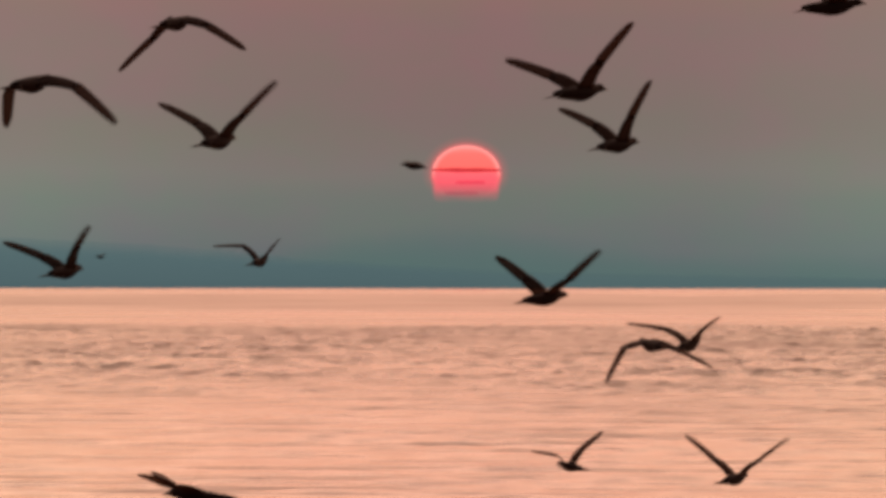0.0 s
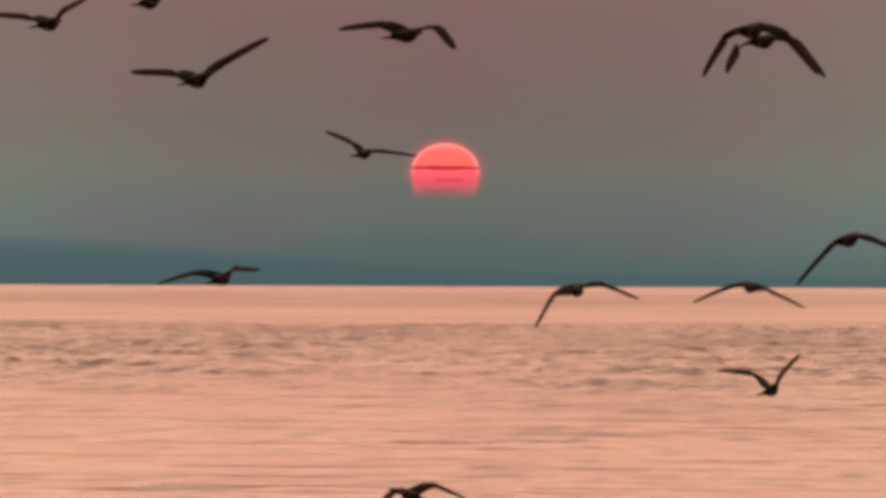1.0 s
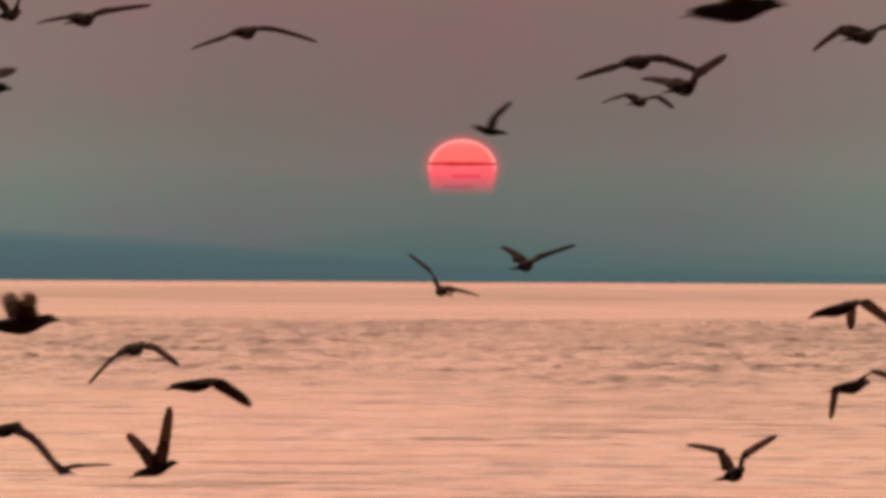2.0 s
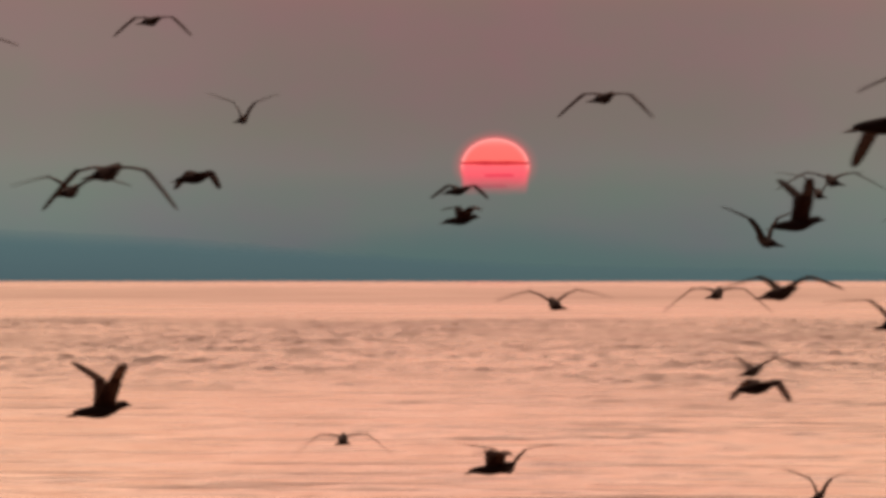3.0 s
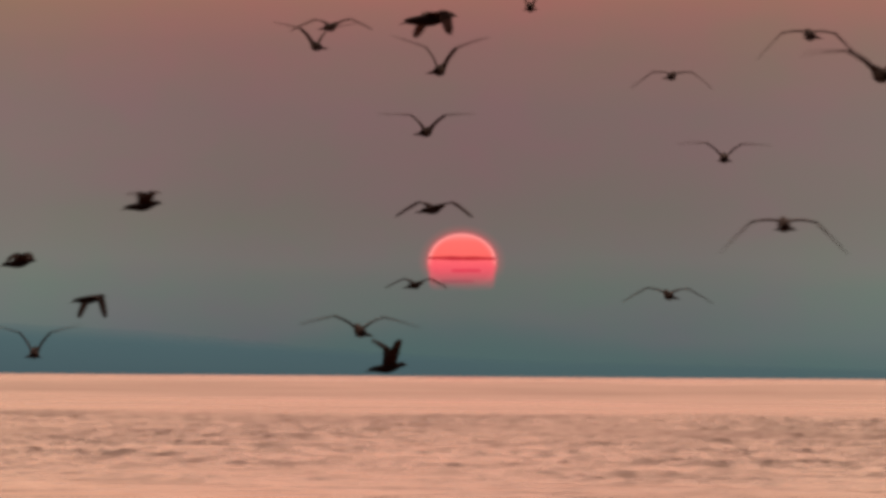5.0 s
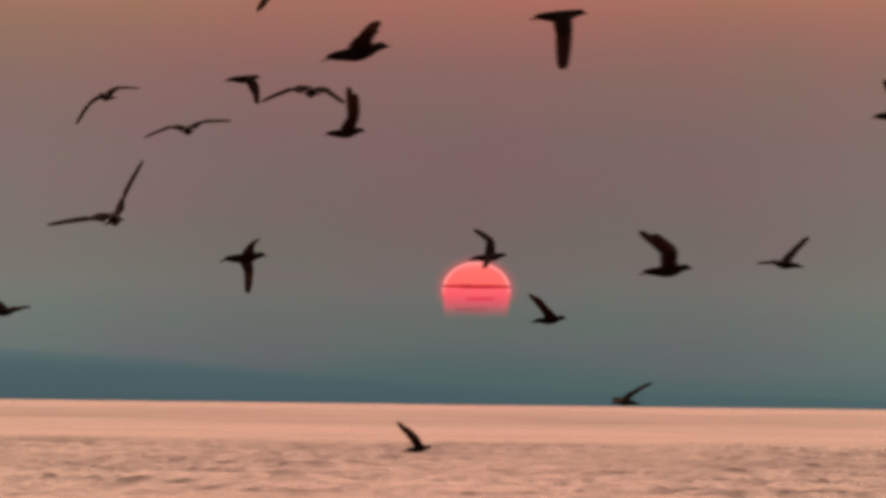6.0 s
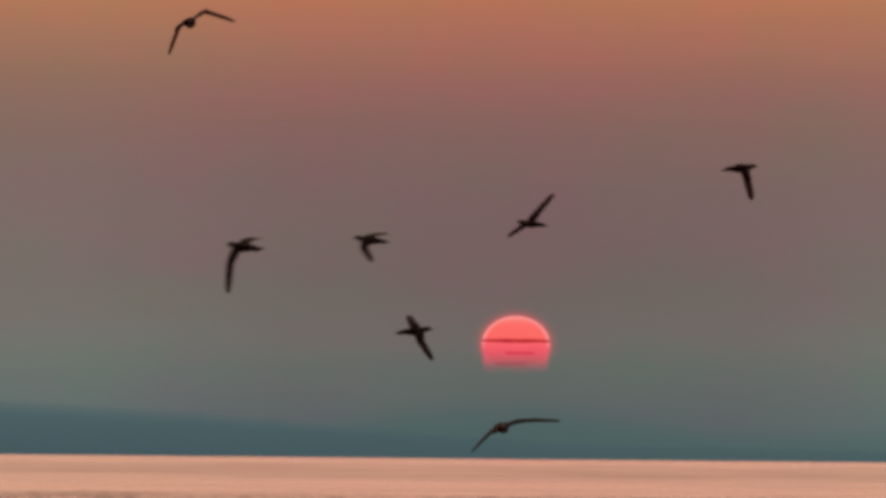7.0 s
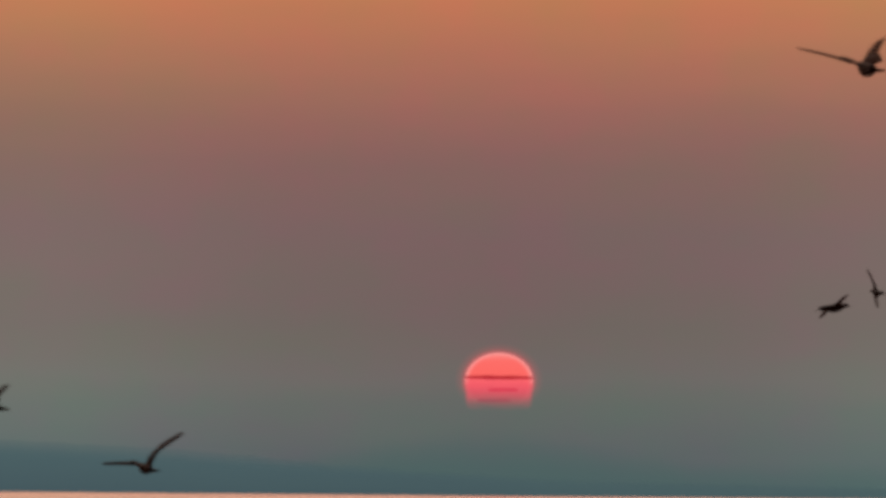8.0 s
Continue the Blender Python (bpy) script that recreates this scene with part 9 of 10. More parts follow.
    fly("dark brown gull in profile, crossing the dusk sky", [
        (5.8, -1.16, 110, 5.94, 70, 4, 9, -0.53, -0.2, 0.31, 0.5, -0.09, -0.34, 0, 0),
        (5.9, -0.46, 110, 6.01, 70, 4, 12, -0.5, 0.05, 0.4, 0.46, -0.04, -0.4, 0, 0),
        (6, 0.18, 110, 6.1, 70, 4, 11, -0.51, -0.1, 0.33, 0.55, -0.34, -0.04, -0.16, 0.04, 0.19, 0.19, -0.16, -0.03, 0, 0),
        (6.1, 0.91, 110, 6.13, 70, 4, 12, -0.57, 0.3, 0.03, 0.17, 0.06, -0.61, 0, 0),
        (6.2, 1.56, 110, 6.13, 70, 4, 3, -0.33, 0.03, 0.55, 0.34, -0.07, 0.53, 0, 0),
        (6.3, 2.3, 110, 6.05, 70, 4, 12, -0.52, 0.38, -0.07, 0.19, -0.09, -0.6, 3, 0),
        (6.4, 2.99, 110, 5.97, 70, 4, 0, -0.01, 0, 0.64, 0, 0.05, 0.64, 0, 0),
        (6.5, 3.62, 110, 5.91, 70, 4, -10, -0.26, 0.01, -0.6, 0.63, 0.08, -0.06, -0.09, 0.01, -0.23, 0.25, -0.01, 0.01, 0, 6),
        (6.6, 4.38, 110, 5.83, 70, 4, -8, -0.61, -0.19, 0, 0.37, 0.04, 0.52, -12, 0),
        (6.7, 4.95, 110, 5.75, 70, 4, -8, -0.46, -0.13, -0.43, 0.64, 0.08, 0.08, 0, -15),
        (6.8, 5.5, 110, 5.7, 70, 4, -7, -0.56, -0.28, -0.09, 0.49, 0.01, 0.41, -3, 0),
    ], (6.8, 0.5), (6.3, -0.7), 0.15)
    fly("dark brown gull in profile, crossing the dusk sky", [
        (5.8, 0.16, 78, 5.39, 76, 4, 1, -0.47, -0.28, 0.34, 0.54, -0.16, 0.3, 0, 0),
        (5.9, 1.08, 78, 5.37, 76, 4, 3, -0.48, 0.1, -0.37, 0.51, 0.01, -0.39, 0, 0),
        (6, 2, 78, 5.37, 76, 4, 2, -0.42, -0.2, 0.41, 0.37, -0.31, 0.4, -0.18, 0.01, 0.17, 0.17, -0.04, 0.18, 0, 0),
        (6.1, 2.99, 78, 5.38, 76, 4, 2, -0.44, 0.13, -0.41, 0.45, -0.04, -0.42, 0, 0),
        (6.2, 3.97, 78, 5.41, 76, 4, 3, -0.45, -0.19, 0.43, 0.46, -0.23, 0.39, 0, 0),
        (6.3, 4.94, 78, 5.45, 76, 4, 2, -0.47, 0.05, -0.4, 0.46, -0.07, -0.41, 0, 0),
    ], (9.5, 0.1), (9.7, 0.2), 0.52)
    fly("dark brown gull in profile, crossing the dusk sky", [
        (5.8, 0.15, 112.9, 5.2, 66, 4, 4, -0.54, -0.13, 0.31, 0.61, 0.2, 0.08, 0, 6),
        (5.9, 0.73, 112.9, 5.24, 66, 4, 6, -0.6, -0.2, -0.1, 0.5, -0.03, -0.39, -18, 0),
        (6, 1.12, 112.9, 5.21, 66, 4, 6, -0.54, -0.12, 0.34, 0.27, -0.44, 0.39, -0.21, -0.04, 0.13, 0.1, -0.18, 0.14, 0, 0),
        (6.1, 1.76, 112.9, 5.27, 66, 4, 8, -0.62, -0.09, -0.11, 0.47, -0.09, -0.39, -15, 0),
        (6.2, 2.3, 112.9, 5.29, 66, 4, 5, -0.5, -0.2, 0.34, 0.63, -0.08, 0.13, 0, 12),
        (6.3, 2.93, 112.9, 5.33, 66, 4, 6, -0.62, -0.07, -0.16, 0.48, -0.04, -0.38, -9, 0),
        (6.4, 3.51, 112.9, 5.42, 66, 4, 6, -0.54, -0.09, 0.34, 0.63, -0.08, 0.14, 0, 12),
        (6.5, 4.19, 112.9, 5.46, 66, 4, 7, -0.37, 0.34, -0.39, 0.49, -0.04, -0.37, -0.18, 0.15, -0.09, 0.24, 0, -0.06, 0, 0),
        (6.6, 4.87, 112.9, 5.54, 66, 4, 4, -0.55, -0.06, 0.33, 0.52, -0.23, 0.29, 0, 0),
        (6.7, 5.56, 112.9, 5.63, 66, 4, 8, -0.62, 0.04, -0.16, 0.47, -0.03, -0.4, -6, 0),
        (6.8, 6.23, 112.9, 5.68, 66, 4, 4, -0.54, -0.03, 0.33, 0.57, -0.13, 0.26, 0, 0),
    ], (7.3, 0.2), (6.8, 0.7), 0.89)
    fly("dark brown gull in profile, crossing the dusk sky", [
        (5.8, 3.97, 93.26, 7.8, 70, 4, 11, -0.31, 0.02, 0.56, 0.63, -0.05, -0.04, 0, 0),
        (5.9, 4.62, 93.26, 7.79, 70, 4, 11, -0.64, 0.03, 0.04, 0.48, -0.2, -0.32, 0, 0),
        (6, 5.22, 93.26, 7.63, 70, 4, 0, -0.44, 0.07, 0.46, 0.44, -0.04, 0.47, 0, 0),
    ], (6.2, -1.5), (6.2, -0.9), 0.26)
    fly("dark brown gull in profile, crossing the dusk sky", [
        (5.8, 4.88, 99.77, 6.58, 68, 4, 6, -0.61, -0.14, -0.14, 0.41, 0.07, -0.48, -12, 0),
        (5.9, 5.52, 99.77, 6.64, 68, 4, 2, -0.34, -0.14, 0.52, 0.46, 0.03, 0.45, 0, 0),
    ], (11.5, 0.5), (6.5, 0.5), 0.63)
    fly("dark brown gull in profile, crossing the dusk sky", [
        (5.8, 6.23, 112.9, 5.17, 70, 4, 7, -0.62, -0.06, -0.13, 0.49, -0.14, -0.34, -9, 0),
        (5.9, 6.81, 112.9, 5.24, 70, 4, 0, -0.55, -0.01, 0.33, 0.55, 0.03, 0.33, 0, 0),
    ], (-1.2, 0.7), (5.8, 0.7), 0.0)
    fly("dark brown gull flying away before the hazy far hills, wings spread", [
        (5.8, 4.72, 113.59, 4.12, -40, 4, -5, -0.49, 0.41, -0.01, 0.53, -0.22, 0.29, 0, 0),
        (5.9, 3.54, 113.59, 4.09, -40, 4, -7, -0.55, -0.02, -0.27, 0.61, -0.2, -0.03, 0, 6),
        (6, 2.29, 113.59, 3.98, -40, 4, -7, -0.48, -0.43, 0.05, 0.61, 0.02, 0.22, -0.17, -0.18, 0.02, 0.23, -0.01, 0.1, 0, 0),
        (6.1, 0.96, 113.59, 3.99, -40, 4, -9, -0.54, -0.01, -0.34, 0.64, -0.07, -0.04, 0, 6),
        (6.2, -0.34, 113.59, 3.89, -40, 4, -8, -0.59, 0.25, -0.04, 0.59, 0.1, 0.24, 0, 0),
        (6.3, -1.74, 113.59, 3.89, -40, 4, -9, -0.5, -0.03, -0.39, 0.57, -0.28, -0.03, 0, 6),
        (6.4, -3.17, 113.59, 3.81, -40, 4, -9, -0.63, 0.14, 0.01, 0.55, 0.09, 0.31, 0, 0),
        (6.5, -4.85, 113.59, 3.83, -40, 4, -11, -0.47, -0.21, -0.34, 0.54, -0.36, 0, -0.23, -0.1, -0.05, 0.21, -0.14, 0.01, 0, 0),
        (6.6, -6.34, 113.59, 3.8, -40, 4, -11, -0.61, -0.15, -0.02, 0.6, 0.11, 0.22, 0, 0),
        (6.7, -7.89, 113.59, 3.96, -40, 4, -9, -0.54, -0.19, -0.23, 0.65, 0.02, -0.03, 0, 3),
    ], (-12.7, -0.6), (-15.5, 0.1), 0.37)
    fly("dark brown gull in profile, crossing low over the rippled water", [
        (5.8, -3.16, 138.39, 2.99, 70, 4, 4, -0.45, -0.3, 0.36, 0.62, -0.11, 0.14, 0, -18),
        (5.9, -2.03, 138.39, 3.02, 70, 4, 5, -0.62, -0.14, -0.09, 0.53, -0.01, -0.34, -18, 0),
        (6, -1.05, 138.39, 3.04, 70, 4, 4, -0.24, -0.35, 0.49, 0.21, -0.41, 0.44, -0.09, -0.13, 0.19, 0.05, -0.14, 0.2, 0, 0),
        (6.1, 0.05, 138.39, 3.1, 70, 4, 6, -0.62, -0.09, -0.11, 0.47, 0.04, -0.43, -12, 0),
        (6.2, 1.13, 138.39, 3.1, 70, 4, 4, -0.28, -0.31, 0.49, 0.55, -0.15, 0.29, 0, 0),
        (6.3, 2.25, 138.39, 3.14, 70, 4, 6, -0.61, -0.16, -0.15, 0.42, -0.03, -0.47, -15, 0),
        (6.4, 3.31, 138.39, 3.14, 70, 4, 6, -0.26, -0.21, 0.55, 0.5, -0.17, 0.37, 0, 0),
        (6.5, 4.45, 138.39, 3.19, 70, 4, 8, -0.61, -0.13, -0.14, 0.41, -0.13, -0.49, -0.24, -0.01, -0.06, 0.17, -0.06, -0.17, 12, 0),
        (6.6, 5.58, 138.39, 3.11, 70, 4, 2, -0.41, 0.06, 0.5, 0.38, -0.14, 0.5, 0, 0),
        (6.7, 6.77, 138.39, 3.15, 70, 4, 6, -0.62, -0.09, -0.14, 0.51, -0.18, -0.28, -12, 0),
        (6.8, 7.98, 138.39, 3.15, 70, 4, 2, -0.37, -0.11, 0.52, 0.47, 0.01, 0.44, 0, 0),
    ], (10.7, 0.3), (11.7, 0.0), 0.74)
    fly("dark brown gull in profile, crossing the dusk sky", [
        (6, -7.03, 110, 5.2, 64, 4, 3, -0.6, -0.16, 0.17, 0.64, 0.09, 0.09, -0.22, -0.06, 0.11, 0.25, 0.02, 0.03, 0, 18),
        (6.1, -6.65, 110, 5.28, 64, 4, 6, -0.63, -0.02, -0.1, 0.55, -0.1, -0.25, -12, 0),
        (6.2, -6.31, 110, 5.23, 64, 4, 4, -0.48, -0.21, 0.37, 0.61, 0.17, 0.09, 0, 0),
        (6.3, -5.8, 110, 5.3, 64, 4, 7, -0.62, 0.01, -0.15, 0.49, -0.03, -0.37, -3, 0),
        (6.4, -5.35, 110, 5.29, 64, 4, 7, -0.53, -0.11, 0.33, 0.63, -0.08, 0.08, 0, 0),
        (6.5, -4.86, 110, 5.37, 64, 4, 8, -0.64, 0, -0.11, 0.39, 0.09, -0.42, -0.25, 0.01, -0.02, 0.21, 0.12, -0.06, 18, 0),
        (6.6, -4.22, 110, 5.35, 64, 4, 5, -0.53, -0.06, 0.36, 0.61, -0.07, 0.21, 0, -6),
        (6.7, -3.57, 110, 5.47, 64, 4, 8, -0.63, -0.16, 0.04, 0.52, -0.13, -0.3, 0, 0),
        (6.8, -2.9, 110, 5.52, 64, 4, 10, -0.59, -0.02, 0.26, 0.61, -0.04, -0.17, 0, 0),
        (6.9, -2.23, 110, 5.68, 64, 4, 11, -0.59, -0.09, 0.24, 0.55, -0.26, -0.05, 0, 0),
        (7, -1.5, 110, 5.79, 64, 4, 12, -0.62, 0.13, 0.1, 0.54, -0.02, -0.33, -0.24, 0.01, 0.06, 0.2, -0.08, -0.12, 0, 0),
        (7.1, -0.77, 110, 5.95, 64, 4, 6, -0.57, -0.11, 0.27, 0.59, -0.22, 0.14, 0, -15),
        (7.2, -0.04, 110, 6.05, 64, 4, 13, -0.61, 0.21, 0.01, 0.51, -0.06, -0.33, 0, 0),
        (7.3, 0.72, 110, 6.14, 64, 4, 9, -0.49, 0, 0.42, 0.5, -0.23, 0.32, 0, 0),
        (7.4, 1.46, 110, 6.2, 64, 4, 12, -0.59, 0.08, -0.2, 0.39, -0.09, -0.47, 0, 0),
        (7.5, 2.17, 110, 6.32, 64, 4, 10, -0.43, 0.1, 0.46, 0.22, -0.21, 0.57, -0.14, 0.07, 0.19, 0.08, -0.06, 0.23, 0, 0),
        (7.6, 2.86, 110, 6.42, 64, 4, -15, -0.27, -0.02, -0.55, 0.63, -0.16, -0.04, 0, -9),
        (7.7, 3.49, 110, 6.51, 64, 4, -13, -0.63, 0.02, -0.04, 0.44, -0.09, 0.46, 0, 0),
        (7.8, 4.04, 110, 6.55, 64, 4, -11, -0.55, -0.03, -0.32, 0.63, -0.13, 0.08, 0, 0),
        (7.9, 4.58, 110, 6.66, 64, 4, -10, -0.55, -0.19, -0.25, 0.5, 0.08, 0.4, 0, 0),
        (8, 4.96, 110, 6.74, 64, 4, -9, -0.64, 0.08, -0.04, 0.62, -0.17, 0.09, -0.24, 0.04, 0.02, 0.23, -0.09, 0.02, 0, 0),
    ], (5.2, 0.2), None, 0.11)
    fly("dark brown gull in profile, crossing the dusk sky", [
        (5.9, 6.28, 112.9, 6.04, -62, 4, -6, -0.54, 0.11, -0.32, 0.64, -0.1, 0.02, 0, 3),
        (6, 4.71, 112.9, 6.1, -62, 4, -6, -0.63, 0.09, 0.06, 0.49, -0.18, 0.39, -0.25, -0.01, 0.03, 0.18, -0.08, 0.16, 6, 0),
        (6.1, 3.09, 112.9, 6.2, -62, 4, -7, -0.48, -0.09, -0.37, 0.6, -0.22, -0.06, 0, 15),
        (6.2, 1.53, 112.9, 6.18, -62, 4, -8, -0.63, -0.06, 0.05, 0.49, -0.16, 0.39, 0, 0),
        (6.3, -0.04, 112.9, 6.33, -62, 4, -6, -0.55, -0.07, -0.25, 0.61, -0.19, -0.02, 0, 12),
        (6.4, -1.63, 112.9, 6.34, -62, 4, -8, -0.64, -0.03, 0.01, 0.59, 0, 0.26, 0, 0),
        (6.5, -3.39, 112.9, 6.37, -62, 4, -9, -0.52, -0.16, -0.32, 0.65, 0.02, -0.05, -0.24, -0.04, -0.07, 0.25, 0, -0.01, 0, 0),
        (6.6, -5.02, 112.9, 6.31, -62, 4, -9, -0.63, -0.08, 0.04, 0.57, 0.02, 0.28, 0, 0),
        (6.7, -6.84, 112.9, 6.36, -62, 4, -9, -0.49, -0.18, -0.31, 0.63, -0.03, -0.13, 0, 21),
        (6.8, -8.65, 112.9, 6.35, -62, 4, -9, -0.61, -0.15, 0.04, 0.6, 0.03, 0.24, 0, 0),
    ], (-15.9, 0.6), (-17.5, 0.0), 0.48)
    fly("dark brown gull in profile, crossing the dusk sky", [
        (6.1, 5.46, 97.35, 6.42, -50, 4, -4, -0.47, 0.42, -0.11, 0.63, -0.09, 0.11, 0, 0),
        (6.2, 4.88, 97.35, 6.45, -50, 4, -7, -0.39, 0.4, -0.3, 0.57, -0.25, 0.16, 0, 0),
        (6.3, 4.17, 97.35, 6.48, -50, 4, -8, -0.48, 0.31, -0.27, 0.41, -0.43, 0.25, 0, 0),
        (6.4, 3.34, 97.35, 6.58, -50, 4, -7, -0.57, 0.24, -0.16, 0.54, -0.23, 0.26, 0, 0),
        (6.5, 2.41, 97.35, 6.62, -50, 4, -9, -0.6, 0.07, -0.23, 0.61, -0.06, 0.19, -0.23, 0.04, -0.08, 0.24, 0.02, 0.06, 0, 0),
        (6.6, 1.39, 97.35, 6.7, -50, 4, -10, -0.54, 0.09, -0.32, 0.56, -0.25, 0.19, 0, 0),
        (6.7, 0.28, 97.35, 6.75, -50, 4, -13, -0.59, 0.08, -0.25, 0.59, -0.01, 0.27, 0, 0),
        (6.8, -0.93, 97.35, 6.76, -50, 4, -13, -0.51, -0.02, -0.39, 0.63, -0.09, 0.11, 0, 0),
        (6.9, -2.17, 97.35, 6.71, -50, 4, -16, -0.61, -0.02, -0.15, 0.53, 0.14, 0.33, 0, 0),
        (7, -3.6, 97.35, 6.67, -50, 4, -17, -0.34, -0.01, -0.55, 0.61, 0.2, -0.08, -0.15, 0.03, -0.19, 0.24, 0.07, 0, 0, 0),
        (7.1, -5.06, 97.35, 6.5, -50, 4, -18, -0.57, -0.21, -0.02, 0.52, 0.17, 0.34, 0, 0),
        (7.2, -6.64, 97.35, 6.41, -50, 4, -18, -0.26, -0.04, -0.55, 0.56, 0.21, -0.22, 0, -15),
        (7.3, -8.22, 97.35, 6.27, -50, 4, -19, -0.53, -0.3, -0.05, 0.57, 0.18, 0.24, 0, 0),
    ], (-7.6, 0.5), (-15.1, -1.1), 0.52)
    fly("dark brown gull in profile, crossing the dusk sky", [
        (6.3, 7.07, 126.13, 7.1, -10, 4, -9, -0.61, 0.09, -0.18, 0.62, -0.1, 0.09, 0, 3),
        (6.4, 6.36, 126.13, 7, -10, 4, -6, -0.54, -0.33, 0.03, 0.47, -0.4, 0.19, 0, 0),
        (6.5, 5.57, 126.13, 7.11, -10, 4, -8, -0.5, -0.18, -0.33, 0.6, -0.15, -0.14, -0.23, -0.08, -0.05, 0.25, -0.02, -0.01, 0, 9),
        (6.6, 4.79, 126.13, 7.18, -30, 4, -12, -0.63, -0.05, -0.04, 0.57, -0.01, 0.29, 0, 0),
        (6.7, 3.81, 126.13, 7.35, -40, 4, -11, -0.49, -0.04, -0.37, 0.49, -0.4, 0.07, 0, 0),
        (6.8, 2.78, 126.13, 7.53, -45, 4, -12, -0.63, 0.11, -0.08, 0.5, -0.05, 0.4, 0, 0),
        (6.9, 1.61, 126.13, 7.78, -50, 4, -12, -0.39, 0.08, -0.5, 0.55, -0.32, 0.09, 0, 0),
        (7, 0.24, 126.13, 7.9, -60, 4, -10, -0.64, 0.01, -0.13, 0.34, -0.29, 0.47, -0.24, -0.02, -0.05, 0.13, -0.11, 0.18, 0, 0),
        (7.1, -1.11, 126.13, 8.05, -60, 4, -12, -0.38, 0.03, -0.52, 0.64, -0.04, 0.05, 0, 0),
        (7.2, -2.57, 126.13, 8.13, -65, 4, -9, -0.62, 0.04, -0.09, 0.45, -0.16, 0.43, 0, 0),
        (7.3, -4.14, 126.13, 8.19, -65, 4, -10, -0.31, 0.05, -0.55, 0.64, -0.07, 0.02, 0, 0),
        (7.4, -5.71, 126.13, 8.15, -65, 4, -10, -0.61, -0.1, -0.09, 0.5, -0.16, 0.37, 0, 0),
        (7.5, -7.36, 126.13, 8.07, -65, 4, -12, -0.51, -0.05, -0.38, 0.62, 0.1, 0.16, -0.16, 0.01, -0.19, 0.23, 0.02, 0.08, 0, 0),
        (7.6, -9.06, 126.13, 8.06, -65, 4, -10, -0.62, -0.08, -0.06, 0.54, -0.06, 0.34, 0, 0),
    ], (-8.1, 0.7), (-16.2, -0.3), 0.89)
    fly("dark brown gull in profile, crossing the dusk sky", [
        (6.2, 2.89, 49.03, 6.29, -75, 4, -5, -0.15, 0.38, -0.49, 0.45, -0.3, 0.34, 0, 0),
        (6.3, 1.57, 49.03, 6.26, -75, 4, -4, -0.55, 0.26, -0.2, 0.16, -0.41, 0.46, 0, 0),
        (6.4, 0.19, 49.03, 6.18, -75, 4, -4, -0.47, 0.34, -0.26, 0.16, -0.45, 0.43, 0, 0),
        (6.5, -1.3, 49.03, 6.15, -75, 4, -4, -0.37, 0.32, -0.37, 0.37, -0.39, 0.32, -0.22, 0.08, -0.08, 0.18, -0.08, 0.15, 0, 0),
        (6.6, -2.99, 49.03, 6.1, -75, 4, -5, -0.54, 0.2, -0.28, 0.37, -0.33, 0.41, 0, 0),
    ], (-14.7, -0.5), (-14.7, -0.5), 0.26)
    fly("dark brown gull flying away through the dusk sky, wings spread", [
        (6, -1.27, 57.2, 7.21, -10, 4, -10, -0.49, -0.33, -0.15, 0.34, -0.53, 0.07, 9, 6),
        (6.1, -1.35, 57.2, 7.32, -10, 4, -16, -0.46, -0.29, -0.28, 0.3, -0.56, 0.08, 9, 0),
        (6.2, -1.46, 57.2, 7.37, -10, 4, -17, -0.49, 0.03, -0.41, 0.33, -0.54, 0.05, 12, 6),
        (6.3, -1.96, 57.2, 7.81, -10, 4, -17, -0.39, -0.38, -0.3, 0.3, -0.56, 0.05, 9, 3),
        (6.4, -2.23, 57.2, 7.42, -10, 4, -21, -0.42, 0.01, -0.48, 0.39, -0.51, 0.02, 15, 9),
        (6.5, -2.65, 57.2, 7.8, -10, 4, -17, -0.43, -0.33, -0.29, 0.31, -0.55, 0.07, 12, 3),
    ], (-4.5, 0.9), (-3.4, 1.0), 0.63)
    fly("dark brown gull in profile, crossing the dusk sky", [
        (6.4, 3.12, 57.2, 7.56, -70, 4, -8, -0.54, -0.13, -0.26, 0.44, -0.36, 0.31, 0, 0),
        (6.5, 2.14, 57.2, 7.48, -70, 4, -12, -0.39, -0.14, -0.5, 0.53, 0.01, 0.37, -0.13, -0.06, -0.2, 0.17, 0, 0.18, 0, 0),
    ], (-9.8, -0.7), (-9.8, 2.3), 0.74)
    fly("dark brown gull in profile, crossing the dusk sky", [
        (6.4, -3.22, 49.35, 6.86, -60, 4, -13, -0.51, -0.26, -0.21, 0.64, 0.06, 0, 0, 9),
        (6.5, -3.17, 49.35, 7.13, -60, 4, -12, -0.54, -0.23, -0.15, 0.64, 0.03, 0.07, 0, 3),
        (6.6, -3.09, 49.35, 6.88, -60, 4, -13, -0.44, 0, -0.46, 0.64, 0.05, 0.09, 0, 0),
    ], (6.5, 0.1), (-9.5, 0.1), 0.11)
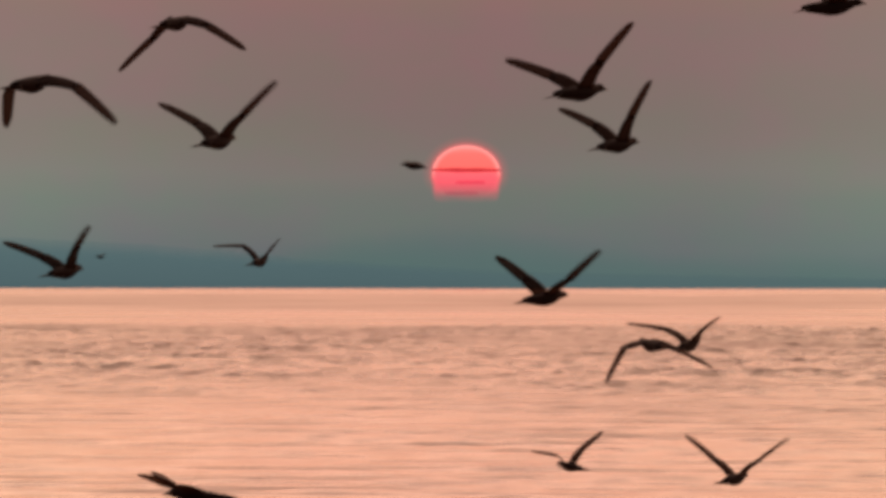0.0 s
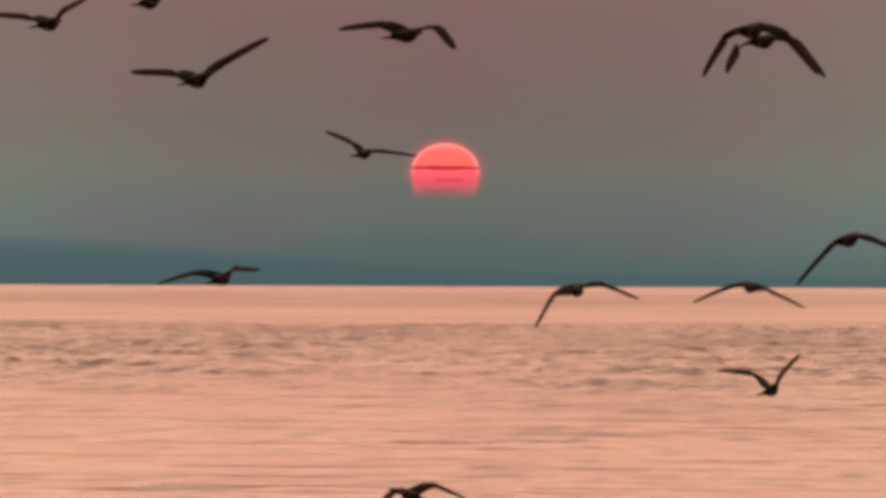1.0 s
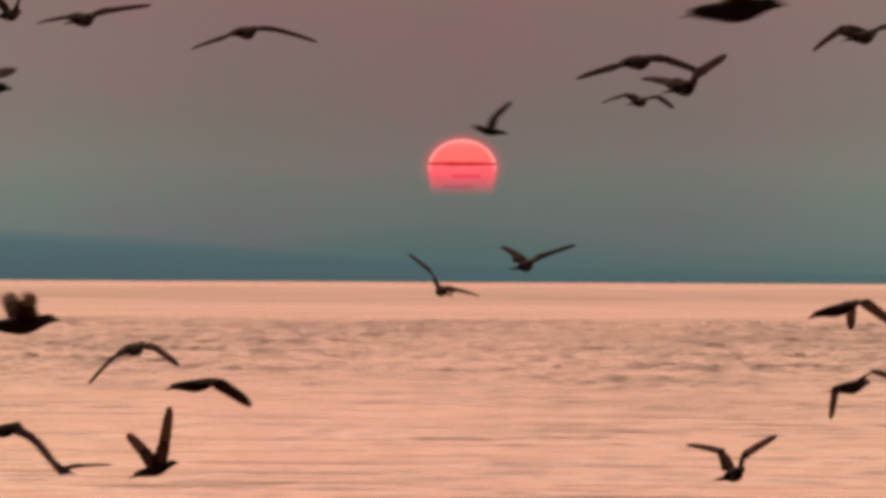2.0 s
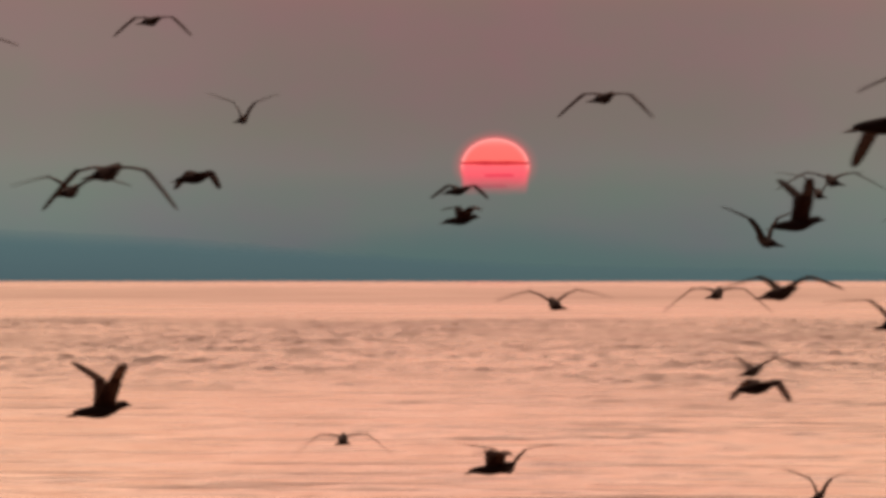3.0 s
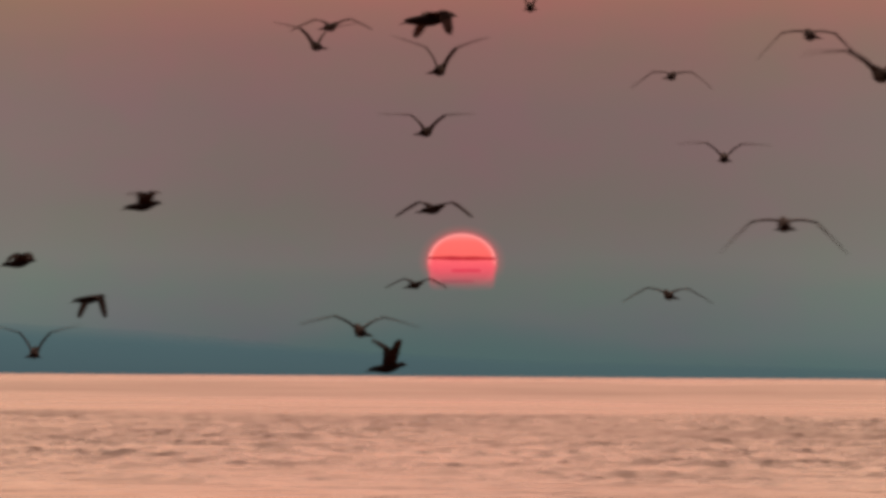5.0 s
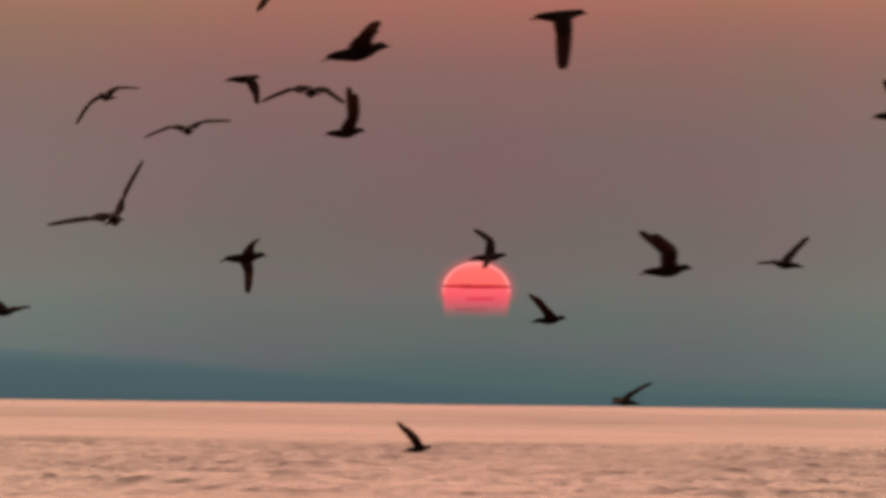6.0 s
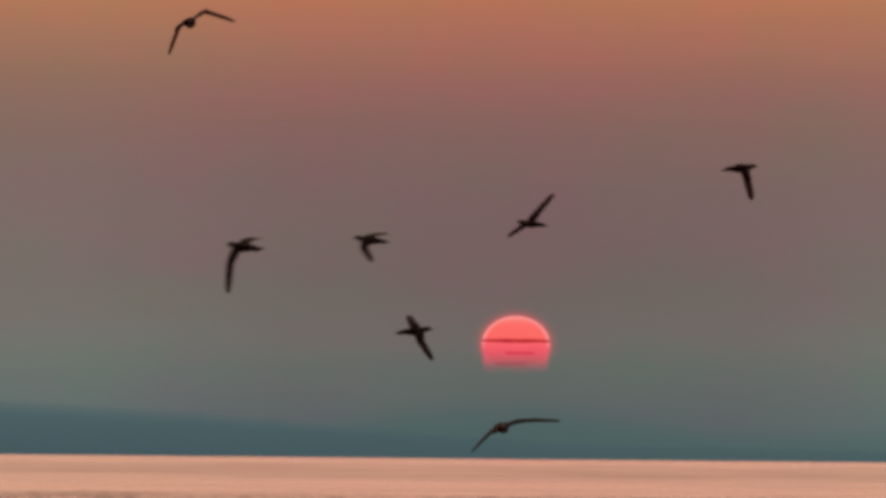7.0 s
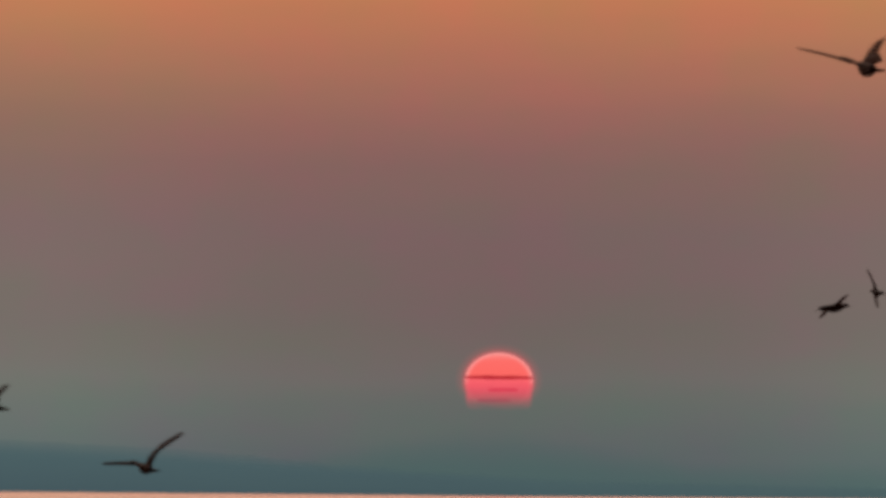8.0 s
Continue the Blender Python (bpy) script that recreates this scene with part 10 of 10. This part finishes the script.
    fly("dark brown gull flying away through the dusk sky, wings spread", [
        (6.4, -5.49, 81.68, 8.76, 20, 4, -24, -0.18, -0.56, -0.18, 0.4, -0.45, 0.24, 0, -3),
        (6.5, -4.9, 81.68, 8.6, 20, 4, -25, 0, -0.63, 0.01, 0.31, -0.47, 0.3, 0, 0),
        (6.6, -4.44, 81.68, 8.59, 10, 4, -18, -0.21, -0.45, -0.37, 0.41, -0.48, -0.08, -9, 0),
        (6.7, -4.12, 81.68, 8.57, 10, 4, -16, -0.24, -0.57, 0.1, 0.32, -0.44, 0.33, 0, -15),
        (6.8, -3.9, 81.68, 8.63, 10, 4, -16, -0.26, -0.39, -0.4, 0.5, -0.39, -0.09, -12, 3),
        (6.9, -3.69, 81.68, 8.63, 10, 4, -12, -0.5, -0.38, 0.11, 0.39, -0.34, 0.38, 6, -18),
        (7, -3.64, 81.68, 8.72, 10, 4, -11, -0.37, 0.43, -0.3, 0.52, -0.32, -0.1, -0.15, 0.19, -0.07, 0.18, -0.17, 0.05, -15, 6),
        (7.1, -3.66, 81.68, 8.75, 10, 4, -10, -0.6, -0.21, 0.05, 0.46, -0.32, 0.31, 9, 18),
        (7.2, -3.82, 81.68, 8.89, 5, 4, -12, -0.37, -0.34, -0.36, 0.54, -0.31, -0.08, 21, 6),
        (7.3, -4.06, 81.68, 8.97, 0, 4, -9, -0.63, -0.04, 0.09, 0.32, -0.46, 0.31, 9, 9),
        (7.4, -4.43, 81.68, 9.14, -10, 4, -11, -0.42, -0.24, -0.39, 0.62, -0.11, -0.11, 6, 9),
    ], (6.0, -0.3), (-2.0, 4.1), 0.48)
    fly("dark brown gull in profile, crossing the dusk sky", [
        (6.5, 6.38, 112.9, 7.44, -65, 4, -7, -0.53, -0.04, -0.3, 0.64, -0.04, -0.04, 0, 15),
        (6.6, 4.67, 112.9, 7.42, -65, 4, -7, -0.63, -0.09, 0.05, 0.54, -0.11, 0.33, 0, 0),
        (6.7, 2.91, 112.9, 7.4, -65, 4, -8, -0.48, -0.03, -0.41, 0.63, -0.09, -0.05, 0, 18),
        (6.8, 1.28, 112.9, 7.36, -65, 4, -6, -0.62, -0.11, -0.02, 0.59, -0.15, 0.22, 0, 0),
        (6.9, -0.5, 112.9, 7.29, -65, 4, -9, -0.59, -0.08, -0.19, 0.64, 0.04, 0.11, 0, 0),
        (7, -2.24, 112.9, 7.22, -65, 4, -12, -0.49, -0.34, -0.22, 0.64, -0.04, -0.02, -0.22, -0.08, -0.1, 0.25, 0.03, 0, 0, 0),
        (7.1, -4.01, 112.9, 7.08, -65, 4, -10, -0.62, -0.13, 0.06, 0.59, 0.13, 0.25, 0, 0),
        (7.2, -5.89, 112.9, 6.99, -65, 4, -11, -0.43, -0.25, -0.37, 0.62, -0.08, -0.13, 0, -18),
        (7.3, -7.74, 112.9, 6.84, -65, 4, -8, -0.63, -0.09, 0.05, 0.61, 0.13, 0.18, 0, 0),
        (7.4, -9.5, 112.9, 6.77, -65, 4, -9, -0.48, -0.25, -0.29, 0.62, -0.05, -0.14, 0, -15),
    ], (-17.1, -0.3), (-18.2, -1.1), 0.89)
    fly("dark brown gull in profile, crossing the dusk sky", [
        (7.1, 8.27, 138.39, 6.33, -65, 4, -9, -0.47, -0.05, -0.4, 0.64, -0.1, -0.01, 0, 3),
        (7.2, 6.25, 138.39, 6.39, -65, 4, -10, -0.62, -0.08, 0.1, 0.21, -0.18, 0.57, 0, 0),
        (7.3, 4.34, 138.39, 6.37, -65, 4, -9, -0.17, 0.11, -0.61, 0.62, -0.16, -0.1, 0, 15),
        (7.4, 2.57, 138.39, 6.18, -65, 4, -11, -0.62, -0.1, 0.1, 0.21, -0.17, 0.57, 0, 0),
        (7.5, 0.66, 138.39, 6.09, -65, 4, -8, -0.31, 0.13, -0.56, 0.64, 0.03, -0.11, -0.12, 0.05, -0.21, 0.25, 0, -0.01, 0, -18),
        (7.6, -1.3, 138.39, 5.9, -65, 4, -10, -0.63, -0.08, 0.08, 0.32, -0.17, 0.53, 0, 0),
        (7.7, -3.34, 138.39, 5.77, -65, 4, -10, -0.27, 0.06, -0.57, 0.63, -0.06, -0.09, 0, 18),
        (7.8, -5.33, 138.39, 5.63, -65, 4, -11, -0.63, -0.08, 0.08, 0.37, -0.04, 0.53, 0, 0),
        (7.9, -7.46, 138.39, 5.56, -65, 4, -11, -0.13, -0.02, -0.63, 0.62, -0.11, -0.13, 0, 18),
        (8, -9.43, 138.39, 5.44, -65, 4, -8, -0.64, -0.01, 0.06, 0.52, -0.03, 0.37, 0, 0),
    ], (-19.0, -0.8), None, 0.26)
    fly("dark brown gull flying away through the dusk sky, wings spread", [
        (7.9, 3.45, 59.69, 7.47, -10, 4, -2, -0.45, -0.42, -0.09, 0.3, -0.54, -0.05, 3, 21),
        (8, 2.95, 59.69, 7.42, -10, 4, -8, -0.54, -0.23, 0.24, 0.25, 0.56, 0.21, -0.18, -0.15, 0.08, 0.07, 0.23, 0.07, 0, 0),
    ], (-5.1, -0.5), None, 0.76)
    fly("dark brown gull flying away through the dusk sky, wings spread", [
        (7.9, 9.84, 181.49, 8.74, -40, 4, -16, -0.45, -0.08, -0.42, 0.64, 0.05, 0.01, 0, 0),
        (8, 9.25, 181.49, 8.91, -40, 4, 24, -0.53, -0.08, 0.36, 0.49, 0.34, -0.2, -0.19, -0.07, 0.15, 0.15, 0.19, -0.06, 0, 0),
    ], (-6.2, 1.2), None, 0.13)


motions()
